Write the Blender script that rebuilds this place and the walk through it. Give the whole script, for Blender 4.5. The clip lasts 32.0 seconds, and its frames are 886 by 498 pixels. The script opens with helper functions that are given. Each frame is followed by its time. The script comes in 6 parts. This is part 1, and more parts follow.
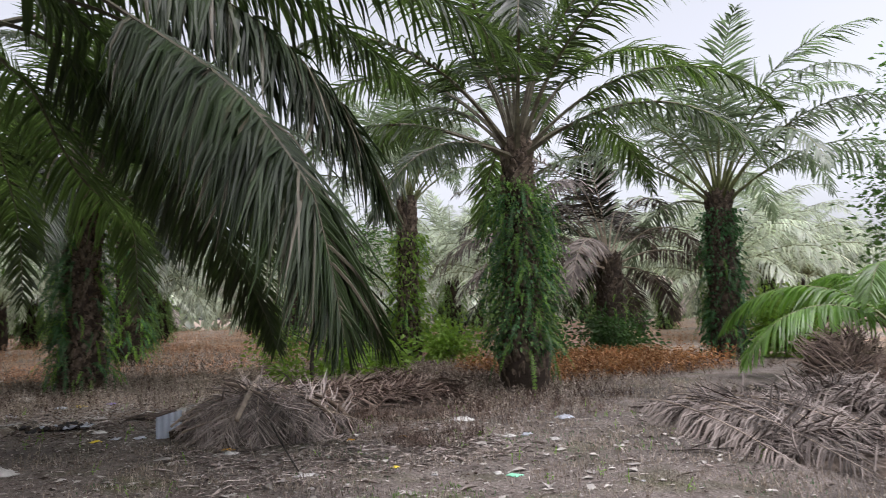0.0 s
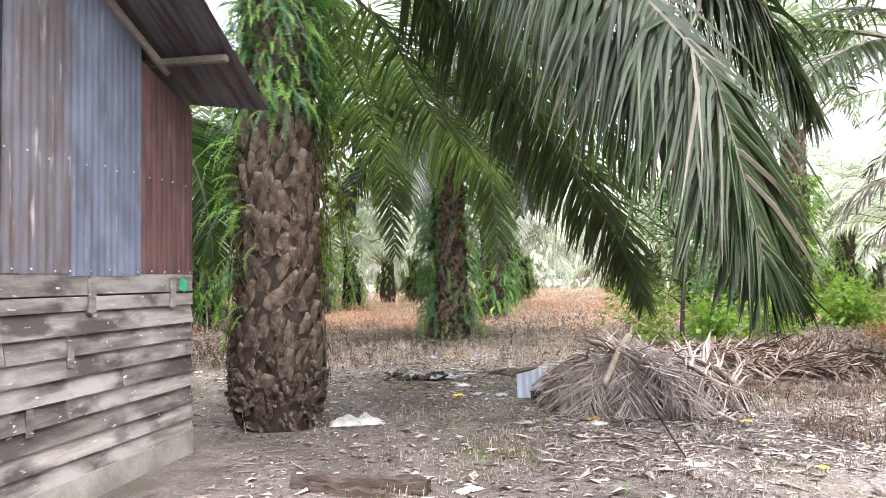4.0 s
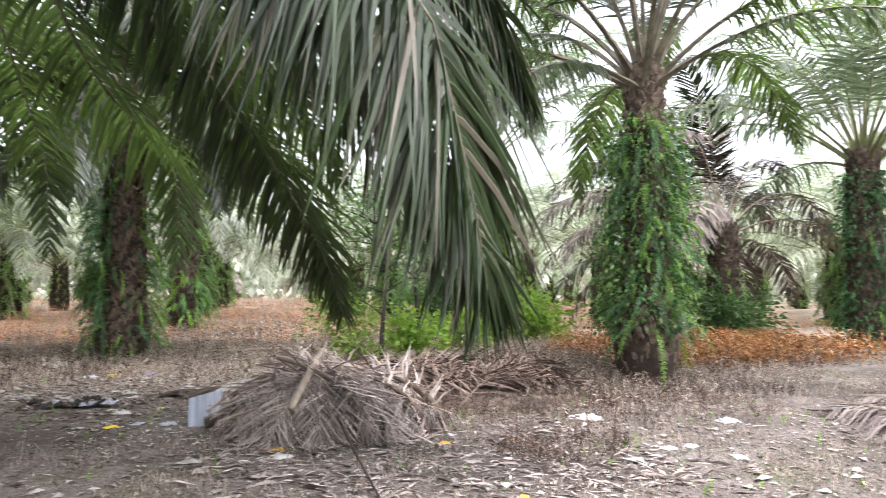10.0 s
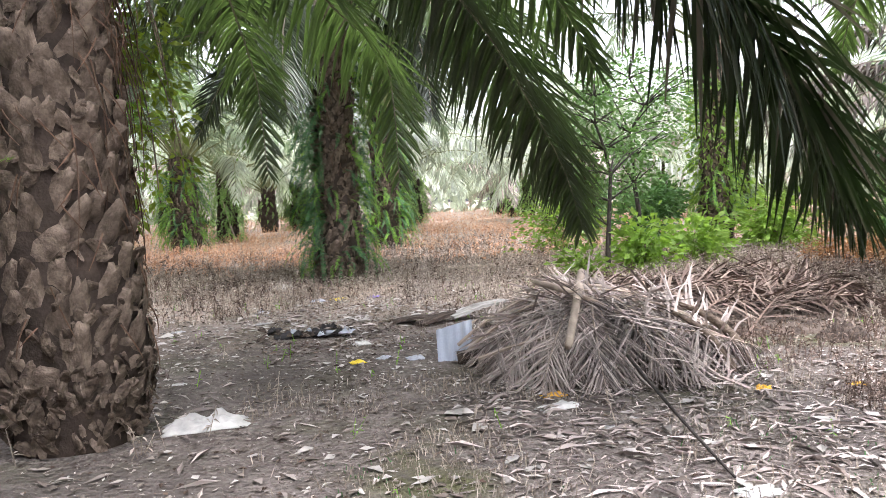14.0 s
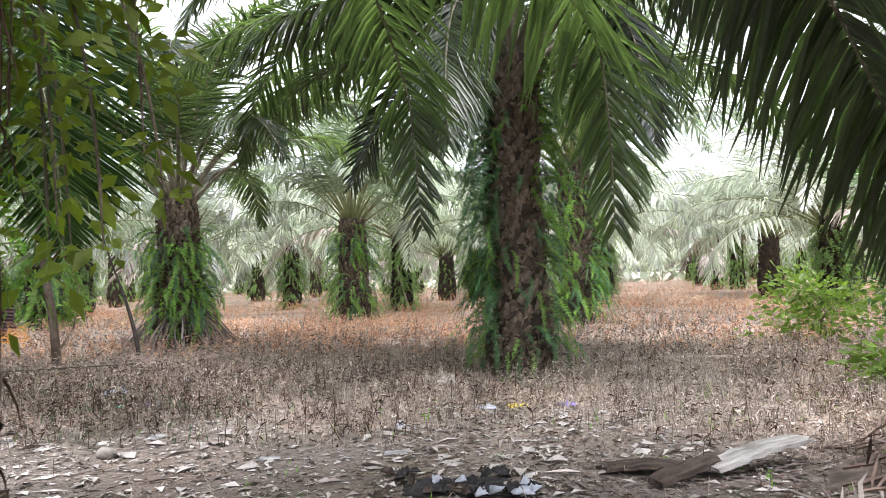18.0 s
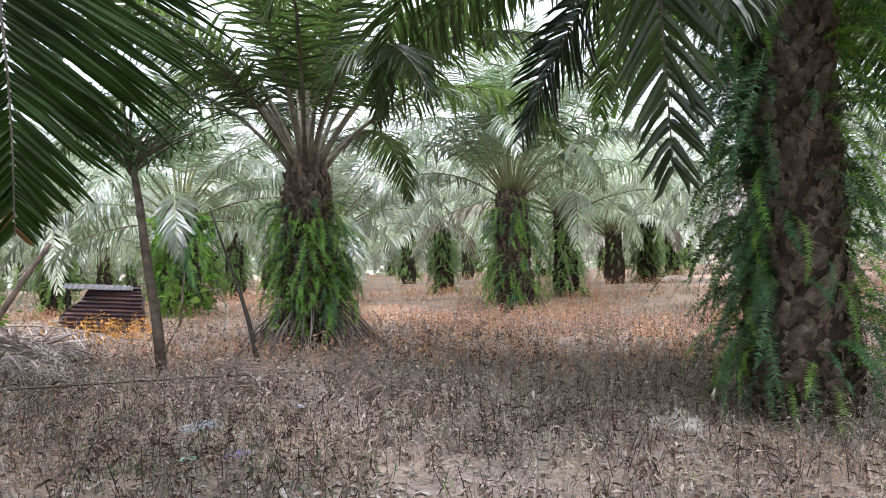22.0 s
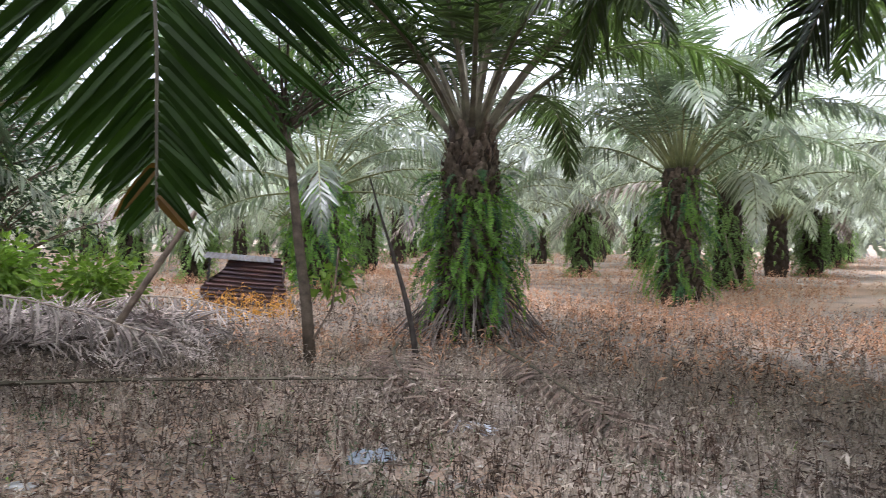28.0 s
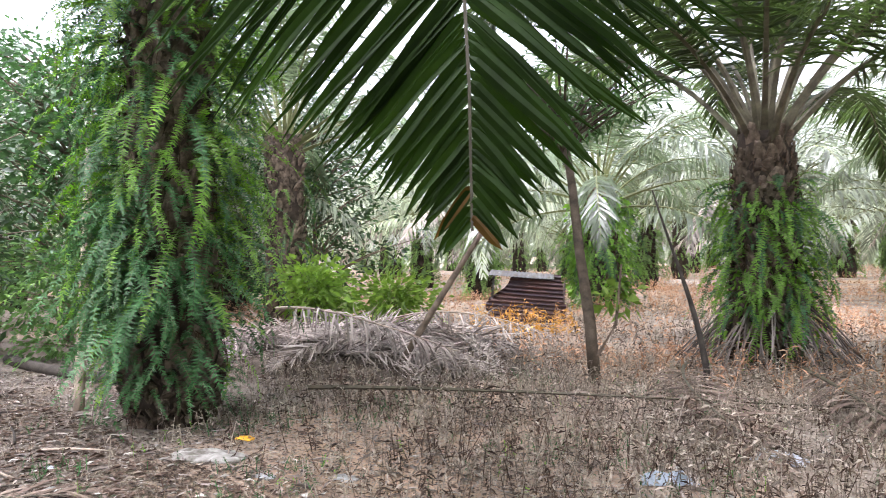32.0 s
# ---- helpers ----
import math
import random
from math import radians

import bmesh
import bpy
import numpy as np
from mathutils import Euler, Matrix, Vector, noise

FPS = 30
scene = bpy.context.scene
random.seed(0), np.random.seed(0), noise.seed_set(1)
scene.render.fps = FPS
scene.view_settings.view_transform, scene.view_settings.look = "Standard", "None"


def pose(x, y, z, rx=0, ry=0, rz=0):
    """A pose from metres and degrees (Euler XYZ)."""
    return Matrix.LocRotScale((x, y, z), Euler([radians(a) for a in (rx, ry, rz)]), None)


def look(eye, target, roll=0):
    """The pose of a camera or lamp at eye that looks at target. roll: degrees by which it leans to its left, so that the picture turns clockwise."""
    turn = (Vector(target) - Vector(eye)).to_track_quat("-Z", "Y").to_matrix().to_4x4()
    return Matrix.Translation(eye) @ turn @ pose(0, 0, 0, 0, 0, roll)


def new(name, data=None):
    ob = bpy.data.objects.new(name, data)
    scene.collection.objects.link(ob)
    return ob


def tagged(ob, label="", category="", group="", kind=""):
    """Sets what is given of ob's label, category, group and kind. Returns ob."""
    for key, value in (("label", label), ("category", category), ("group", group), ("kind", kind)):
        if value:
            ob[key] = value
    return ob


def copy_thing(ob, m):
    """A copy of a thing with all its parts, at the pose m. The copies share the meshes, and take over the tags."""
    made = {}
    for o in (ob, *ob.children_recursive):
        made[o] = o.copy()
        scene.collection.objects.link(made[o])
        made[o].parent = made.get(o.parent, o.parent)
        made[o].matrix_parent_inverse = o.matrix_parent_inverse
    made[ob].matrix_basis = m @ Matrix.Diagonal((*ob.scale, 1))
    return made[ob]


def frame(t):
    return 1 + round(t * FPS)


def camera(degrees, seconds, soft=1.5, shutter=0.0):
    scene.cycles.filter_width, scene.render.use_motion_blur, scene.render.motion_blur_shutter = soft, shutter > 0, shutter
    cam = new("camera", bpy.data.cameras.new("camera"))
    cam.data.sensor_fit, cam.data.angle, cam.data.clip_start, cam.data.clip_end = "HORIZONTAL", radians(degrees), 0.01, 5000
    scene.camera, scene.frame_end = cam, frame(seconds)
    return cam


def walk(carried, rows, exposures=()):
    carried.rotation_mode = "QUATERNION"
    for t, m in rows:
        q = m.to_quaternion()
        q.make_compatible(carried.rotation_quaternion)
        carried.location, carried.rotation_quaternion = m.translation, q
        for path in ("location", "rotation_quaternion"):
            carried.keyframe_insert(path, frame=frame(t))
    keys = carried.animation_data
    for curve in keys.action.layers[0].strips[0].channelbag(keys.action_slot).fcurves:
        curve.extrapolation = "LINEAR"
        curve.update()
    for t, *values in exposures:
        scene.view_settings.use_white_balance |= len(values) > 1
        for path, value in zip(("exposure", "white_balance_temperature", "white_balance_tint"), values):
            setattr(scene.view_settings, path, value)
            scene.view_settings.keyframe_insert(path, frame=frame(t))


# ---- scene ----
PATH = [
    (0, (0.693, -4.457, 1.619), (1.661, -2.716, 1.79), -1.6),
    (0.5, (0.801, -4.282, 1.568), (1.581, -2.457, 1.809), -0.3),
    (1, (0.821, -4.039, 1.536), (1.48, -2.159, 1.71), -1.1),
    (1.5, (0.845, -3.788, 1.508), (1.328, -1.847, 1.507), -4.5),
    (2, (0.837, -3.507, 1.467), (1.098, -1.524, 1.43), -1.8),
    (2.5, (0.929, -3.379, 1.472), (0.903, -1.379, 1.486), -0.9),
    (3, (0.964, -3.268, 1.464), (0.956, -1.268, 1.448), -0.8),
    (3.5, (0.962, -3.091, 1.494), (1.061, -1.095, 1.586), -0.9),
    (5.5, (1.065, -2.229, 1.495), (0.919, -0.234, 1.514), -1.2),
    (6, (1.047, -2.017, 1.494), (0.838, -0.028, 1.503), -2.2),
    (6.5, (1.129, -1.842, 1.475), (0.636, 0.09, 1.634), -2.2),
    (7, (1.142, -1.72, 1.486), (0.756, 0.238, 1.618), -1.8),
    (7.5, (1.144, -1.707, 1.506), (0.794, 0.246, 1.755), -0.5),
    (8, (1.169, -1.728, 1.522), (0.888, 0.217, 1.892), -0.0),
    (8.5, (1.207, -1.699, 1.508), (1.084, 0.252, 1.845), -0.0),
    (9, (1.244, -1.669, 1.494), (1.303, 0.325, 1.636), -0.0),
    (9.5, (1.311, -1.746, 1.464), (1.751, 0.199, 1.617), -0.6),
    (10, (1.39, -1.753, 1.453), (2.213, 0.067, 1.561), 0.3),
    (10.5, (1.443, -1.777, 1.473), (2.64, -0.176, 1.538), 0.4),
    (11, (1.408, -1.786, 1.469), (2.814, -0.364, 1.514), 0.9),
    (11.5, (1.262, -1.66, 1.44), (2.565, -0.143, 1.439), -0.5),
    (12, (1.073, -1.498, 1.505), (2.048, 0.248, 1.471), -0.0),
    (12.5, (1.011, -1.318, 1.516), (1.744, 0.541, 1.455), -0.5),
    (13, (1.0, -0.97, 1.495), (1.435, 0.983, 1.522), -1.6),
    (13.5, (0.998, -0.597, 1.502), (1.343, 1.373, 1.479), -0.4),
    (14, (1.05, -0.244, 1.48), (1.41, 1.719, 1.352), -2.5),
    (14.5, (1.11, 0.24, 1.422), (1.287, 2.232, 1.42), -3.6),
    (16.5, (1.274, 1.944, 1.38), (1.362, 3.942, 1.384), -0.4),
    (17, (1.268, 2.39, 1.408), (1.224, 4.388, 1.485), -2.1),
    (17.5, (1.302, 2.854, 1.433), (1.063, 4.838, 1.514), 1.1),
    (18, (1.236, 3.33, 1.438), (1.115, 5.325, 1.514), -1.7),
    (18.5, (1.259, 3.828, 1.406), (0.949, 5.798, 1.555), 1.1),
    (19, (1.236, 4.306, 1.391), (0.865, 6.27, 1.468), 1.7),
    (19.5, (1.191, 4.749, 1.43), (0.953, 6.735, 1.424), -1.7),
    (20, (1.119, 5.237, 1.436), (0.616, 7.173, 1.433), -2.7),
    (20.5, (0.949, 5.666, 1.441), (0.476, 7.607, 1.54), -1.4),
    (21, (0.765, 6.071, 1.468), (0.322, 8.02, 1.521), -4.4),
    (21.5, (0.559, 6.479, 1.494), (-0.066, 8.376, 1.596), -2.3),
    (22, (0.306, 6.803, 1.493), (-0.215, 8.734, 1.529), -2.0),
    (22.5, (0.114, 7.07, 1.519), (-0.463, 8.983, 1.599), -2.5),
    (23, (-0.055, 7.333, 1.563), (-0.727, 9.205, 1.778), -0.9),
    (23.5, (-0.276, 7.522, 1.577), (-0.676, 9.461, 1.806), -2.3),
    (24, (-0.497, 7.711, 1.591), (-0.746, 9.691, 1.714), -3.7),
    (24.5, (-0.567, 7.941, 1.576), (-0.859, 9.914, 1.721), -6.1),
    (26.5, (-1.059, 8.219, 1.655), (-1.561, 10.142, 1.881), -1.0),
    (27, (-1.068, 8.208, 1.65), (-1.672, 10.107, 1.813), -0.3),
    (27.5, (-1.07, 8.201, 1.626), (-1.72, 10.092, 1.664), 0.7),
    (28, (-1.086, 8.197, 1.617), (-1.906, 10.02, 1.593), 0.5),
    (28.5, (-1.095, 8.153, 1.621), (-2.16, 9.846, 1.598), -0.6),
    (29, (-1.112, 8.124, 1.624), (-2.445, 9.615, 1.615), -1.6),
    (29.5, (-1.136, 8.105, 1.621), (-2.697, 9.351, 1.536), -0.7),
    (30, (-1.149, 8.098, 1.616), (-2.772, 9.264, 1.547), -0.5),
    (30.5, (-1.147, 8.099, 1.616), (-2.751, 9.292, 1.56), -0.2),
    (31, (-1.147, 8.126, 1.612), (-2.654, 9.44, 1.554), -0.1),
    (31.5, (-1.145, 8.125, 1.611), (-2.654, 9.436, 1.589), -0.4),
    (32, (-1.131, 8.13, 1.611), (-2.555, 9.534, 1.634), -0.8),
]
cam = camera(62.0, 32.0, soft=0.5, shutter=0.2)
walk(cam, [(t, look(eye, target, roll)) for t, eye, target, roll in PATH],
     [(t, stops, kelvin, 16) for t, stops, kelvin in ((0, 0.8, 6150), (1.2, 1.3, 6150), (2, 2.0, 6150), (3, 2.42, 6150), (6, 2.92, 6150), (7, 3.05, 6150), (8, 3.15, 6250), (9, 3.15, 6200), (10, 2.15, 6150), (11, 0.7, 6200), (12, 1.15, 6050), (13, 2.3, 6050), (14, 2.4, 6050), (17, 2.58, 5850), (18, 2.25, 6050), (20, 2, 6050), (22, 1.9, 5800), (23, 1.75, 5800), (24, 1.35, 5800), (27, 1.3, 5850), (28, 1.64, 5850), (29, 2, 5950), (30, 2.27, 6050), (32, 2.25, 6000))])


# ---- world and light ----
world = bpy.data.worlds.new("overcast_sky")
scene.world = world
world.use_nodes = True
wn, wl = world.node_tree.nodes, world.node_tree.links
sky = wn.new("ShaderNodeTexSky")
sky.sky_type, sky.sun_disc = "NISHITA", False
sky.sun_elevation, sky.sun_rotation = radians(58), radians(150)
sky.air_density, sky.dust_density = 1.0, 4.0
pale = wn.new("ShaderNodeHueSaturation")
pale.inputs["Saturation"].default_value = 0.15
wl.new(sky.outputs[0], pale.inputs["Color"])
wl.new(pale.outputs[0], wn["Background"].inputs["Color"])
wn["Background"].inputs["Strength"].default_value = 0.15
sun_data = bpy.data.lights.new("sun", "SUN")
sun_data.energy, sun_data.angle, sun_data.color = 1.3, radians(25), (1.0, 0.97, 0.93)
sun = new("sun", sun_data)
sun.matrix_world = look((0, 0, 60), (10, 17, 0))


# ---- materials ----
def shifted(n, l, co):
    """Object coordinates moved by a random step for each piece, so that no two pieces share a pattern."""
    info, step, add = n.new("ShaderNodeObjectInfo"), n.new("ShaderNodeMath"), n.new("ShaderNodeVectorMath")
    step.operation, step.inputs[1].default_value = "MULTIPLY", 43.0
    l.new(info.outputs["Random"], step.inputs[0])
    l.new(co.outputs["Object"], add.inputs[0])
    l.new(step.outputs[0], add.inputs[1])
    return add.outputs[0]


def mat(name, base, rough=0.7, spec=0.4, scale=8.0, vary=0.25, fine=60.0, bump=0.3, second=None, island=0.0, metal=0.0, through_light=0.0, stretch=(1, 1, 1), tint=None, jump=False, tint_from=0.6):
    """A surface with two sizes of mottling, fine relief and a spread from piece to piece."""
    m = bpy.data.materials.new(name)
    m.use_nodes = True
    n, l = m.node_tree.nodes, m.node_tree.links
    b = n["Principled BSDF"]
    co = n.new("ShaderNodeTexCoord")
    mp = n.new("ShaderNodeMapping")
    mp.inputs["Scale"].default_value = stretch
    l.new(shifted(n, l, co) if jump else co.outputs["Object"], mp.inputs["Vector"])
    big, small = n.new("ShaderNodeTexNoise"), n.new("ShaderNodeTexNoise")
    big.inputs["Scale"].default_value, small.inputs["Scale"].default_value = scale, fine
    big.inputs["Detail"].default_value, small.inputs["Detail"].default_value = 5, 3
    l.new(mp.outputs[0], big.inputs["Vector"])
    l.new(mp.outputs[0], small.inputs["Vector"])
    ramp = n.new("ShaderNodeValToRGB")
    dark = tuple(c * (1 - vary) for c in base)
    other = second or tuple(min(1.0, c * (1 + vary)) for c in base)
    ramp.color_ramp.elements[0].position, ramp.color_ramp.elements[1].position = 0.33, 0.68
    ramp.color_ramp.elements[0].color, ramp.color_ramp.elements[1].color = (*dark, 1), (*other, 1)
    l.new(big.outputs["Fac"], ramp.inputs["Fac"])
    hsv = n.new("ShaderNodeHueSaturation")
    l.new(ramp.outputs[0], hsv.inputs["Color"])
    val = n.new("ShaderNodeMapRange")
    val.inputs["To Min"].default_value, val.inputs["To Max"].default_value = 1 - vary * 0.8, 1 + vary * 0.8
    l.new(small.outputs["Fac"], val.inputs["Value"])
    last = val.outputs[0]
    if island:
        geo, info = n.new("ShaderNodeNewGeometry"), n.new("ShaderNodeObjectInfo")
        mix = n.new("ShaderNodeMath")
        mix.operation = "ADD"
        l.new(geo.outputs["Random Per Island"], mix.inputs[0])
        l.new(info.outputs["Random"], mix.inputs[1])
        wide = n.new("ShaderNodeMapRange")
        wide.inputs["From Max"].default_value = 2.0
        wide.inputs["To Min"].default_value, wide.inputs["To Max"].default_value = 1 - island, 1 + island
        l.new(mix.outputs[0], wide.inputs["Value"])
        mul = n.new("ShaderNodeMath")
        mul.operation = "MULTIPLY"
        l.new(last, mul.inputs[0])
        l.new(wide.outputs[0], mul.inputs[1])
        last = mul.outputs[0]
    l.new(last, hsv.inputs["Value"])
    colour = hsv.outputs[0]
    if tint and island:
        two = n.new("ShaderNodeMix")
        two.data_type = "RGBA"
        step = n.new("ShaderNodeMapRange")
        step.inputs["From Min"].default_value, step.inputs["From Max"].default_value = tint_from, 1.0
        l.new(geo.outputs["Random Per Island"], step.inputs["Value"])
        l.new(step.outputs[0], two.inputs[0])
        l.new(colour, two.inputs[6])
        two.inputs[7].default_value = (*tint, 1)
        colour = two.outputs[2]
    l.new(colour, b.inputs["Base Color"])
    b.inputs["Roughness"].default_value, b.inputs["Metallic"].default_value = rough, metal
    b.inputs["Specular IOR Level"].default_value = spec
    if bump:
        bp = n.new("ShaderNodeBump")
        bp.inputs["Strength"].default_value, bp.inputs["Distance"].default_value = bump, 0.01
        l.new(small.outputs["Fac"], bp.inputs["Height"])
        l.new(bp.outputs[0], b.inputs["Normal"])
    if through_light:
        tr, mx = n.new("ShaderNodeBsdfTranslucent"), n.new("ShaderNodeMixShader")
        warm = n.new("ShaderNodeHueSaturation")
        warm.inputs["Value"].default_value, warm.inputs["Saturation"].default_value = 2.4, 1.15
        l.new(colour, warm.inputs["Color"])
        l.new(warm.outputs[0], tr.inputs["Color"])
        mx.inputs[0].default_value = through_light
        l.new(b.outputs[0], mx.inputs[1])
        l.new(tr.outputs[0], mx.inputs[2])
        l.new(mx.outputs[0], n["Material Output"].inputs["Surface"])
    return m


LEAF = mat("palm_leaf", (0.041, 0.061, 0.019), 0.35, 1.0, 1.2, 0.4, 30, 0.0, island=0.55, through_light=0.56)
# Darker copy of the palm leaf: a backlit underside's shade as base colour.
LEAF_SHADED = mat("shaded_palm_leaf", (0.03, 0.046, 0.014), 0.36, 0.8, 1.2, 0.4, 30, 0.0, island=0.55, through_light=0.28)
# The tinted leaflets are brown with age and also imitate silvery highlights.
LEAF_OLD = mat("old_palm_leaf", (0.020, 0.033, 0.010), 0.48, 0.28, 1.2, 0.4, 30, 0.0, island=0.55, through_light=0.12, tint=(0.14, 0.12, 0.09), tint_from=0.76)
# Matte leaf whose dark colour includes the shade on the frond's underside.
LEAF_MATTE_SHADED = mat("matte_shaded_palm_leaf", (0.019, 0.038, 0.007), 0.5, 0.12, 3, 0.3, 30, 0.0, island=0.5, through_light=0.36)
# Far fronds: haze and sky sheen are mixed into this paler leaf colour.
LEAF_FAR_HAZED = mat("hazed_far_palm_leaf", (0.245, 0.275, 0.20), 0.33, 0.9, 0.5, 0.45, 6, 0.0, island=0.6, through_light=0.32)
# Lighter copy of the palm leaf, with haze and silvery sky sheen as colour.
LEAF_MID_HAZED = mat("hazed_mid_palm_leaf", (0.105, 0.135, 0.078), 0.35, 1.0, 0.8, 0.4, 12, 0.0, island=0.55, through_light=0.4)
STEM = mat("frond_stem", (0.16, 0.17, 0.07), 0.5, 0.4, 6, 0.3, 40, 0.2)
STEM_DARK = mat("dark_frond_stem", (0.07, 0.06, 0.035), 0.6, 0.4, 6, 0.3, 40, 0.2)
STEM_BROWN = mat("brown_frond_stem", (0.13, 0.105, 0.075), 0.6, 0.35, 6, 0.35, 40, 0.3, second=(0.20, 0.18, 0.12))
DEAD = mat("dead_frond", (0.315, 0.26, 0.23), 0.68, 0.4, 2.2, 0.4, 30, 0.2, island=0.6, tint=(0.56, 0.485, 0.435))
DEAD_GREY = mat("weathered_frond", (0.145, 0.118, 0.104), 0.75, 0.3, 2.2, 0.5, 30, 0.2, island=0.7, tint=(0.31, 0.265, 0.24))
DEAD_BROWN = mat("brown_rotting_frond", (0.135, 0.095, 0.075), 0.8, 0.25, 2.2, 0.4, 30, 0.2, island=0.6, tint=(0.24, 0.185, 0.15))
TIP_BROWN = mat("scorched_leaf_tip", (0.11, 0.062, 0.012), 0.6, 0.3, 3, 0.3, 30, 0.0, island=0.5, through_light=0.3)
DEAD_STEM = mat("dead_stem", (0.36, 0.29, 0.23), 0.7, 0.3, 6, 0.3, 40, 0.3)
BARK = mat("palm_bark", (0.052, 0.038, 0.03), 0.9, 0.2, 6, 0.4, 50, 0.8)
BOSS = mat("leaf_base", (0.125, 0.092, 0.07), 0.92, 0.12, 11, 0.55, 60, 1.0, second=(0.215, 0.165, 0.128), island=0.5)
BARK_CRUMB = mat("crumbling_bark", (0.095, 0.07, 0.054), 0.95, 0.1, 14, 0.5, 70, 0.8, second=(0.17, 0.13, 0.10), island=0.5)
FIBRE = mat("bark_fibre", (0.10, 0.06, 0.04), 0.9, 0.2, 9, 0.4, 40, 0.2, island=0.4)
FERN = mat("fern", (0.125, 0.235, 0.038), 0.5, 0.35, 1.5, 0.35, 30, 0.0, island=0.5, through_light=0.3)
# Fern copy for the far rows; distance haze and light are in its colour.
FERN_FAR_HAZED = mat("hazed_far_fern", (0.15, 0.24, 0.07), 0.55, 0.35, 1.2, 0.4, 10, 0.0, island=0.5, through_light=0.25)
FERN_DARK = mat("dark_fern", (0.042, 0.112, 0.036), 0.45, 0.4, 1.5, 0.35, 30, 0.0, island=0.5, through_light=0.2)
SHRUB = mat("shrub_leaf", (0.06, 0.12, 0.035), 0.45, 0.4, 5, 0.3, 30, 0.0, island=0.45, through_light=0.25)
SHRUB_LIGHT = mat("light_shrub_leaf", (0.135, 0.205, 0.045), 0.45, 0.4, 5, 0.3, 30, 0.0, island=0.4, through_light=0.45)
WOODY = mat("thin_bark", (0.17, 0.13, 0.10), 0.85, 0.2, 8, 0.35, 60, 0.5)
WOODY_DARK = mat("dark_thin_bark", (0.05, 0.042, 0.036), 0.85, 0.2, 8, 0.35, 60, 0.5)
STRAW = mat("dry_herb", (0.225, 0.183, 0.155), 0.8, 0.2, 1.3, 0.5, 20, 0.0, second=(0.32, 0.27, 0.215), island=0.65, tint=(0.46, 0.40, 0.34), through_light=0.1)
RUSSET = mat("russet_dry_fern", (0.50, 0.285, 0.18), 0.8, 0.2, 0.8, 0.4, 20, 0.0, island=0.5, tint=(0.52, 0.39, 0.28), through_light=0.2)
LITTER = mat("leaf_litter", (0.15, 0.115, 0.094), 0.75, 0.3, 1.1, 0.5, 20, 0.0, second=(0.23, 0.188, 0.155), island=0.6, tint=(0.36, 0.32, 0.285))


def ground_mat():
    m = bpy.data.materials.new("trodden_earth")
    m.use_nodes = True
    n, l = m.node_tree.nodes, m.node_tree.links
    b = n["Principled BSDF"]
    co = n.new("ShaderNodeTexCoord")

    def tex(scale, detail, lo, hi):
        t, r = n.new("ShaderNodeTexNoise"), n.new("ShaderNodeMapRange")
        t.inputs["Scale"].default_value, t.inputs["Detail"].default_value = scale, detail
        l.new(co.outputs["Object"], t.inputs["Vector"])
        r.inputs["From Min"].default_value, r.inputs["From Max"].default_value = lo, hi
        l.new(t.outputs["Fac"], r.inputs["Value"])
        return r.outputs[0]

    def blend(fac, a, c):
        x = n.new("ShaderNodeMix")
        x.data_type = "RGBA"
        l.new(fac, x.inputs[0])
        for k, v in ((6, a), (7, c)):
            if isinstance(v, tuple):
                x.inputs[k].default_value = (*v, 1)
            else:
                l.new(v, x.inputs[k])
        return x.outputs[2]

    earth = blend(tex(2.3, 6, 0.35, 0.65), (0.124, 0.098, 0.086), (0.21, 0.176, 0.158))
    earth = blend(tex(28, 5, 0.45, 0.75), earth, (0.27, 0.24, 0.218))
    earth = blend(tex(0.9, 5, 0.52, 0.66), earth, (0.118, 0.116, 0.062))
    earth = blend(tex(70, 4, 0.56, 0.72), earth, (0.085, 0.07, 0.06))
    earth = blend(tex(7, 6, 0.55, 0.7), earth, (0.113, 0.098, 0.086))
    earth = blend(tex(0.45, 4, 0.46, 0.6), earth, (0.11, 0.093, 0.083))
    dry = blend(tex(1.3, 7, 0.35, 0.65), (0.20, 0.158, 0.13), (0.36, 0.295, 0.24))
    dry = blend(tex(0.22, 4, 0.45, 0.62), dry, (0.46, 0.31, 0.21))
    dry = blend(tex(35, 4, 0.42, 0.72), dry, (0.32, 0.275, 0.24))
    # the open yard by the hut is bare; the plantation floor is covered with dead growth
    sep = n.new("ShaderNodeSeparateXYZ")
    l.new(co.outputs["Object"], sep.inputs[0])
    wob = n.new("ShaderNodeTexNoise")
    wob.inputs["Scale"].default_value = 0.6
    l.new(co.outputs["Object"], wob.inputs["Vector"])
    far = n.new("ShaderNodeMath")
    far.operation = "MULTIPLY_ADD"
    far.inputs[1].default_value = 5.0
    l.new(wob.outputs["Fac"], far.inputs[0])
    l.new(sep.outputs["Y"], far.inputs[2])
    west = n.new("ShaderNodeMapRange")
    west.inputs["From Min"].default_value, west.inputs["From Max"].default_value = -12.0, -3.0
    west.inputs["To Min"].default_value, west.inputs["To Max"].default_value = -3.2, 0.0
    l.new(sep.outputs["X"], west.inputs["Value"])
    both = n.new("ShaderNodeMath")
    l.new(far.outputs[0], both.inputs[0])
    l.new(west.outputs[0], both.inputs[1])
    edge = n.new("ShaderNodeMapRange")
    edge.inputs["From Min"].default_value, edge.inputs["From Max"].default_value = 10.3, 13.3
    l.new(both.outputs[0], edge.inputs["Value"])
    colour = blend(edge.outputs[0], earth, dry)
    l.new(colour, b.inputs["Base Color"])
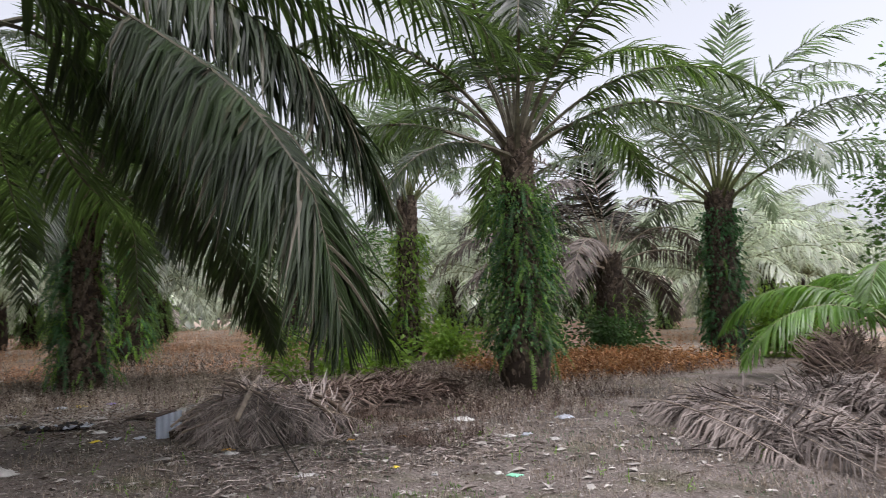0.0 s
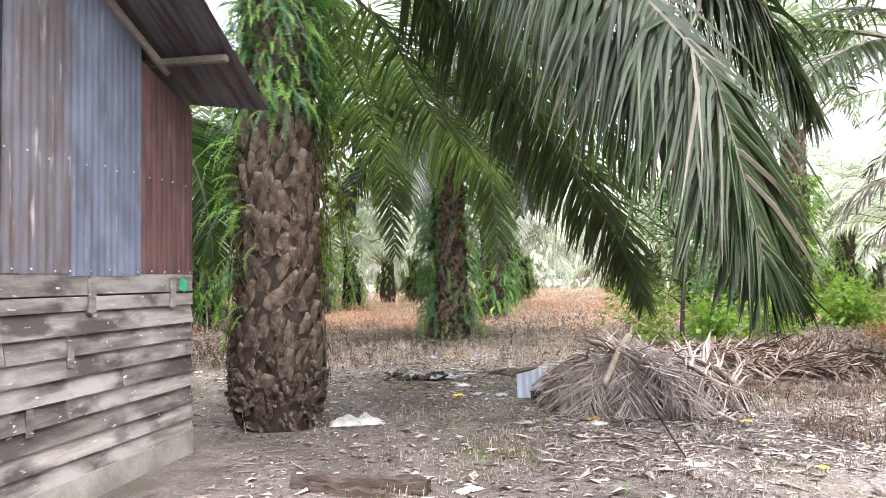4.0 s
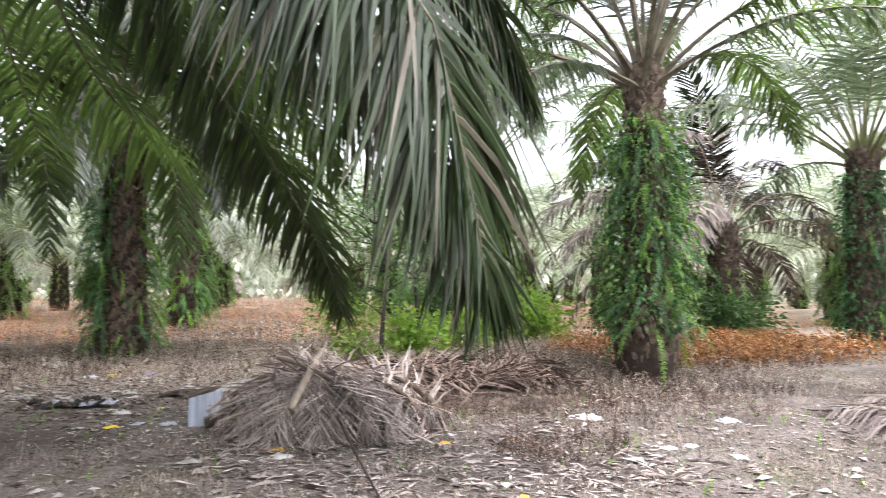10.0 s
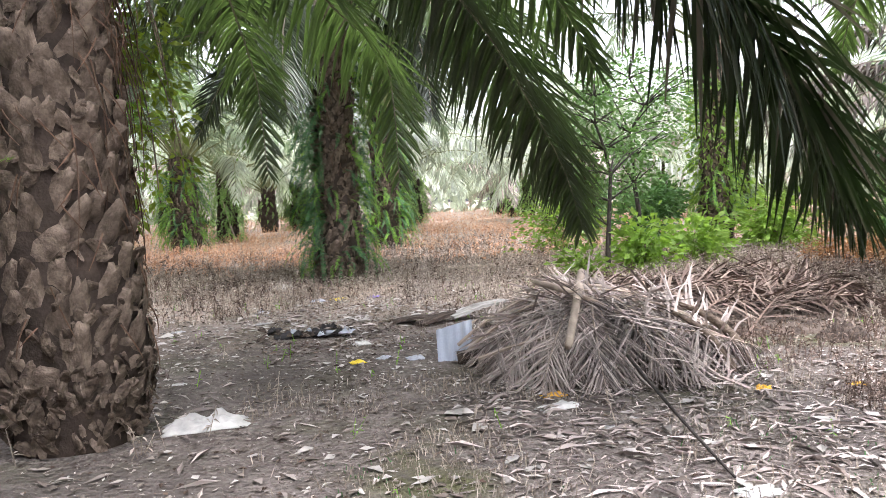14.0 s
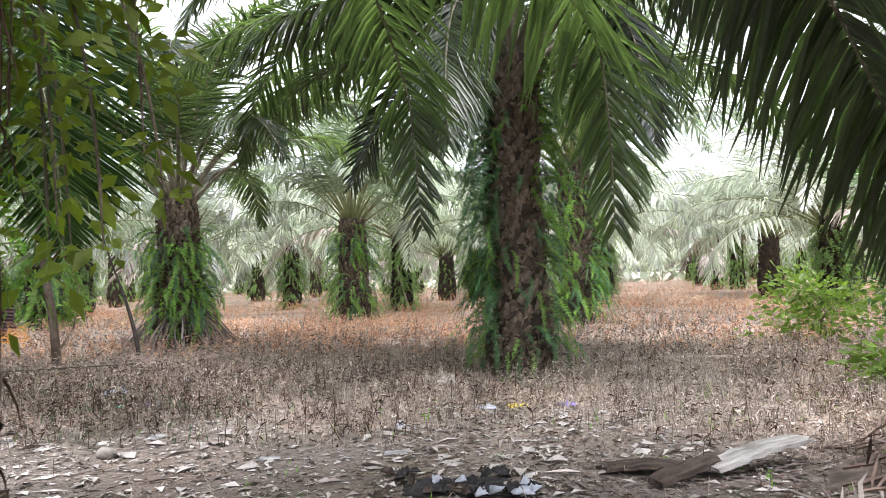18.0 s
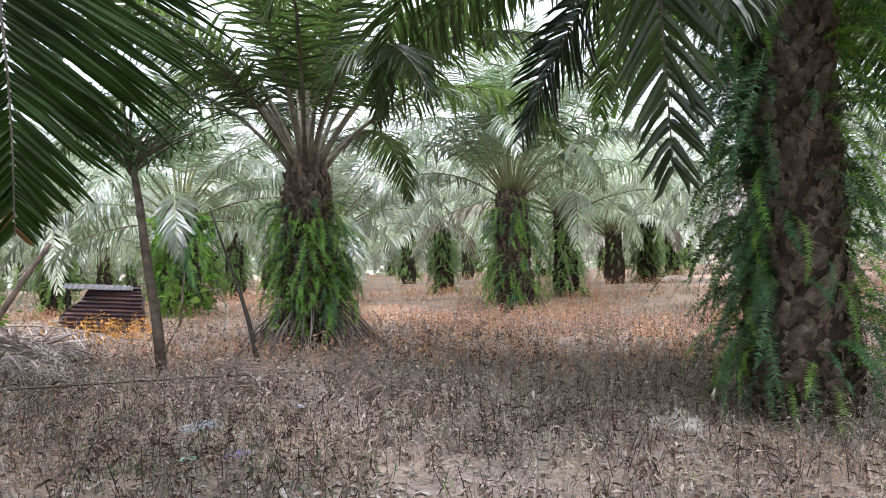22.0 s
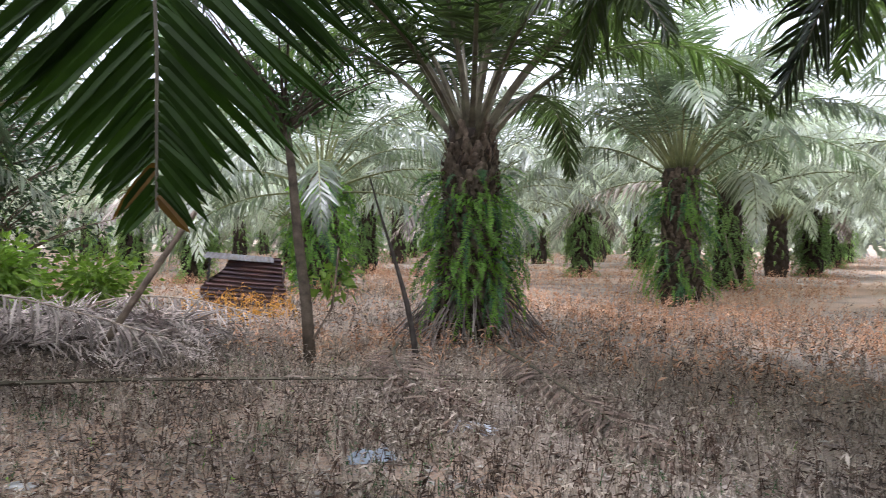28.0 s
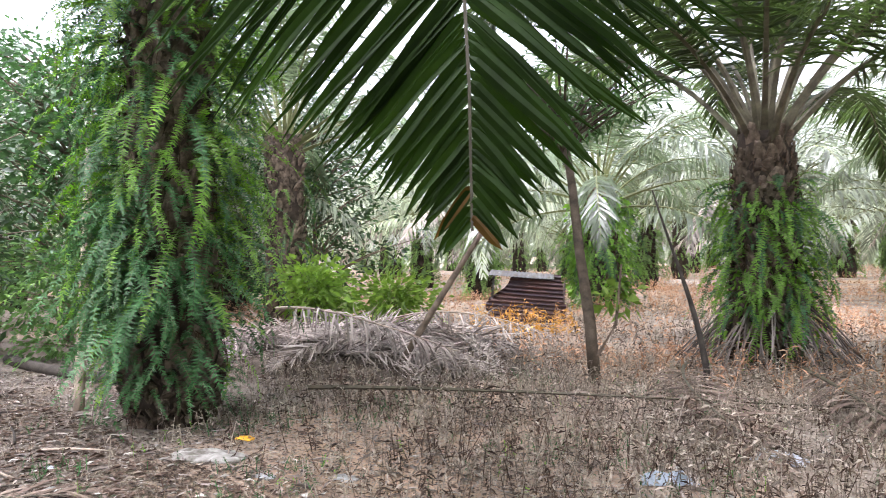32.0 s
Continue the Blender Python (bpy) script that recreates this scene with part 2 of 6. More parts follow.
    b.inputs["Roughness"].default_value = 0.95
    b.inputs["Specular IOR Level"].default_value = 0.15
    bp = n.new("ShaderNodeBump")
    bp.inputs["Strength"].default_value, bp.inputs["Distance"].default_value = 0.9, 0.05
    l.new(tex(18, 8, 0.2, 0.8), bp.inputs["Height"])
    l.new(bp.outputs[0], b.inputs["Normal"])
    return m


GROUND = ground_mat()


# ---- mesh helpers ----
def mesh_of(name, V, F, mats, mi=None, smooth=False):
    me = bpy.data.meshes.new(name)
    me.from_pydata([tuple(v) for v in V], [], [tuple(f) for f in F])
    for m in mats if isinstance(mats, (list, tuple)) else [mats]:
        me.materials.append(m)
    if mi is not None:
        me.polygons.foreach_set("material_index", np.asarray(mi, dtype=np.int32))
    if smooth:
        me.polygons.foreach_set("use_smooth", np.ones(len(me.polygons), dtype=bool))
    me.update()
    return me


def hang(ob, parent, m=None):
    ob.parent = parent
    if m is not None:
        ob.matrix_basis = m
    return ob


def part(name, V, F, mats, parent=None, label="", mi=None, smooth=False, m=None):
    ob = new(name, mesh_of(name, V, F, mats, mi, smooth))
    if parent:
        ob.parent = parent
    if m is not None:
        ob.matrix_basis = m
    if label:
        ob["label"] = label
    return ob


def thing(name, label, category, group="", kind="", at=(0, 0, 0), rz=0):
    ob = new(name)
    ob.empty_display_size = 0.2
    ob.matrix_basis = pose(*at, 0, 0, rz)
    return tagged(ob, label, category, group, kind)


def box_geo(x0, y0, z0, x1, y1, z1, bevel=0.0):
    bm = bmesh.new()
    bmesh.ops.create_cube(bm, size=1.0)
    for v in bm.verts:
        v.co = Vector(((x0, x1)[v.co.x > 0], (y0, y1)[v.co.y > 0], (z0, z1)[v.co.z > 0]))
    if bevel:
        bmesh.ops.bevel(bm, geom=bm.edges[:], offset=bevel, segments=1, affect="EDGES")
    return take(bm)


def take(bm):
    bm.verts.ensure_lookup_table()
    bm.verts.index_update()
    V = [tuple(v.co) for v in bm.verts]
    F = [[v.index for v in f.verts] for f in bm.faces]
    bm.free()
    return V, F


def join(*geos):
    V, F = [], []
    for v, f in geos:
        k = len(V)
        V += [tuple(p) for p in v]
        F += [[i + k for i in q] for q in f]
    return V, F


def tube(P, R, sides=6):
    """A tube along the points P with radii R, closed at its ends."""
    P = np.asarray(P, float)
    T = np.gradient(P, axis=0)
    T /= np.linalg.norm(T, axis=1)[:, None] + 1e-9
    ref = np.array([0.3, 0.2, 1.0]) if abs(T[0][2]) < 0.9 else np.array([1.0, 0.2, 0.1])
    V, F = [], []
    for p, t, r in zip(P, T, R):
        a = np.cross(t, ref)
        a /= np.linalg.norm(a) + 1e-9
        c = np.cross(t, a)
        V += [p + r * (math.cos(2 * math.pi * k / sides) * a + math.sin(2 * math.pi * k / sides) * c) for k in range(sides)]
    for i in range(len(P) - 1):
        for k in range(sides):
            q = (k + 1) % sides
            F.append([i * sides + k, i * sides + q, (i + 1) * sides + q, (i + 1) * sides + k])
    F.append(list(range(sides))[::-1])
    F.append([(len(P) - 1) * sides + k for k in range(sides)])
    return V, F


def bezier(ps, n=24):
    ps = [np.asarray(p, float) for p in ps]
    out = []
    for u in np.linspace(0, 1, n):
        q = ps
        while len(q) > 1:
            q = [a * (1 - u) + b * u for a, b in zip(q, q[1:])]
        out.append(q[0])
    return np.array(out)


def arch(length, start, bend, n=20, late=1.5):
    """A stem that leaves the origin along +x at an angle and bends down towards its tip."""
    s = np.linspace(0, 1, n)
    e = np.radians(start - bend * s**late)
    d = np.stack([np.cos(e), 0 * e, np.sin(e)], 1) * length / (n - 1)
    return np.r_[np.zeros((1, 3)), np.cumsum((d[1:] + d[:-1]) / 2, 0)]


def frond_geo(P, n, leaf, width, droop, seed, stations=4, fold=True, first=0.2, r0=0.03, wide=62, narrow=28, sides=4, untidy=1.0, taper=0.5, across=None, neck=None, brown=None):
    """Stem and leaflets along the points P. Returns vertices, faces and material indices (0 stem, 1 leaflet)."""
    rng = np.random.default_rng(seed)
    P = np.asarray(P, float)
    seg = np.r_[0, np.cumsum(np.linalg.norm(np.diff(P, axis=0), axis=1))]
    seg /= seg[-1]
    V, F = tube(P, r0 * (1 - 0.88 * seg) * (1 + (0.75 if r0 > 0.034 else 0.0) * np.clip(1 - seg / 0.12, 0, 1)), sides)
    mi = [0] * len(F)
    s = np.repeat(np.linspace(first, 0.995, n), 2)
    side = np.tile([1.0, -1.0], n)
    s = np.clip(s + rng.uniform(-0.4, 0.4, 2 * n) / n, first, 1)
    at = np.stack([np.interp(s, seg, P[:, k]) for k in range(3)], 1)
    G = np.gradient(P, seg, axis=0)
    T = np.stack([np.interp(s, seg, G[:, k]) for k in range(3)], 1)
    T /= np.linalg.norm(T, axis=1)[:, None]
    plane = P[-1] - P[0]
    S0 = np.array([plane[1], -plane[0], 0.0])
    S0 /= np.linalg.norm(S0) + 1e-9
    if across is not None:
        S0 = np.asarray(across, float)
    S = np.cross(T, [0, 0, 1.0])
    S = np.where(np.abs(T[:, 2:3]) > 0.75, S0, S)
    S = np.where((S @ S0)[:, None] < 0, -S, S)
    S -= (S * T).sum(1)[:, None] * T
    S /= np.linalg.norm(S, axis=1)[:, None]
    U = np.cross(S, T)
    k = (s - first) / (1 - first)
    L = leaf * (0.55 + 0.45 * np.sin(np.pi * np.clip(k * 0.9 + 0.12, 0, 1))) * (1 - taper * np.clip((k - 0.75) / 0.25, 0, 1) ** 1.4) * rng.uniform(0.85, 1.1, 2 * n)
    ang = np.radians(wide + (narrow - wide) * k**1.6 + rng.normal(0, 6 * untidy, 2 * n))
    tilt = np.radians(np.where(rng.random(2 * n) < 0.5, 14, -10) * untidy + rng.normal(0, 8 * untidy, 2 * n))
    d = np.cos(ang)[:, None] * T + np.sin(ang)[:, None] * (np.cos(tilt)[:, None] * side[:, None] * S + np.sin(tilt)[:, None] * U)
    dr = droop * rng.uniform(0.6, 1.35, 2 * n) * np.clip(1.25 - np.abs(T[:, 2]), 0.2, 1)
    us = np.linspace(0, 1, stations)
    prof = {2: [0.8, 0.12], 3: [0.55, 1.0, 0.06], 4: [0.5, 1.0, 0.85, 0.05]}[stations]
    if neck:
        us, prof, stations = (0, 0.065, 0.38, 0.72, 1), [neck, 0.95, 1.0, 0.8, 0.05], 5
    W = T - (T * d).sum(1)[:, None] * d
    W /= np.linalg.norm(W, axis=1)[:, None] + 1e-9
    ends = d.copy()
    ends[:, 2] -= dr
    shrink = 1.05 / np.linalg.norm(ends, axis=1)
    rows = []
    for u, f in zip(us, prof):
        p = at + (L * shrink)[:, None] * u * d
        p[:, 2] -= dr * L * shrink * u**1.9
        sway = rng.normal(0, 0.03 * untidy, (2 * n, 1)) * L[:, None] * u**2
        p = p + sway * W
        w = width * f * (0.8 + 0.4 * (L / leaf))[:, None]
        N = np.cross(W, d)
        rows += [p - W * w / 2, p + N * w * (0.28 if fold else 0), p + W * w / 2] if fold else [p - W * w / 2, p + W * w / 2]
    c = 3 if fold else 2
    base = len(V)
    block = np.stack(rows, 1).reshape(-1, 3)
    V = [tuple(v) for v in V] + [tuple(v) for v in block]
    per = c * stations
    for j in range(2 * n):
        o = base + j * per
        for a in range(stations - 1):
            for b2 in range(c - 1):
                i0 = o + a * c + b2
                F.append([i0, i0 + 1, i0 + 1 + c, i0 + c])
                mi.append(2 if brown and k[j] > brown and math.sin(j * 2.4) > 0.82 else 1)
    return V, F, mi


# ---- palms ----
GOLD = 137.508


def frond_set(dense, r0=0.036):
    """Fronds of all ages, from the upright spear leaves to the drooping old ones."""
    out = []
    kinds = [(4.8, 84, 58), (5.4, 73, 86), (5.8, 63, 102), (6.0, 53, 108), (6.0, 41, 102), (5.6, 24, 90), (5.0, 4, 72)]
    for i, (length, start, bend) in enumerate(kinds):
        for v in range(2):
            if dense == 0:
                g = frond_geo(arch(length, start, bend), 86, 0.82, 0.042, 0.30 + 0.09 * i, 10 * i + v, 4, True, 0.25, r0, neck=0.25)
            elif dense == 1:
                g = frond_geo(arch(length, start, bend, 12), 52, 0.85, 0.055, 0.35 + 0.09 * i, 90 + 10 * i + v, 3, False, 0.25, 0.038, sides=3)
            elif dense == 2:
                g = frond_geo(arch(length, start, bend, 9), 42, 0.85, 0.062, 0.4 + 0.1 * i, 190 + 10 * i + v, 3, False, 0.18, 0.04, sides=3)
            else:
                g = frond_geo(arch(length, start, bend, 7), 24, 0.9, 0.095, 0.35 + 0.09 * i, 190 + 10 * i + v, 3, False, 0.18, 0.04, sides=3)
            out.append(g)
    return out


FRONDS = [mesh_of("frond", *g[:2], [STEM_BROWN, LEAF], g[2]) for g in frond_set(0, 0.046)]
FRONDS_STOUT = [mesh_of("frond", *g[:2], [STEM_BROWN, LEAF], g[2]) for g in frond_set(0, 0.048)]
MID_GEO = frond_set(1)
FRONDS_MID = [mesh_of("frond", *g[:2], [STEM, LEAF_MID_HAZED], g[2]) for g in MID_GEO]
FAR_GEO = frond_set(2)
LEAN_GEO = frond_set(3)

FERN_GEO = []
for i, (ln, st, bd, lf) in enumerate([(0.65, 40, 128, 0.05), (0.85, 15, 105, 0.055), (0.55, 60, 120, 0.05), (1.05, -5, 85, 0.058), (0.7, 50, 145, 0.066)]):
    FERN_GEO.append(frond_geo(arch(ln, st, bd, 9, 0.8), 46, lf, 0.0155, 0.1, 300 + i, 2, False, 0.06, 0.004, 80, 60, 3))
LEAN_FERN_GEO = [frond_geo(arch(ln, st, bd, 5, 0.8), 15, 0.095, 0.05, 0.1, 340 + i, 2, False, 0.06, 0.006, 78, 55, 3) for i, (ln, st, bd) in enumerate([(0.75, 40, 128), (0.95, 15, 105), (0.6, 60, 120), (1.1, -5, 85)])]
FERNS = [mesh_of("fern", *g[:2], [STEM, FERN], g[2]) for g in FERN_GEO] + [mesh_of("fern", *g[:2], [STEM_DARK, FERN_DARK], g[2]) for g in FERN_GEO]


def boss_mesh(seed):
    """The stub of an old frond: a blunt scale that leans off the trunk, broad below and cut off at its tip."""
    r = random.Random(seed)
    w, t, h = 0.088 * r.uniform(0.85, 1.12), 0.056 * r.uniform(0.7, 1.25), 0.19 * r.uniform(0.88, 1.12)
    V = []
    for z, a, o in ((-0.12, 0.5, 0.0), (-0.03, 0.95, 0.35), (0.35 * h, 1.0, 0.7), (0.75 * h, 0.74, 0.95), (h, 0.42, 1.0), (h + 0.008, 0.3, 0.55)):
        for k, (x, y) in enumerate(((-1, -0.15), (-0.62, 0.7), (0, 1), (0.62, 0.7), (1, -0.15))):
            V.append((t * o * (0.35 + 0.65 * y) + r.uniform(-0.011, 0.011), x * w * a + r.uniform(-0.014, 0.014), z + r.uniform(-0.022, 0.022)))
    F = [[i * 5 + k, i * 5 + k + 1, i * 5 + k + 6, i * 5 + k + 5] for i in range(5) for k in range(4)] + [[25, 26, 27, 28, 29]]
    return V, F


BOSS_GEO = [boss_mesh(i) for i in range(9)]
BUTTS = [mesh_of("frond_butt", *g, BARK_CRUMB, smooth=True) for g in BOSS_GEO[:4]]
BOSSES = [mesh_of("leaf_base", *g, BOSS, smooth=True) for g in BOSS_GEO]


def trunk_geo(h, radius, seed, sides=14, rings=18):
    V, F = [], []
    for i in range(rings):
        z = h * i / (rings - 1)
        for k in range(sides):
            a = 2 * math.pi * k / sides
            r = radius(z) * (1 + 0.07 * noise.noise(Vector((math.cos(a) * 2, math.sin(a) * 2, z * 2.5 + seed))))
            V.append((r * math.cos(a), r * math.sin(a), z - (0.12 if i == 0 else 0)))
    F = [[i * sides + k, i * sides + (k + 1) % sides, (i + 1) * sides + (k + 1) % sides, (i + 1) * sides + k] for i in range(rings - 1) for k in range(sides)]
    F.append([(rings - 1) * sides + k for k in range(sides)])
    return V, F


def placed(geo, m):
    return [tuple(m @ Vector(v)) for v in geo[0]], geo[1]


def spiral(h, radius, step_z, z0=0.1, per=11.5):
    """Places in a spiral up the trunk."""
    z, a, out = z0, 0.0, []
    while z < h:
        out.append((z, a, radius(z)))
        a += GOLD
        z += step_z / per
    return out


def crown(p, top, count, seed, meshes, keep=None, size=1.0, lowest=1.0):
    r = random.Random(seed)
    kinds = len(meshes) // 2
    for i in range(count):
        age = (i / (count - 1)) ** 0.85 * lowest
        az = (i * GOLD + seed * 40) % 360
        if keep and not keep(az, age):
            continue
        k = min(kinds - 1, int(age * kinds)) * 2 + r.randrange(2)
        f = new("frond", meshes[k])
        sc = size * r.uniform(0.92, 1.08)
        f.parent = p
        f.matrix_basis = pose(0, 0, 0, 0, 0, az) @ Matrix.Translation((0.16 * (0.4 + age), 0, top - 0.5 * age * size)) @ pose(0, 0, 0, r.uniform(-6, 6), r.uniform(-5, 5), 0) @ Matrix.Scale(sc, 4)


def near_palm(label, x, y, h, radius, seed, fronds, ferns, boss_parts=True, keep=None, size=1.0, fern_zone=(0.3, 1.0), dark=0.5, lowest=1.0, boss_step=0.17, fern_size=1.0, spread=None, meshes=None):
    p = thing("oil_palm", label, "palm tree", "oil palms of the plantation", at=(x, y, 0), rz=seed * 23)
    part("trunk", *trunk_geo(h, radius, seed), BARK, p, smooth=True)
    r = random.Random(seed)
    rest = []
    for z, a, rad in spiral(h - 0.1, radius, boss_step):
        low = min(1.0, 0.35 + z / 0.9)
        if r.random() < 0.09 + 0.35 * (1 - low):
            continue
        z += r.uniform(-0.02, 0.02)
        m = pose(0, 0, 0, 0, 0, a + r.uniform(-3, 3)) @ Matrix.Translation((rad - 0.025, 0, z)) @ pose(0, 0, 0, r.gauss(-12, 12), r.uniform(-4, 14), r.uniform(-14, 14)) @ Matrix.Diagonal((r.uniform(0.55, 1.3) * low, r.uniform(0.8, 1.2), r.uniform(0.85, 1.4) * low, 1))
        if boss_parts:
            b = new("leaf_base", BOSSES[r.randrange(9)])
            b.parent, b.matrix_basis = p, m
        else:
            rest.append(placed(BOSS_GEO[r.randrange(9)], m))
    if rest:
        tagged(part("scaly_bark", *join(*rest), BOSS, p), kind="stuff")
    if boss_parts:
        hairs = []
        for i in range(230):
            z, a = r.uniform(0.75, h - 0.2), r.uniform(0, 360)
            rr, ln = radius(z) + 0.05, r.uniform(0.12, 0.4)
            m = pose(0, 0, 0, 0, 0, a) @ Matrix.Translation((rr, 0, z)) @ pose(0, 0, 0, r.uniform(-50, 50), 0, 0)
            hairs.append(placed(tube(bezier([(0, 0, 0), (r.uniform(0.02, 0.09), 0, -ln * 0.5), (r.uniform(-0.01, 0.05), 0, -ln)], 5), [0.006, 0.006, 0.005, 0.004, 0.002], 3), m))
        tagged(part("fibre", *join(*hairs), FIBRE, p), kind="stuff")
        crumbs = []
        for i in range(1000):
            z, a = h * r.random() ** 1.6 * 0.95 + 0.02 if i < 700 else r.uniform(0.0, 0.55), r.uniform(0, 360)
            m = pose(0, 0, 0, 0, 0, a) @ Matrix.Translation((radius(z) + r.uniform(-0.005, 0.03), 0, z)) @ pose(0, 0, 0, r.uniform(-70, 70), r.uniform(-40, 40), r.uniform(-70, 70)) @ Matrix.Scale(r.uniform(0.18, 0.5), 4)
            crumbs.append(placed(BOSS_GEO[r.randrange(9)], m))
        tagged(part("crumbling_bark", *join(*crumbs), BARK_CRUMB, p), kind="stuff")
    crown(p, h, fronds, seed, meshes or FRONDS, keep, size, lowest)
    cover = ([], [], [])
    for i in range(ferns):
        z = h * (fern_zone[0] + (fern_zone[1] - fern_zone[0]) * r.random())
        a = spread(r, z) if spread else r.uniform(0, 360)
        k = r.randrange(5) + (5 if r.random() < dark else 0)
        m = pose(0, 0, 0, 0, 0, a) @ Matrix.Translation((radius(z) - 0.01, 0, z)) @ pose(0, 0, 0, r.uniform(-25, 25), r.uniform(-15, 25), r.uniform(-35, 35)) @ Matrix.Scale(fern_size * r.uniform(0.7, 1.25), 4)
        if boss_parts:
            f = new("fern", FERNS[k])
            f.parent, f.matrix_basis = p, m
        else:
            g, base = FERN_GEO[k % 5], len(cover[0])
            cover[0].extend(tuple(m @ Vector(v)) for v in g[0])
            cover[1].extend([q + base for q in f] for f in g[1])
            cover[2].extend(q * (1 + k // 5) for q in g[2])
    if cover[0]:
        tagged(part("fern_cover", cover[0], cover[1], [STEM, FERN, FERN_DARK], p, mi=cover[2]), kind="stuff")
    return p


def bottle(base, mid, top, h):
    """A trunk profile: a swollen foot, a waist, then even to the crown."""
    def f(z):
        u = z / h
        if z < 0.45:
            return base * (0.76 + 0.24 * math.sin(math.pi / 2 * max(0.0, z) / 0.45))
        if z < 1.6:
            k = (z - 0.45) / 1.15
            return base + (mid - base) * (3 * k * k - 2 * k**3)
        return mid + (top - mid) * (z - 1.6) / max(0.1, h - 1.6)
    return f


def spline(ps, n=40):
    """A smooth curve through the points."""
    ps = np.array(ps, float)
    ps = np.r_[[2 * ps[0] - ps[1]], ps, [2 * ps[-1] - ps[-2]]]
    out = []
    for i in range(1, len(ps) - 2):
        a, c, d, e = ps[i - 1:i + 3]
        for u in np.linspace(0, 1, 9)[:-1]:
            out.append(0.5 * (2 * c + (d - a) * u + (2 * a - 5 * c + 4 * d - e) * u * u + (3 * c - a - 3 * d + e) * u**3))
    out.append(ps[-2])
    out = np.array(out)
    s = np.r_[0, np.cumsum(np.linalg.norm(np.diff(out, axis=0), axis=1))]
    q = np.linspace(0, s[-1], n)
    return np.stack([np.interp(q, s, out[:, k]) for k in range(3)], 1)


def hero(p_name, palm, pts, n=92, leaf=0.9, droop=0.6, seed=1, old=False, width=0.045, wide=70, narrow=42, follow=False, first=0.22, r0=0.038, matte=False, taper=0.5, across=None, neck=0.25, brown=None, untidy=1.0, shaded=False):
    """A frond laid along a curve given in the world, hung on its palm."""
    w = palm.matrix_basis.inverted()
    P = [tuple(w @ Vector(q)) for q in (spline(pts) if follow else bezier(pts, 26))]
    g = frond_geo(P, n, leaf, width, droop, seed, 4, True, first, r0, wide, narrow, untidy=untidy, taper=taper, across=None if across is None else tuple(w.to_3x3() @ Vector(across)), neck=neck, brown=brown)
    part("frond", g[0], g[1], [STEM_DARK, LEAF_MATTE_SHADED, TIP_BROWN] if matte else [STEM_DARK, LEAF_OLD] if old else [STEM_BROWN, LEAF_SHADED if shaded else LEAF], palm, mi=g[2])


palm_a = near_palm("tall oil palm with bare scaly trunk beside the hut", -0.53, 5.02, 4.9, bottle(0.48, 0.40, 0.30, 4.9), 3, 24, 260,
                   keep=lambda az, age: age < (0.7 if (az + 69 + 30) % 360 < 140 else 0.55), fern_zone=(0.67, 0.965), lowest=1.0, dark=0.55, boss_step=0.165, fern_size=0.62)
for i in range(34):
    rf = random.Random(i)
    z, a = rf.uniform(0.9, 3.4), rf.gauss(185, 38) - 69
    fern = new("fern", FERNS[rf.randrange(5)])
    fern.parent = palm_a
    fern.matrix_basis = pose(0, 0, 0, 0, 0, a) @ Matrix.Translation((0.36, 0, z)) @ pose(0, 0, 0, rf.uniform(-25, 25), rf.uniform(-15, 25), rf.uniform(-35, 35)) @ Matrix.Scale(rf.uniform(0.35, 0.8), 4)
# thick cut frond butts crowd the neck under the crown
for i in range(30):
    rf = random.Random(900 + i)
    butt = new("frond_butt", BUTTS[i % 4])
    butt.parent = palm_a
    butt.matrix_basis = pose(0, 0, 0, 0, 0, i * GOLD + rf.uniform(-8, 8)) @ Matrix.Translation((0.27, 0, 4.42 + 0.014 * i)) @ pose(0, 0, 0, rf.uniform(-15, 15), rf.uniform(12, 38), rf.uniform(-12, 12)) @ Matrix.Scale(rf.uniform(1.5, 2.1), 4)
top_a = (-0.4, 5.0, 4.7)
hero("frond", palm_a, [top_a, (0.06, 5.36, 5.14), (0.8, 5.9, 5.19), (1.74, 6.63, 4.68), (2.6, 7.25, 3.7), (3.2, 7.7, 3.15), (3.8, 8.15, 2.4), (4.25, 8.5, 1.73), (4.53, 8.73, 1.05)], seed=11, shaded=True, droop=1.3, n=215, leaf=1.18, width=0.046, follow=True, neck=0.3)
hero("frond", palm_a, [top_a, (0.3, 4.82, 5.3), (1.5, 4.55, 5.1), (2.5, 4.3, 4.2), (3.26, 4.13, 3.31), (3.8, 4.0, 2.66), (4.1, 3.93, 2.07), (4.34, 3.88, 1.54), (4.53, 3.83, 1.24)], seed=12, droop=1.8, n=190, first=0.42, leaf=1.25, width=0.045, follow=True, old=True)
hero("frond", palm_a, [top_a, (-0.1, 4.7, 5.3), (0.7, 4.0, 5.3), (1.58, 3.04, 4.5), (2.2, 1.9, 3.6), (2.56, 1.11, 2.69), (2.65, 1.0, 2.3), (2.73, 0.9, 1.77), (2.76, 0.85, 1.45)], seed=13, droop=2.6, n=280, first=0.42, leaf=1.25, width=0.036, old=True, follow=True)
hero("frond", palm_a, [top_a, (1.2, 4.0, 6.2), (3.2, 2.9, 5.2), (3.9, 2.4, 2.7)], seed=18, droop=1.8, n=200, first=0.4, leaf=1.25, width=0.045, old=True)
hero("frond", palm_a, [top_a, (-0.3, 5.8, 5.3), (-0.05, 7.6, 5.05), (0.17, 9.2, 4.4), (0.42, 10.9, 3.5), (0.47, 11.3, 2.9), (0.51, 11.54, 2.0)], seed=14, droop=0.8, n=105, follow=True, neck=0.25)
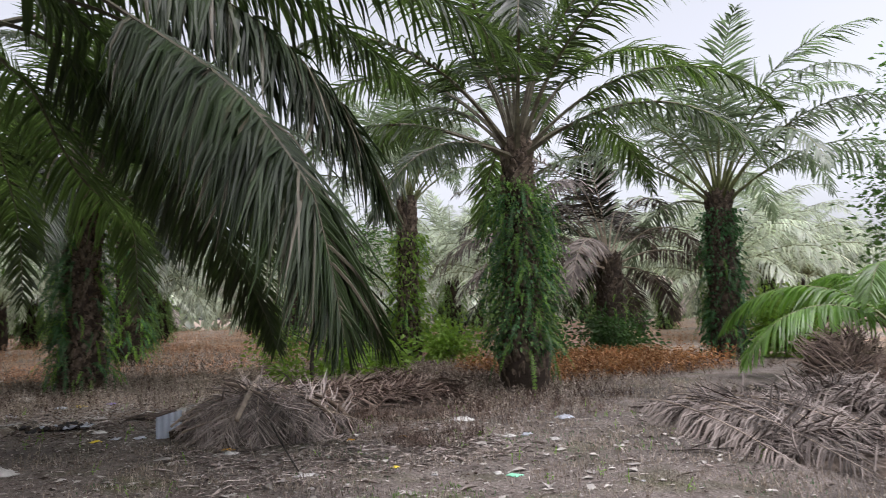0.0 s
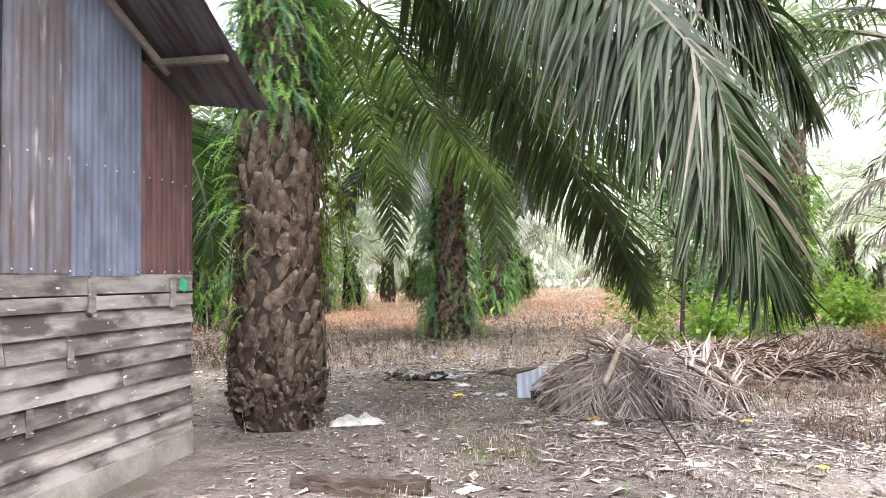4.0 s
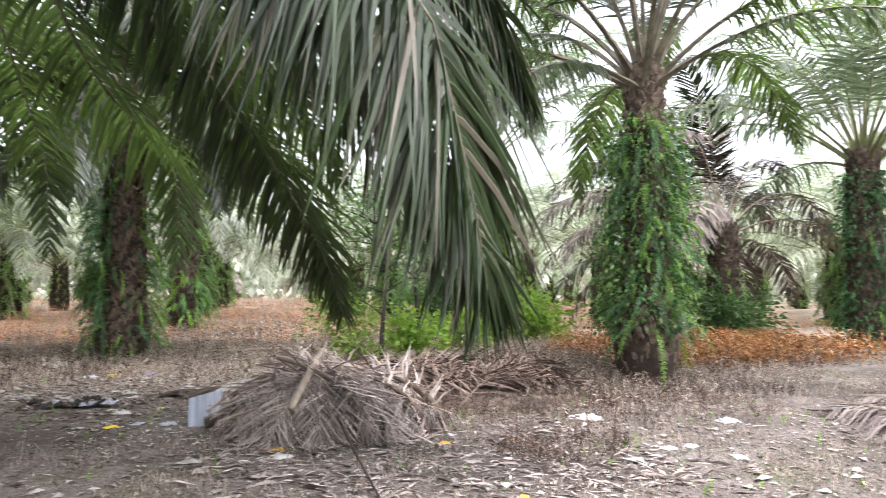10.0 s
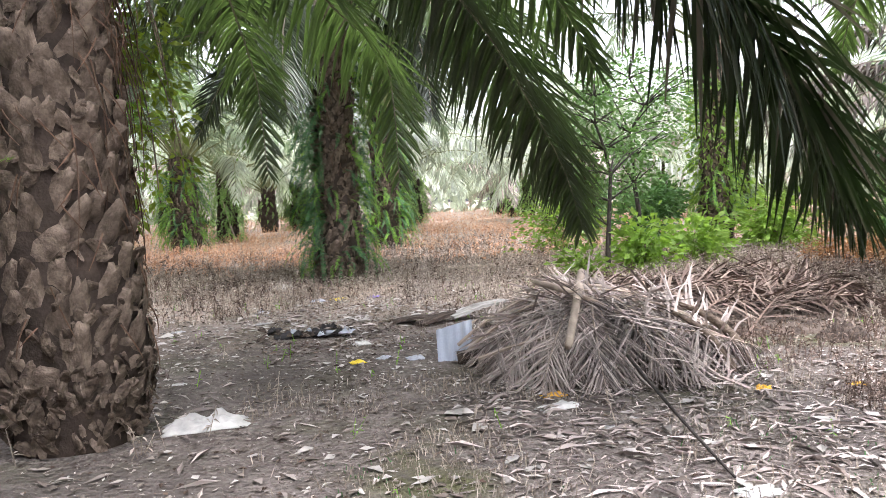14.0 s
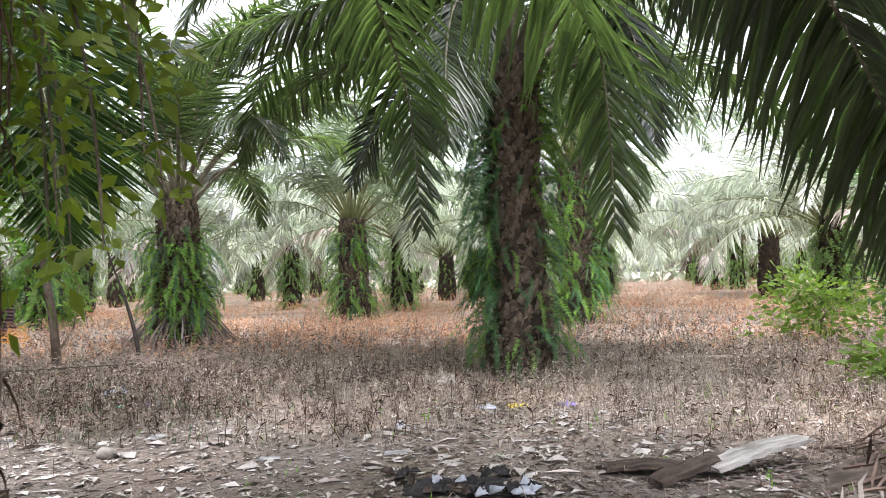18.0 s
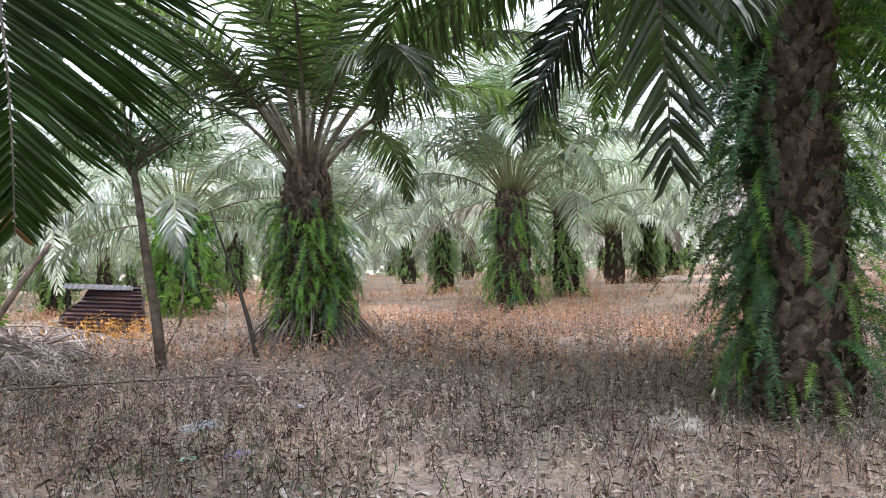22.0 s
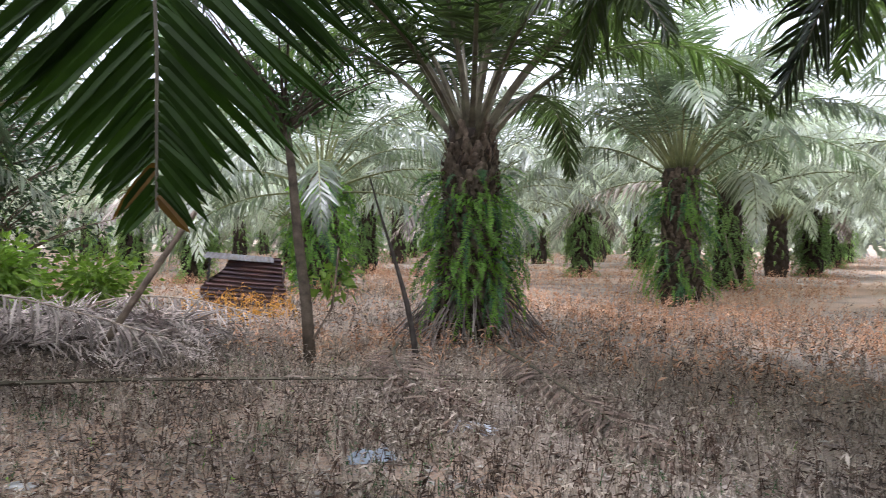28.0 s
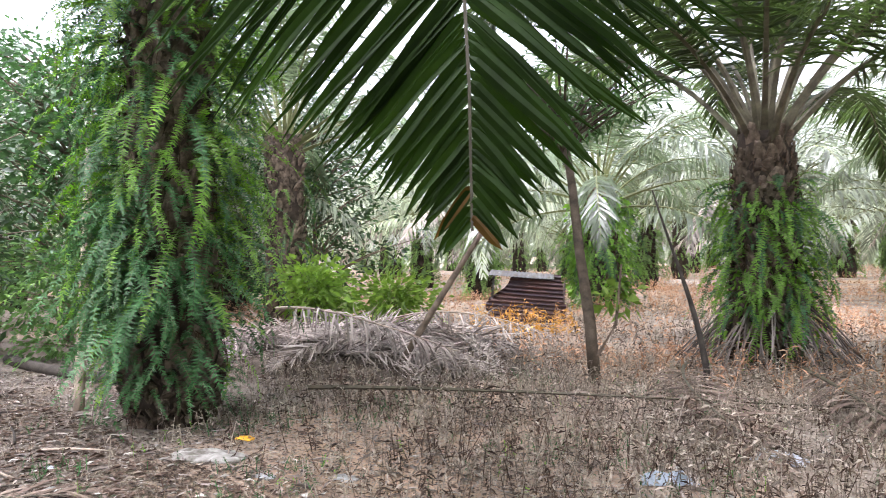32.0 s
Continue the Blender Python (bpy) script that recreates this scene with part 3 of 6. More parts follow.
hero("frond", palm_a, [top_a, (-0.1, 5.5, 5.1), (0.27, 6.11, 4.95), (0.64, 6.71, 4.75), (1.0, 7.3, 4.15), (1.4, 7.95, 3.7), (2.1, 9.1, 3.35), (2.24, 9.3, 2.7), (2.28, 9.4, 1.79)], seed=15, droop=1.2, n=95, leaf=0.95, follow=True, neck=0.25)
hero("frond", palm_a, [top_a, (1.6, 4.2, 6.4), (4.0, 3.0, 6.2), (5.6, 2.2, 4.4)], seed=16, droop=0.9, n=110, leaf=1.0)
hero("frond", palm_a, [top_a, (0.6, 3.2, 6.6), (1.6, 0.8, 6.6), (2.2, -0.8, 5.0)], seed=17, droop=0.9, n=110, leaf=1.0)
hero("frond", palm_a, [top_a, (0.5, 5.2, 5.6), (1.5, 5.6, 5.1), (2.25, 5.9, 4.4), (2.95, 6.0, 3.7), (3.45, 6.15, 3.1), (3.75, 6.25, 2.6)], seed=24, droop=1.3, n=120, leaf=1.0, follow=True, neck=0.3)
hero("frond", palm_a, [top_a, (1.4, 4.8, 6.6), (3.6, 4.7, 6.4), (5.4, 4.6, 4.7)], seed=19, droop=0.9, n=120, leaf=1.05)

palm_b = near_palm("oil palm with its trunk covered in hanging ferns", 1.65, 14.1, 4.6, bottle(0.46, 0.38, 0.36, 4.6), 5, 36, 299,
                   keep=lambda az, age: age < 0.8, fern_zone=(0.06, 0.97), dark=0.62,
                   spread=lambda r, z: r.uniform(-52, 250) - 115 if z > 0.7 and r.random() < 0.8 else r.uniform(0, 360))
top_b = (1.65, 14.1, 4.5)
hero("frond", palm_b, [top_b, (-0.3, 14.5, 6.6), (-2.4, 15.2, 5.8), (-2.9, 15.6, 3.5)], seed=21, droop=0.9, n=110)
hero("frond", palm_b, [top_b, (0.2, 12.8, 6.4), (-1.4, 11.6, 6.0), (-2.0, 11.0, 4.2)], seed=22, droop=0.8, n=110)
hero("frond", palm_b, [top_b, (1.0, 12.9, 5.9), (0.75, 11.6, 4.6), (0.85, 11.3, 2.9)], seed=23, shaded=True, droop=2.3, n=150, leaf=1.0, width=0.034)
for k, q in enumerate((((0.2, 15.2, 6.4), (-1.9, 16.8, 6.0), (-3.0, 17.6, 4.3)), ((0.6, 13.6, 5.9), (-1.2, 13.2, 5.6), (-2.2, 13.0, 4.3)), ((1.0, 16.0, 6.2), (0.2, 18.5, 5.8), (-0.3, 19.5, 3.9)),
                       ((2.6, 16.0, 6.0), (3.6, 18.0, 5.4), (4.0, 19.0, 3.4)), ((3.4, 13.8, 6.2), (5.2, 13.6, 5.6), (6.0, 13.4, 3.8)), ((-0.2, 14.0, 7.2), (-2.6, 14.0, 7.2), (-4.2, 14.0, 5.6)), ((3.0, 13.2, 6.3), (4.6, 12.0, 6.0), (5.6, 11.2, 4.4)), ((2.6, 12.6, 6.6), (3.4, 11.2, 6.6), (3.9, 10.2, 5.2)))):
    hero("frond", palm_b, [top_b, *q], seed=60 + k, droop=0.8, n=110)
hero("frond", palm_b, [top_b, (2.2, 13.4, 5.6), (2.8, 12.6, 5.0), (3.1, 12.1, 4.0), (3.2, 11.9, 2.9)], seed=72, shaded=True, droop=1.3, n=120, leaf=0.95, follow=True)
hero("frond", palm_b, [top_b, (1.25, 15.1, 5.8), (0.3, 15.9, 5.3), (-0.5, 15.9, 4.2), (-1.05, 15.7, 3.0)], seed=70, shaded=True, droop=0.9, n=110, follow=True)
palm_f = near_palm("stout oil palm with upright fronds and fern-covered trunk", -5.35, 18.7, 3.3, bottle(0.5, 0.42, 0.34, 3.3), 7, 22, 299, fern_zone=(0.22, 0.8), size=1.05, lowest=0.6, dark=0.35, meshes=FRONDS_STOUT)
palm_g = near_palm("oil palm thickly hung with long sword ferns", -8.35, 11.4, 5.0, bottle(0.46, 0.40, 0.38, 5.0), 9, 40, 299, keep=lambda az, age: age < 0.62, fern_zone=(0.14, 0.98), dark=0.6, fern_size=1.15)
hero("frond", palm_g, [(-8.3, 11.4, 4.95), (-5.2, 10.5, 6.8), (-2.55, 9.7, 5.0), (-2.46, 9.55, 1.68)], seed=31, droop=0.3, n=250, leaf=1.55, wide=66, narrow=42, width=0.036, neck=0.16, brown=0.98, matte=True, taper=0.88, untidy=0.45, across=(0.79, 0.61, 0.0))
palm_c = near_palm("oil palm with dark crown and vine-clad trunk", 9.2, 7.65, 5.1, bottle(0.5, 0.36, 0.27, 5.1), 11, 21, 260, boss_parts=False, fern_zone=(0.17, 0.8), dark=0.6, lowest=0.86, meshes=FRONDS_STOUT, size=1.0)
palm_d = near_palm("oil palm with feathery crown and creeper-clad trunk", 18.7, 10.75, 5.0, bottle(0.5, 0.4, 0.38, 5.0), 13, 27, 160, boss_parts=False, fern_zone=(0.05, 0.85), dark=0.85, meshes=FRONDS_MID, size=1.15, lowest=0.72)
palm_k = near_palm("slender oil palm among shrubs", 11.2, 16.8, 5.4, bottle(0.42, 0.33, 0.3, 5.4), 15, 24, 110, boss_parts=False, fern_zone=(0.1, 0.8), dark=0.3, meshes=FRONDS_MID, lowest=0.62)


def fern_thicket(palm, turn, radius, rows, seed):
    """Ferns crowding one side of a trunk: rows of (count, mean bearing, spread, low, high, smallest, largest, share of dark ones)."""
    r = random.Random(seed)
    V, F, M = [], [], []
    for count, bearing, spread, z0, z1, s0, s1, dark in rows:
        for i in range(count):
            z, a = r.uniform(z0, z1), r.gauss(bearing, spread) - turn
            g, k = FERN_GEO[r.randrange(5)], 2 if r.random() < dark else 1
            m = pose(0, 0, 0, 0, 0, a) @ Matrix.Translation((radius, 0, z)) @ pose(0, 0, 0, r.uniform(-30, 30), r.uniform(-35, 20), r.uniform(-40, 40)) @ Matrix.Scale(r.uniform(s0, s1), 4)
            n = len(V)
            V += [tuple(m @ Vector(v)) for v in g[0]]
            F += [[q + n for q in f] for f in g[1]]
            M += [q * k for q in g[2]]
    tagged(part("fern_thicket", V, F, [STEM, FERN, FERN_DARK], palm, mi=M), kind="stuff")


# Foot row: the shade at the ground is given by dark fern colour.
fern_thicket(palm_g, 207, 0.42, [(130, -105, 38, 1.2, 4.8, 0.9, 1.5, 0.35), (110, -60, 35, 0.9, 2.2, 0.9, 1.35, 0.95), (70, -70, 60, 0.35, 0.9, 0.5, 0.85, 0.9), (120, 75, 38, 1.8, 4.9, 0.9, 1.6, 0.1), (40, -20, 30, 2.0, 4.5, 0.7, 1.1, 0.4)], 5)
# Dark left-hand rows put the trunk's backlit shade into the ferns' colour.
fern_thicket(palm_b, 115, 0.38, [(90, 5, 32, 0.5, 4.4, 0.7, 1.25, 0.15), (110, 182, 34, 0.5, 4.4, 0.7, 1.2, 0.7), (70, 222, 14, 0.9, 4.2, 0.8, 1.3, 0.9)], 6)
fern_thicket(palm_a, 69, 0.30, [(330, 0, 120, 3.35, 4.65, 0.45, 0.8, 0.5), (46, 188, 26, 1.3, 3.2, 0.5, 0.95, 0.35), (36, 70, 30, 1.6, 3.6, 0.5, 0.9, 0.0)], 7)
g = frond_geo(spline([(1.15, 13.7, 3.9), (0.67, 13.11, 3.5), (0.41, 13.13, 3.2), (0.15, 13.15, 2.8), (-0.07, 13.14, 2.37)]), 22, 0.2, 0.06, 0.3, 75, 3, False, 0.1, 0.012, 70, 45)
w = palm_b.matrix_basis.inverted()
part("climbing_fern", [tuple(w @ Vector(v)) for v in g[0]], g[1], [STEM, FERN], palm_b, "large bright yellow-green fern frond", mi=g[2])


def hanging_roots(palm, turn, rows, seed):
    """Thin aerial roots hanging off a trunk: rows of (count, bearing, spread, distance from the axis, low, high)."""
    r = random.Random(seed)
    geos = []
    for count, bearing, spread, out, z0, z1 in rows:
        for i in range(count):
            z, ln = r.uniform(z0, z1), r.uniform(0.35, 1.1)
            x = out * r.uniform(0.85, 1.25)
            line = bezier([(x - 0.08, 0, z), (x + r.uniform(0, 0.12), r.uniform(-0.12, 0.12), z - ln * 0.4), (x + r.uniform(-0.06, 0.1), r.uniform(-0.22, 0.22), z - ln)], 7)
            geos.append(placed(tube(line, [0.006, 0.006, 0.005, 0.005, 0.004, 0.003, 0.002], 3), pose(0, 0, 0, 0, 0, r.gauss(bearing, spread) - turn)))
    tagged(part("hanging_root", *join(*geos), FIBRE, palm), kind="stuff")


hanging_roots(palm_a, 69, [(75, 60, 28, 0.42, 1.9, 3.4), (30, -10, 25, 0.42, 1.8, 3.4), (40, 185, 25, 0.42, 1.6, 3.3)], 3)


def foot_strands(palm, radius, count, seed):
    """Dead fibres and leaf stalks slumped from a trunk's foot to the ground."""
    r = random.Random(seed)
    geos = []
    for i in range(count):
        z, q = r.uniform(0.35, 1.0), r.uniform(0.75, 1.35)
        w = r.uniform(0.005, 0.013)
        line = bezier([(radius * 0.9, 0, z), (radius + 0.25, r.uniform(-0.1, 0.1), z * 0.9), (q, r.uniform(-0.25, 0.25), 0.02)], 8)
        geos.append(placed(tube(line, [w] * 7 + [w * 0.4], 4), pose(0, 0, 0, 0, 0, r.uniform(0, 360))))
    tagged(part("dead_strand", *join(*geos), DEAD_GREY, palm), kind="stuff")


foot_strands(palm_f, 0.46, 130, 8)


def vine(palm, turn, bearing, seed, strands=14):
    """Slack stems hanging beside a trunk with small alternate leaves."""
    r = random.Random(seed)
    stems, pts, outs = [], [], []
    for i in range(strands):
        a = radians(bearing - turn + r.gauss(0, 22))
        d, z, ln = r.uniform(0.5, 0.95), r.uniform(2.6, 3.6), r.uniform(0.9, 1.8)
        c = np.array([math.cos(a), math.sin(a), 0])
        line = bezier([c * 0.3 + (0, 0, z), c * d + (0, 0, z + 0.2), c * d + (r.uniform(-0.2, 0.2), r.uniform(-0.2, 0.2), z - ln)], 14)
        stems.append(tube(line, [0.006] * 13 + [0.002], 4))
        for q in line[3:]:
            for _ in range(9):
                o = np.array([r.gauss(0, 1), r.gauss(0, 1), r.gauss(0, 0.5)])
                pts.append(q + 0.07 * o)
                outs.append(o)
    part("vine_stem", *join(*stems), WOODY, palm)
    part("vine_leaf", *leaves_geo(pts, outs, 0.085, seed, 0.5), VINE_LEAF, palm, "yellow-green hanging vine leaves")


CREEPER = mat("creeper_leaf", (0.105, 0.172, 0.05), 0.5, 0.35, 1.5, 0.4, 30, 0.0, island=0.6, through_light=0.25)
VINE_LEAF = mat("vine_leaf", (0.15, 0.20, 0.03), 0.5, 0.35, 1.5, 0.4, 30, 0.0, island=0.5, through_light=0.3)
FRONDS_GREY = [mesh_of("frond", *g[:2], [DEAD_STEM, DEAD_GREY if i % 3 else LEAF_OLD], g[2]) for i, g in enumerate(MID_GEO)]
near_palm("oil palm hung with grey dying fronds", 16.6, 13.4, 3.3, bottle(0.5, 0.4, 0.38, 3.3), 16, 62, 40, boss_parts=False, fern_zone=(0.1, 0.7), meshes=FRONDS_GREY, keep=lambda az, age: (age > 0.3 or age < 0.1) and not 230 < (az + 16 * 23) % 360 < 350)
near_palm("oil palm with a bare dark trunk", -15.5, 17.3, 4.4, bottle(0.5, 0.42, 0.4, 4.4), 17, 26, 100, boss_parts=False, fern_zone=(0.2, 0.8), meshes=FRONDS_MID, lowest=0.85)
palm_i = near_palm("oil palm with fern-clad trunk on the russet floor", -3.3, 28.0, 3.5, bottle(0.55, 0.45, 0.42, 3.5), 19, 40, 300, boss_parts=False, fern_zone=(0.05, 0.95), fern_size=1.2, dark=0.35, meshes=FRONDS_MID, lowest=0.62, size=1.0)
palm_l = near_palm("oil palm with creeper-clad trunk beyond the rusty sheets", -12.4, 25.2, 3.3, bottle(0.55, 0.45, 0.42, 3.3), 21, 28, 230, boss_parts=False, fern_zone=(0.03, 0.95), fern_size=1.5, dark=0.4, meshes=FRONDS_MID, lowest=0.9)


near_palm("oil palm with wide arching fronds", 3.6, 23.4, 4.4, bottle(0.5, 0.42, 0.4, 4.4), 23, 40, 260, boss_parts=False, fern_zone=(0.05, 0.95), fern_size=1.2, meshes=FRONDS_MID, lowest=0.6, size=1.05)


def far_template(seed, h, size, lowest, ferns, zone, fronds=40, fine=True):
    p = thing("oil_palm", "oil palm in the rows of the plantation", "palm tree", "oil palms of the plantation", at=(0, 0, 0))
    r = random.Random(seed)
    rad = bottle(0.46, 0.36, 0.34, h)
    parts = [trunk_geo(h, rad, seed, 9, 7)]
    for z, a, rr in spiral(h - 0.1, rad, 0.4):
        parts.append(placed(BOSS_GEO[r.randrange(9)], pose(0, 0, 0, 0, 0, a) @ Matrix.Translation((rr - 0.02, 0, z)) @ Matrix.Scale(1.5, 4)))
    part("trunk", *join(*parts), BARK, p)
    V, F, M = [], [], []
    for i in range(fronds):
        age = (i / (fronds - 1)) ** 0.85 * lowest
        g = (FAR_GEO if fine else LEAN_GEO)[min(6, int(age * 7)) * 2 + r.randrange(2)]
        m = pose(0, 0, 0, 0, 0, i * GOLD) @ Matrix.Translation((0.15, 0, h - 0.5 * age)) @ pose(0, 0, 0, r.uniform(-6, 6), r.uniform(-6, 6), 0) @ Matrix.Scale(size * r.uniform(0.85, 1.1), 4)
        k = len(V)
        V += [tuple(m @ Vector(v)) for v in g[0]]
        F += [[q + k for q in f] for f in g[1]]
        M += [q * (2 if i > fronds - 2 else 1) for q in g[2]]
    part("crown", V, F, [STEM, LEAF_FAR_HAZED, DEAD], p, mi=M)
    V, F, M = [], [], []
    for i in range(ferns):
        z = h * r.uniform(*zone)
        a = r.uniform(0, 360)
        if noise.noise(Vector((math.cos(radians(a)), math.sin(radians(a)), z * 0.9 + seed))) < -0.25:
            continue
        g = LEAN_FERN_GEO[r.randrange(4)]
        m = pose(0, 0, 0, 0, 0, a) @ Matrix.Translation((rad(z), 0, z)) @ pose(0, 0, 0, r.uniform(-25, 25), r.uniform(-10, 25), 0) @ Matrix.Scale(r.uniform(0.6, 1.05), 4)
        k = len(V)
        V += [tuple(m @ Vector(v)) for v in g[0]]
        F += [[q + k for q in f] for f in g[1]]
        M += g[2]
    tagged(part("fern_cover", V, F, [STEM, FERN_FAR_HAZED], p, mi=M), kind="stuff")
    return p


def off_track(x, y):
    """Distance from the trodden track that runs out between the rows."""
    return abs(x - 0.155 * (y - 22)) if y > 20 else 99.0


U_ROW, V_ROW, ORIGIN = (1.65, 9.2), (-7.3, 4.9), (1.65, 14.1)
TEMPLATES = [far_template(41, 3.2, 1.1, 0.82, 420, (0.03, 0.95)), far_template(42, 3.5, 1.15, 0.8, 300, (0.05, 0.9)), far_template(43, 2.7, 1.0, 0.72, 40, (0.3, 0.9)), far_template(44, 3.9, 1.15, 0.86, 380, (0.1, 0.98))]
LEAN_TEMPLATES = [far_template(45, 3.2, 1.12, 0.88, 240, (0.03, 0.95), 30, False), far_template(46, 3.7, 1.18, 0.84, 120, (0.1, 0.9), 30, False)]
taken = [(-0.42, 5.0), (1.65, 14.1), (-5.35, 18.7), (-8.35, 11.4), (9.2, 7.65), (18.5, 10.9), (11.2, 16.8), (-15.5, 17.3), (-3.3, 28.0), (-12.4, 25.2), (16.6, 13.4), (3.6, 23.4)]
# the row that runs out along the track to the bench
TRACK_ROW = [(-2.5, 34.9, 1), (-1.0, 42.9, 2), (0.5, 46.4, 0), (2.3, 61.5, 0), (-9.2, 42.0, 0)]
taken += [(x, y) for x, y, _ in TRACK_ROW]
rp = random.Random(77)
spots = []
for i in range(-9, 11):
    for j in range(-9, 12):
        x = ORIGIN[0] + i * U_ROW[0] + j * V_ROW[0] + rp.uniform(-0.5, 0.5)
        y = ORIGIN[1] + i * U_ROW[1] + j * V_ROW[1] + rp.uniform(-0.5, 0.5)
        if min(math.hypot(x - a, y - b) for a, b in taken) < 5.5:
            continue
        if y < 9 and x < 12 and x > -14 or off_track(x, y) < 3.4:
            continue
        if math.hypot(x, y - 8) > 85 or y < -14:
            continue
        if 9 < x < 60 and y < 0.45 * x - 1.5:
            continue
        spots.append((x, y))
# Extra palms added out of view, to block sky light and shade the ground.
spots += [(-17.2, 7.2), (4.5, -10.0), (-1.5, -11.5), (17.0, -6.0), (12.5, -18.0), (21.0, -14.0), (-6.0, -16.0), (5.0, -18.0), (-14.5, -6.0), (13.5, -12.0), (3.0, -13.5), (-7.5, -9.5)]
for x, y, k in TRACK_ROW:
    copy_thing(TEMPLATES[k], pose(x, y, 0, 0, 0, rp.uniform(0, 360)))
for near, kinds in ((True, TEMPLATES), (False, LEAN_TEMPLATES)):
    group = [q for q in spots if (math.hypot(q[0], q[1] - 14) < 42) == near]
    for k, t in enumerate(kinds):
        x, y = group.pop(rp.randrange(len(group)))
        t.matrix_basis = pose(x, y, 0, 0, 0, rp.uniform(0, 360))
    for x, y in group:
        copy_thing(rp.choice(kinds), pose(x, y, 0, 0, 0, rp.uniform(0, 360)) @ Matrix.Scale(rp.uniform(0.9, 1.1), 4))


# ---- ground ----
def bulge(x, y):
    """Height of the ground: nearly level in the yard, gently uneven farther out."""
    far = min(1.0, max(0.0, (math.hypot(x - 1, y - 6) - 9) / 25))
    return 0.03 * noise.noise(Vector((x * 0.7, y * 0.7, 3))) + far * (0.35 * noise.noise(Vector((x * 0.11, y * 0.11, 9))) + 0.1)


def ground_sheet():
    xs = np.r_[-900, -300, -120, np.arange(-60, -16, 2.0), np.arange(-16, 20, 0.4), np.arange(20, 64, 2.0), 120, 300, 900]
    ys = np.r_[-900, -300, -100, np.arange(-50, -8, 2.0), np.arange(-8, 30, 0.4), np.arange(30, 90, 2.0), 140, 300, 900]
    V = [(x, y, bulge(x, y)) for y in ys for x in xs]
    c = len(xs)
    F = [[j * c + i, j * c + i + 1, (j + 1) * c + i + 1, (j + 1) * c + i] for j in range(len(ys) - 1) for i in range(c - 1)]
    return V, F


ground = tagged(part("ground", *ground_sheet(), GROUND, smooth=True), "bare trodden earth passing into dead brown undergrowth", "ground", kind="structure")


# ---- the hut ----
def zinc_mat(name, base, stain, amount, rough=0.58, metal=0.2):
    m = mat(name, base, rough, 0.5, 2.5, 0.18, 70, 0.1, metal=metal, island=0.12)
    n, l = m.node_tree.nodes, m.node_tree.links
    b = n["Principled BSDF"]
    src = b.inputs["Base Color"].links[0].from_socket
    co, mp, t, r, x = n.new("ShaderNodeTexCoord"), n.new("ShaderNodeMapping"), n.new("ShaderNodeTexNoise"), n.new("ShaderNodeMapRange"), n.new("ShaderNodeMix")
    mp.inputs["Scale"].default_value = (7, 7, 0.9)
    t.inputs["Scale"].default_value, t.inputs["Detail"].default_value = 1.6, 7
    l.new(co.outputs["Object"], mp.inputs[0])
    l.new(mp.outputs[0], t.inputs["Vector"])
    r.inputs["From Min"].default_value, r.inputs["From Max"].default_value = 0.72 - amount * 0.4, 0.82 - amount * 0.35
    l.new(t.outputs["Fac"], r.inputs["Value"])
    x.data_type = "RGBA"
    l.new(r.outputs[0], x.inputs[0])
    l.new(src, x.inputs[6])
    x.inputs[7].default_value = (*stain, 1)
    l.new(x.outputs[2], b.inputs["Base Color"])
    return m


ZINC = zinc_mat("weathered_zinc", (0.165, 0.185, 0.245), (0.125, 0.108, 0.118), 0.4)
ZINC_DARK = zinc_mat("dark_zinc", (0.11, 0.125, 0.19), (0.05, 0.055, 0.085), 0.6)
ZINC_BROWN = zinc_mat("brown_stained_zinc", (0.16, 0.15, 0.168), (0.125, 0.098, 0.092), 0.6)
ZINC_RUST = zinc_mat("rusted_zinc", (0.135, 0.07, 0.06), (0.085, 0.05, 0.05), 0.6, 0.75, 0.15)
ROOF_ZINC = zinc_mat("roof_zinc", (0.15, 0.14, 0.155), (0.09, 0.07, 0.065), 0.6, 0.7, 0.2)
def stained(m, colour, scale, lo, hi, stretch=(1, 1, 1)):
    """Patches of another colour with soft, ragged edges over a material."""
    n, l = m.node_tree.nodes, m.node_tree.links
    b = n["Principled BSDF"]
    src = b.inputs["Base Color"].links[0].from_socket
    co, mp, t, r, x = n.new("ShaderNodeTexCoord"), n.new("ShaderNodeMapping"), n.new("ShaderNodeTexNoise"), n.new("ShaderNodeMapRange"), n.new("ShaderNodeMix")
    mp.inputs["Scale"].default_value = stretch
    t.inputs["Scale"].default_value, t.inputs["Detail"].default_value = scale, 7
    l.new(shifted(n, l, co), mp.inputs[0])
    l.new(mp.outputs[0], t.inputs["Vector"])
    r.inputs["From Min"].default_value, r.inputs["From Max"].default_value = lo, hi
    l.new(t.outputs["Fac"], r.inputs["Value"])
    x.data_type = "RGBA"
    l.new(r.outputs[0], x.inputs[0])
    l.new(src, x.inputs[6])
    x.inputs[7].default_value = (*colour, 1)
    l.new(x.outputs[2], b.inputs["Base Color"])
    return m


PLANK = mat("weathered_plank", (0.195, 0.176, 0.16), 0.85, 0.2, 2, 0.35, 26, 0.5, second=(0.33, 0.295, 0.265), island=0.75, stretch=(2, 0.8, 8), jump=True)
PLANK_DARK = mat("dark_weathered_plank", (0.14, 0.122, 0.108), 0.85, 0.2, 2, 0.4, 26, 0.5, second=(0.28, 0.245, 0.215), island=0.75, stretch=(2, 0.8, 8), jump=True)
for m in (PLANK, PLANK_DARK):
    stained(m, (0.075, 0.064, 0.058), 2.2, 0.5, 0.62, (1, 0.8, 2.2))
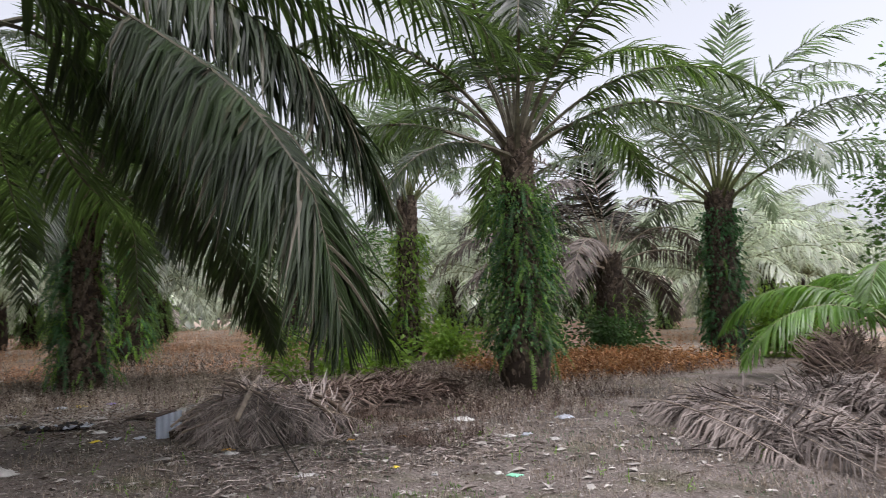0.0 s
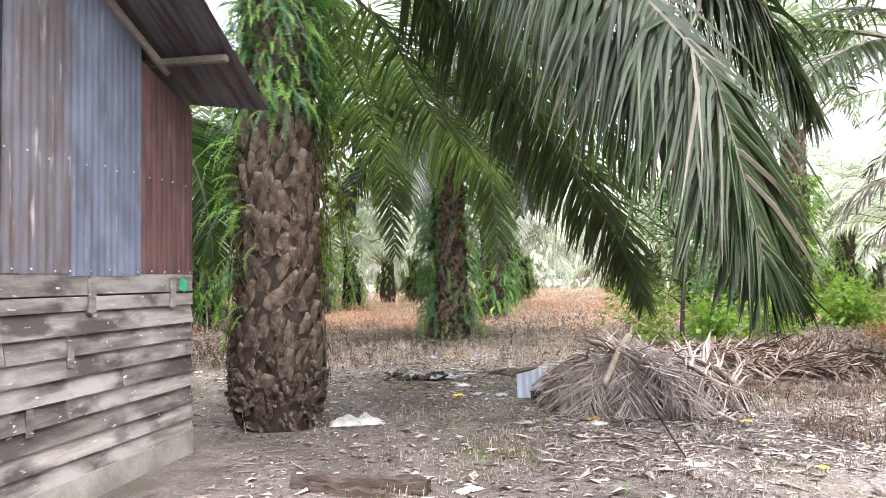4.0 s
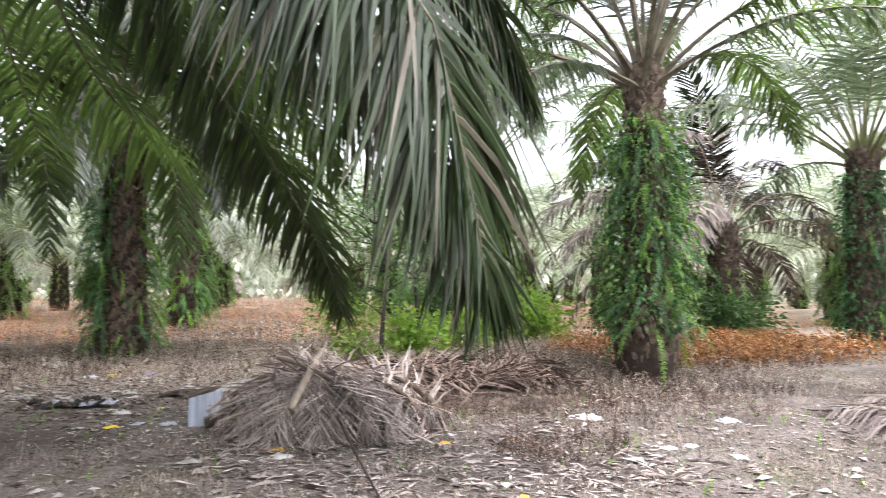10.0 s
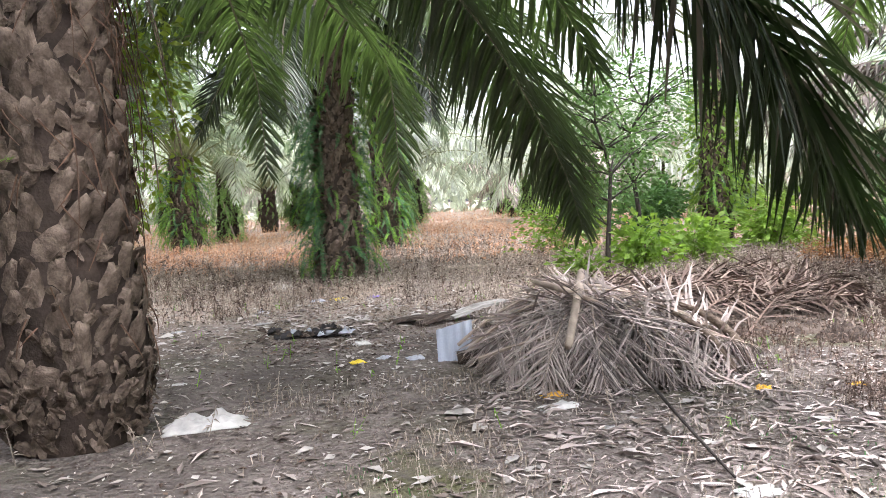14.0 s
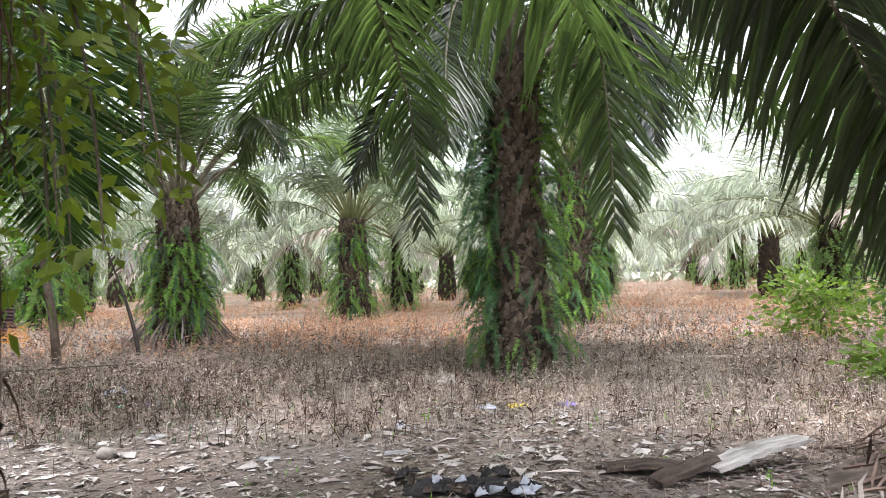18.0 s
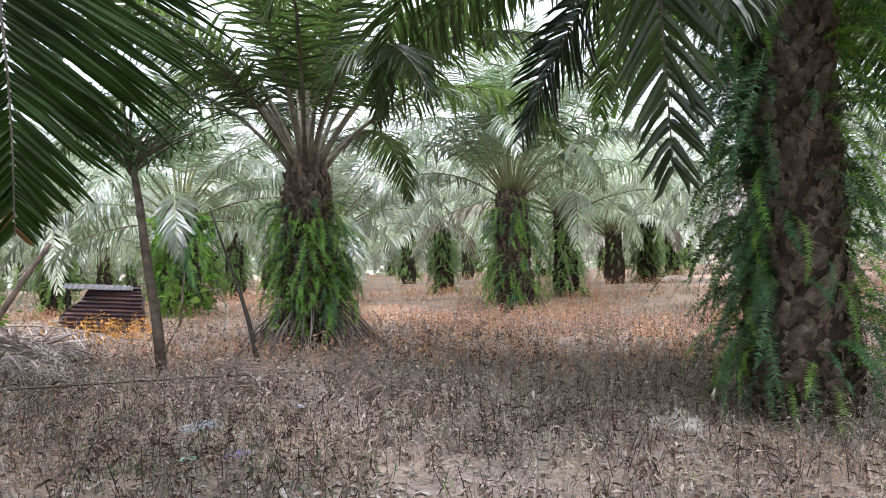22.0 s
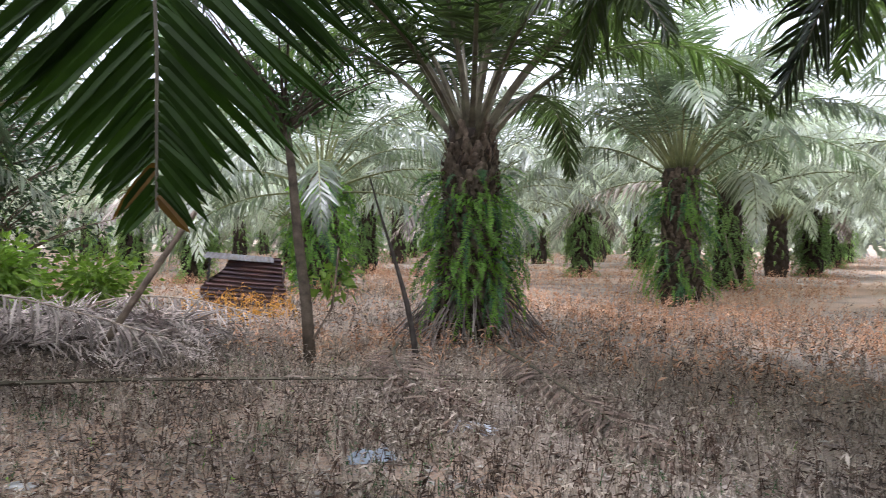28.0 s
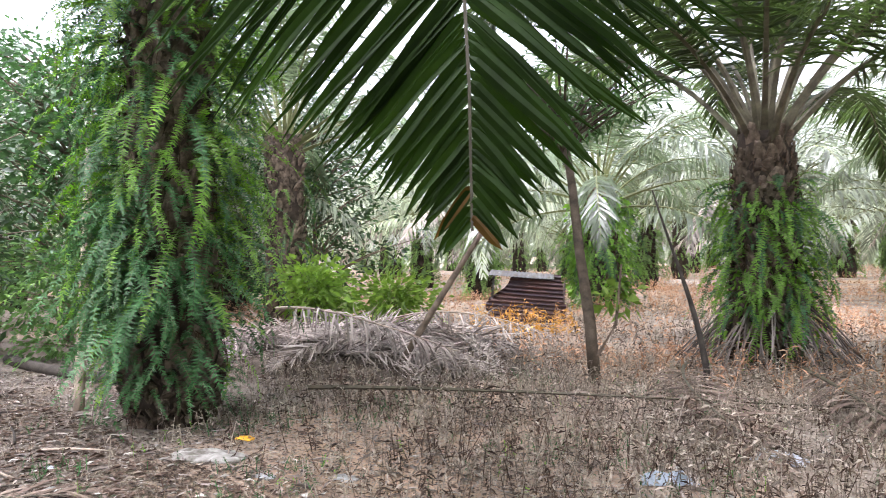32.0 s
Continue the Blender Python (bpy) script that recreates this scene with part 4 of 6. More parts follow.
    stained(m, (0.34, 0.315, 0.29), 1.7, 0.54, 0.66, (1, 0.8, 1.8))
    stained(m, (0.48, 0.45, 0.41), 14, 0.66, 0.72, (1, 0.6, 2.0))
for m, col in ((ZINC, (0.10, 0.105, 0.13)), (ZINC_DARK, (0.06, 0.065, 0.09)), (ZINC_BROWN, (0.13, 0.115, 0.115)), (ZINC_RUST, (0.07, 0.045, 0.045))):
    stained(m, col, 2.4, 0.5, 0.7, (1, 1.6, 0.7))
    stained(m, tuple(min(1, q * 3.2) for q in col), 5, 0.62, 0.78, (1, 3.5, 0.5))
PLASTER = mat("cement_plinth", (0.22, 0.20, 0.175), 0.9, 0.2, 2.2, 0.3, 40, 0.4, second=(0.33, 0.30, 0.26))
NAIL = mat("nail_head", (0.42, 0.42, 0.43), 0.5, 0.5, 20, 0.2, 60, 0.0, metal=0.5)
GREEN_TAG = mat("green_card", (0.06, 0.42, 0.20), 0.5, 0.4, 10, 0.15, 80, 0.0)
TIMBER = mat("grey_timber", (0.27, 0.23, 0.20), 0.85, 0.2, 5, 0.3, 40, 0.4)


def corrugated(y0, y1, low, high, pitch=0.076, amp=0.0025, thick=0.0025, along=1):
    """A corrugated sheet in the plane x = 0, waves side by side along y; low and high give its ends at a place y."""
    n = max(6, int(abs(y1 - y0) / pitch * 6))
    V = []
    for s in (0, -thick):
        for i in range(n + 1):
            y = y0 + (y1 - y0) * i / n
            x = amp * math.sin(2 * math.pi * y / pitch) + s
            V += [(x, y, low(y)), (x, y, (low(y) + high(y)) / 2), (x, y, high(y))]
    F = []
    k = 3 * (n + 1)
    for i in range(n):
        for j in range(2):
            a = 3 * i + j
            F.append([a, a + 3, a + 4, a + 1])
            F.append([k + a, k + a + 1, k + a + 4, k + a + 3])
        F.append([3 * i, k + 3 * i, k + 3 * i + 3, 3 * i + 3])
        F.append([3 * i + 2, 3 * i + 5, k + 3 * i + 5, k + 3 * i + 2])
    F += [[0, 1, k + 1, k], [1, 2, k + 2, k + 1]]
    e = 3 * n
    F += [[e, k + e, k + e + 1, e + 1], [e + 1, k + e + 1, k + e + 2, e + 2]]
    return V, F


def build_hut():
    hut = thing("hut", "weathered shed of corrugated zinc over lapped grey planks", "shed", at=(-1.08, 3.80, 0), rz=-12.1)
    r = random.Random(5)
    roof_z = lambda y: 3.22 - 0.41 * y if y > -4.2 else 3.22 + 0.41 * (8.4 + y)
    length, depth, sill = 8.4, 4.6, 1.58
    # cement footing and the frame behind the cladding
    part("plinth", *join(box_geo(-0.10, -length, -0.2, 0.035, 0.0, 0.20, 0.01), box_geo(-depth, -0.12, -0.2, -0.10, 0.0, 0.20, 0.01)), PLASTER, hut, "grey cement footing")
    part("frame", *join(box_geo(-0.09, -0.09, 0.2, -0.03, -0.03, 3.05), box_geo(-0.09, -2.4, 0.2, -0.03, -2.33, 4.0), box_geo(-0.09, -4.9, 0.2, -0.03, -4.83, 4.6), box_geo(-0.09, -length, 1.5, -0.03, 0, 1.58)), TIMBER, hut)
    # lapped planks, each board with its own lean and length
    rows = 8
    pitch = (1.31 - 0.19) / rows
    for i in range(rows):
        z0 = 0.19 + i * pitch
        y = 0.0
        cuts = sorted(r.uniform(-length + 1, -0.8) for _ in range(r.choice([1, 2, 2])))[::-1] + [-length]
        for c in cuts:
            lean = 0.028 + r.uniform(0, 0.010)
            droop = r.uniform(-0.006, 0.006)
            V = [(lean, y - 0.003, z0 - 0.012 + droop), (lean, c + 0.003, z0 - 0.012), (0.003, c + 0.003, z0 + pitch + 0.004), (0.003, y - 0.003, z0 + pitch + 0.004),
                 (lean - 0.02, y - 0.003, z0 - 0.012 + droop), (lean - 0.02, c + 0.003, z0 - 0.012), (-0.017, c + 0.003, z0 + pitch + 0.004), (-0.017, y - 0.003, z0 + pitch + 0.004)]
            F = [[0, 3, 2, 1], [4, 5, 6, 7], [0, 1, 5, 4], [1, 2, 6, 5], [2, 3, 7, 6], [3, 0, 4, 7]]
            part("plank", V, F, PLANK if r.random() < 0.65 else PLANK_DARK, hut)
            y = c
    # two flat boards with battens under the sheets
    y = 0.0
    for c in (-1.42, -2.75, -4.6, -length):
        for z0, z1 in ((1.315, 1.42), (1.428, 1.58)):
            part("plank", *box_geo(0.0, c + 0.005, z0 + r.uniform(0, 0.006), 0.022 + r.uniform(0, 0.008), y - 0.004, z1, 0.003), PLANK, hut)
        y = c
    for yb in (-0.34, -1.40, -2.9):
        part("batten", *box_geo(0.026, yb - 0.05, 1.30, 0.052, yb + 0.02, 1.55, 0.004), PLANK, hut)
    for yb, z0, z1 in ((-1.62, 0.94, 1.13), (-2.0, 0.55, 0.73), (-3.1, 0.78, 0.96)):
        part("patch", *box_geo(0.026, yb - 0.035, z0, 0.036, yb + 0.03, z1, 0.003), PLANK, hut, "short patching batten")
    # upright corrugated sheets
    y = 0.0
    sheets = []
    for k, (c, m, lab) in enumerate(((-0.80, ZINC_RUST, "red-brown rusted sheet"), (-1.62, ZINC, "blue-grey zinc sheet"), (-2.22, ZINC_BROWN, "brown-streaked zinc sheet"), (-3.05, ZINC_DARK, "dark blue-black zinc sheet"),
                                     (-3.80, ZINC, "blue-grey zinc sheet"), (-4.55, ZINC_BROWN, ""), (-5.3, ZINC, ""), (-6.1, ZINC_DARK, ""), (-6.9, ZINC, ""), (-7.6, ZINC_BROWN, ""), (-8.4, ZINC, ""))):
        low = r.uniform(-0.012, 0.012)
        V, F = corrugated(c - 0.03, y, lambda q: sill - 0.01 + low, lambda q: roof_z(q) - 0.05 - (0.10 if k == 0 else 0.0) + (0.12 * q if k == 0 else 0))
        sheets.append((c, part("sheet", V, F, m, hut, lab, m=pose(0.022 + 0.004 * (k % 3), 0, 0, 0, r.uniform(-0.3, 0.3), 0))))
        y = c
    # end wall, back wall and far wall
    for k in range(6):
        x0 = -depth * k / 6
        V, F = corrugated(-0.78, 0.02, lambda q: 0.2, lambda q: 3.12)
        part("sheet", V, F, (ZINC_BROWN, ZINC, ZINC_RUST)[k % 3], hut, m=pose(x0 - 0.03, 0.004 * (k % 2), 0, 0, 0, -90))
    part("back_wall", *box_geo(-depth - 0.04, -length, 0, -depth, -0.02, 3.1), TIMBER, hut)
    part("end_wall", *box_geo(-depth, -length, 0, -0.05, -length + 0.04, 3.1), TIMBER, hut)
    # roof: two slopes, corrugations down the slope, purlins beneath
    a = math.degrees(math.atan(0.41))
    run = 4.35 / math.cos(radians(a))
    ca, sa = math.cos(radians(a)), math.sin(radians(a))
    for k in range(7):
        x1 = 0.68 - k * 0.80
        V, F = corrugated(x1 - 0.84, x1, lambda q: 0.0, lambda q: run + 0.12)
        lean = Matrix.Translation((-0.16, 0, 3.2)) @ pose(0, 0, 0, 0, 7, 0) @ Matrix.Translation((0.16, 0, -3.2)) if k == 0 else Matrix()
        part("roof_sheet", V, F, ROOF_ZINC, hut, m=lean @ Matrix(((0, 1, 0, 0), (-sa, 0, -ca, 0.20), (-ca, 0, sa, 3.175 + 0.003 * (k % 2)), (0, 0, 0, 1))))
    for k in range(7):
        x1 = 0.68 - k * 0.80
        V, F = corrugated(x1 - 0.84, x1, lambda q: 0.0, lambda q: run)
        part("roof_sheet", V, F, ROOF_ZINC, hut, m=Matrix(((0, 1, 0, 0), (-sa, 0, ca, -8.6), (ca, 0, sa, 3.15 + 0.003 * (k % 2)), (0, 0, 0, 1))))
    for y in (-0.55, -1.55, -2.75, -3.95):
        part("purlin", *box_geo(-depth, y - 0.03, roof_z(y) - 0.085 - 0.05, 0.64, y + 0.03, roof_z(y) - 0.03 - 0.05, 0.004), TIMBER, hut)
    V, F = tube([(0.045, -0.45, roof_z(-0.45) - 0.12), (0.045, -4.1, roof_z(-4.1) - 0.12)], [0.035, 0.035], 8)
    part("rafter", V, F, TIMBER, hut)
    # roofing nails along the sheets and pale nail heads in the boards
    head = mesh_of("nail", *tube([(0, 0, 0), (0.006, 0, 0), (0.009, 0, 0)], [0.009, 0.008, 0.004], 7), NAIL)
    for q in range(46):
        y, z = (-0.09 - 0.19 * (q % 23), 1.60 + r.uniform(-0.01, 0.01)) if q < 23 else (-0.15 - 0.38 * (q - 23) * 0.5, 2.35 + r.uniform(-0.03, 0.03))
        if z < roof_z(y) - 0.1:
            yn = y + r.uniform(-0.03, 0.03)
            owner = [o for edge, o in sheets if yn > edge][0]
            hang(new("nail", head), owner, owner.matrix_basis.inverted() @ pose(0.031, yn, z))
    for q in range(40):
        z = 0.19 + pitch * (q % rows) + 0.05
        hang(new("nail", head), hut, pose(0.016, -0.06 - 1.15 * (q // rows) + r.uniform(-0.03, 0.03), z))
    # a green card nailed to the corner
    tag = part("card", *box_geo(0.034, -0.20, 1.44, 0.037, -0.06, 1.545), GREEN_TAG, hut, "green card nailed to the boards", m=Matrix.Translation((0.004, -0.19, 1.49)) @ pose(0, 0, 0, -14, 3, 4) @ Matrix.Translation((0, 0.13, -1.49)))
    return hut


build_hut()


# ---- heaps of dead fronds ----
HEAP_CORE = mat("rotting_heap", (0.105, 0.083, 0.068), 0.95, 0.1, 6, 0.5, 50, 0.8)


def heap(label, x, y, rx, ry, h, count, seed, turn=0, leaf=0.5, along=None, short=1.0, material=None):
    p = thing("frond_heap", label, "heap of fronds", at=(x, y, 0), rz=turn)
    r = random.Random(seed)

    def swell(a, b):
        q = math.hypot(a / rx, b / ry)
        return h * max(0.0, 1 - q * q) ** 0.8 * (1 + 0.35 * noise.noise(Vector((a * 1.3, b * 1.3, seed))))

    n, rings = 28, 12
    V = []
    for j in range(rings):
        for k in range(n):
            a = 2 * math.pi * k / n
            q = 1 - j / (rings - 1)
            V.append((rx * q * math.cos(a), ry * q * math.sin(a), 0.8 * swell(rx * q * math.cos(a), ry * q * math.sin(a)) - 0.05))
    F = [[j * n + k, j * n + (k + 1) % n, (j + 1) * n + (k + 1) % n, (j + 1) * n + k] for j in range(rings - 1) for k in range(n)]
    part("core", V, F, HEAP_CORE, p, smooth=True)
    for i in range(count):
        az = radians(along + r.uniform(-38, 38) if along is not None and r.random() < 0.7 else r.uniform(0, 360))
        c, s = math.cos(az), math.sin(az)
        cx, cy = r.uniform(-0.6, 0.6) * rx, r.uniform(-0.6, 0.6) * ry
        ln, lift = r.uniform(1.3, 2.4) * short, r.uniform(0.0, 0.14)
        P = []
        for u in np.linspace(-0.5, 0.5, 16):
            a, b = cx + c * ln * u + 0.15 * math.sin(3 * u + i) * s, cy + s * ln * u - 0.15 * math.sin(3 * u + i) * c
            P.append((a, b, max(0.02, swell(a, b) + lift * (1 - 2 * abs(u)) + 0.02)))
        g = frond_geo(P, r.randrange(42, 58), leaf * r.uniform(0.85, 1.25), 0.019, r.uniform(0.05, 0.6), seed * 50 + i, 4, False, 0.06, 0.013, 55, 22, 4, 1.9)
        V = [(a, b, max(z, 0.012, 0.8 * swell(a, b) - 0.02)) for a, b, z in g[0]]
        part("dead_frond", V, g[1], [material or DEAD, material or DEAD], p, mi=g[2])
    return p


yard_heap = heap("heap of dry grey-brown palm fronds in the yard", 3.55, 6.0, 1.15, 1.15, 0.5, 16, 1, 0, 0.5, 150, 0.75)
heap("low brown mound of rotting palm fronds behind the heap", 5.7, 7.9, 2.5, 1.7, 0.32, 34, 2, -10, 0.4, 20, 1.0, DEAD_BROWN)
heap("heap of dead palm fronds at the clearing edge", 11.6, 2.2, 2.5, 2.3, 0.30, 40, 3, 20, 0.55, 210, 1.0, DEAD_GREY)
combed_heap = heap("long low heap of combed grey dead fronds", 8.9, 1.9, 3.2, 1.05, 0.28, 16, 9, 65, 0.5, 0, 1.0, DEAD_GREY)
heap("small mound of drooping dead fronds", 13.0, 3.5, 0.75, 0.75, 0.85, 16, 5, 0, 0.6, None, 0.7, DEAD_BROWN)
heap("small mound of drooping dead fronds", 12.4, 1.7, 0.75, 0.75, 0.8, 16, 6, 0, 0.6, None, 0.7, DEAD_BROWN)
heap("tangle of dead fronds beside the sword-fern palm", -10.2, 15.2, 3.3, 1.9, 0.45, 54, 4, 20, 0.5)

# long fronds draped over the yard heap side by side, their leaflets combed down its flanks
rh = random.Random(31)
for i in range(11):
    y0 = 0.75 - 0.145 * i
    z = 0.30 + 0.46 * math.sin(math.pi * (i + 1.5) / 12.5)
    lean = rh.uniform(-0.18, 0.18)
    pts = [(-1.1 + rh.uniform(-0.1, 0.15), y0 + 0.3 + lean, 0.16), (-0.45, y0 + 0.1, z + 0.05), (0.3, y0 - 0.08, z + 0.08), (1.05 + rh.uniform(-0.2, 0.1), y0 - 0.25 - lean, 0.2)]
    if i % 2:
        pts = pts[::-1]
    g = frond_geo(bezier(pts, 18), 96, rh.uniform(0.65, 0.95), 0.0125, 1.5, 700 + i, 4, True, 0.05, 0.018, 60, 32, 5, 1.2)
    V = [(x, y, max(q, 0.012)) for x, y, q in g[0]]
    part("dead_frond", V, g[1], [DEAD_STEM, DEAD], yard_heap, mi=g[2])

# short fronds fanned down the front of the yard heap to the ground
for i in range(13):
    a = radians(-165 + 12.5 * i + rh.uniform(-5, 5))
    q = rh.uniform(1.0, 1.3)
    pts = [(0.3 * math.cos(a), 0.3 * math.sin(a), 0.60), (0.75 * math.cos(a), 0.75 * math.sin(a), 0.50), (q * math.cos(a + 0.1), q * math.sin(a + 0.1), 0.02)]
    g = frond_geo(bezier(pts, 12), 54, rh.uniform(0.4, 0.6), 0.0135, 0.5, 770 + i, 4, True, 0.02, 0.014, 48, 22, 5, 1.3)
    V = [(x, y, max(z, 0.012)) for x, y, z in g[0]]
    part("dead_frond", V, g[1], [DEAD_STEM, DEAD if i % 3 else DEAD_GREY], yard_heap, mi=g[2])

# fronds laid lengthwise over the long heap, their leaflets combed one way
for i in range(9):
    y0 = -0.75 + 0.2 * i
    z = 0.16 + 0.26 * math.sin(math.pi * (i + 1) / 10)
    x0, x1 = rh.uniform(2.2, 3.2), rh.uniform(-2.9, -1.9)
    pts = [(x0, y0 * 0.7 + rh.uniform(-0.1, 0.1), 0.12), (0.9, y0 + rh.uniform(-0.08, 0.08), z + 0.06), (-0.7, y0 + rh.uniform(-0.08, 0.08), z + 0.05), (x1, y0 + rh.uniform(-0.15, 0.15), 0.08)]
    g = frond_geo(bezier(pts, 22), 88, rh.uniform(0.6, 0.8), 0.02, 0.9, 740 + i, 4, True, 0.04, 0.02, 62, 36, 5, 0.9)
    V = [(x, y, max(q, 0.012)) for x, y, q in g[0]]
    part("dead_frond", V, g[1], [DEAD_STEM, DEAD_GREY], combed_heap, mi=g[2])


# ---- shrubs, saplings and broadleaf trees ----
def leaves_geo(points, dirs, size, seed, narrow=0.45):
    """A folded, pointed leaf at each point."""
    rng = np.random.default_rng(seed)
    n = len(points)
    d = np.asarray(dirs, float) + rng.normal(0, 0.6, (n, 3))
    d[:, 2] -= 0.25
    d /= np.linalg.norm(d, axis=1)[:, None] + 1e-9
    w = np.cross(d, rng.normal(0, 1, (n, 3)))
    w /= np.linalg.norm(w, axis=1)[:, None] + 1e-9
    s = (size * rng.uniform(0.6, 1.3, n))[:, None]
    P = np.asarray(points, float)
    sag = np.zeros((n, 3))
    sag[:, 2] = -0.18
    V = np.stack([P, P + s * (0.5 * d + narrow * 0.5 * w), P + s * (d + sag), P + s * (0.5 * d - narrow * 0.5 * w)], 1).reshape(-1, 3)
    F = np.arange(4 * n).reshape(n, 4)
    return V.tolist(), F.tolist()


def branching(r, base, height, spread, limbs, low=0.12):
    """A leader and limbs as tubes; returns the geometry and points along the twigs with outward directions."""
    geos, pts, outs = [], [], []
    lead = [(base[0] + 0.06 * height * math.sin(u * 3 + r.uniform(0, 3)) * u, base[1] + 0.05 * height * math.cos(u * 2.3) * u, base[2] + height * 0.92 * u) for u in np.linspace(0, 1, 9)]
    rad = 0.008 + 0.011 * height
    geos.append(tube(lead, [rad * (1 - 0.8 * u) for u in np.linspace(0, 1, 9)], 6))
    for i in range(limbs):
        u = r.uniform(low, 0.98)
        s = np.array(lead[int(u * 8)])
        a = r.uniform(0, 2 * math.pi)
        ln = spread * (1.15 - 0.55 * u if low < 0.3 else 0.45 + 0.6 * math.sin(math.pi * (u - low) / (1 - low))) * r.uniform(0.6, 1.1)
        e = s + np.array([math.cos(a) * ln, math.sin(a) * ln, ln * r.uniform(0.05, 0.8)])
        mid = (s + e) / 2 + np.array([0, 0, 0.12 * ln])
        line = bezier([s, mid, e], 7)
        geos.append(tube(line, [rad * 0.4 * (1 - 0.8 * q) for q in np.linspace(0, 1, 7)], 4))
        for q in line[1:]:
            for _ in range(4):
                o = np.array([r.gauss(0, 1), r.gauss(0, 1), r.gauss(0, 0.7)])
                pts.append(q + o * ln * 0.16)
                outs.append(o + (e - s) / ln)
    return geos, np.array(pts), np.array(outs)


def leafy(name, label, category, x, y, height, spread, limbs, leaf, material, seed, per=3, bark=None, base_z=0.0, group="", low=0.12):
    p = thing(name, label, category, group, at=(x, y, bulge(x, y)))
    r = random.Random(seed)
    wood, pts, outs = branching(r, (0, 0, base_z - 0.05), height, spread, limbs, low)
    if name == "sapling":
        part("trunk", *wood[0], bark or WOODY, p, smooth=True)
        for w in wood[1:]:
            part("branch", *w, bark or WOODY, p, smooth=True)
    else:
        part("trunk" if height > 2 else "stem", *join(*wood), bark or WOODY, p, smooth=True)
    rng = np.random.default_rng(seed)
    P = np.repeat(pts, per, 0) + rng.normal(0, leaf * 0.8, (len(pts) * per, 3))
    P[:, 2] = np.maximum(P[:, 2], 0.05)
    part("crown", *leaves_geo(P, np.repeat(outs, per, 0), leaf, seed), material, p)
    return p


def creeper(palm, radius, z0, z1, count, leaf, material, seed, spread=0.16):
    """Climbing leaves round a trunk, as one cover."""
    rng = np.random.default_rng(seed)
    z = rng.uniform(z0, z1, count)
    a = rng.uniform(0, 2 * math.pi, count)
    lump = np.array([noise.noise(Vector((math.cos(q) * 1.5, math.sin(q) * 1.5, w * 1.2 + seed))) for q, w in zip(a, z)])
    rr = radius + spread * np.abs(rng.normal(0, 1, count)) + 0.34 * lump * np.sin(np.pi * np.clip((z1 - z) / (z1 - z0) * 0.85, 0, 1)) + 0.1 * (z1 - z) / (z1 - z0)
    P = np.stack([rr * np.cos(a), rr * np.sin(a), z], 1)
    D = np.stack([np.cos(a), np.sin(a), -0.5 * np.ones(count)], 1)
    tagged(part("creeper", *leaves_geo(P, D, leaf, seed, 0.5), material, palm), kind="stuff")


vine(palm_a, 69, 70, 4)
CANOPY_DARK = mat("glossy_tree_leaf", (0.042, 0.085, 0.03), 0.34, 0.8, 5, 0.3, 30, 0.0, island=0.6, through_light=0.3)
CANOPY = mat("tree_canopy_leaf", (0.075, 0.135, 0.04), 0.42, 0.45, 5, 0.3, 30, 0.0, island=0.5, through_light=0.35)
creeper(palm_c, 0.30, 0.85, 4.25, 3800, 0.085, CREEPER, 1, 0.25)
creeper(palm_c, 0.34, 0.75, 3.9, 2200, 0.095, FERN_DARK, 6, 0.17)
creeper(palm_d, 0.36, 0.2, 4.5, 2300, 0.13, FERN_DARK, 2, 0.12)
creeper(palm_k, 0.34, 0.6, 4.2, 1500, 0.16, SHRUB_LIGHT, 3)
creeper(palm_l, 0.45, 0.3, 3.2, 1400, 0.18, FERN, 4)
creeper(palm_f, 0.42, 0.4, 2.3, 1200, 0.09, FERN, 5, 0.1)

leafy("shrub", "bright green broad-leaved shrub behind the frond heap", "shrub", 7.4, 12.9, 0.85, 0.6, 14, 0.22, SHRUB_LIGHT, 1, 2)
leafy("shrub", "bright green broad-leaved shrub behind the frond heap", "shrub", 8.8, 13.6, 0.8, 0.6, 12, 0.22, SHRUB_LIGHT, 2, 2)
leafy("shrub", "low green plant under the drooping fronds", "shrub", 5.9, 12.1, 0.45, 0.4, 8, 0.16, SHRUB_LIGHT, 3, 2)
leafy("sapling", "slim dark-leaved sapling behind the frond heap", "tree", 6.5, 12.6, 4.1, 1.1, 28, 0.12, CANOPY, 4, 2, WOODY_DARK, low=0.35)
leafy("sapling", "slim dark-leaved sapling behind the frond heap", "tree", 8.3, 15.0, 5.0, 1.4, 36, 0.13, CANOPY, 5, 3, WOODY_DARK, low=0.35)
leafy("shrub", "light green shrub beside the creeper-clad palm", "shrub", 20.2, 9.9, 1.7, 1.1, 30, 0.26, SHRUB_LIGHT, 6, 2)
leafy("shrub", "green shrub at the clearing edge", "shrub", 14.0, 13.6, 1.3, 1.0, 26, 0.17, SHRUB, 7, 3)
leafy("shrub", "light green shrub under the slender palm", "shrub", 11.8, 15.2, 1.4, 0.9, 26, 0.18, SHRUB_LIGHT, 8, 3)
leafy("shrub", "green shrub under the slender palm", "shrub", 9.9, 17.9, 1.6, 1.1, 30, 0.18, SHRUB, 9, 3)
leafy("shrub", "dark bush beside the young palm", "shrub", 19.6, 3.6, 1.6, 1.5, 40, 0.16, SHRUB, 10, 3)
leafy("shrub", "low green undergrowth at the foot of the palms", "shrub", 16.0, 12.6, 1.2, 1.3, 34, 0.16, SHRUB, 11, 3)
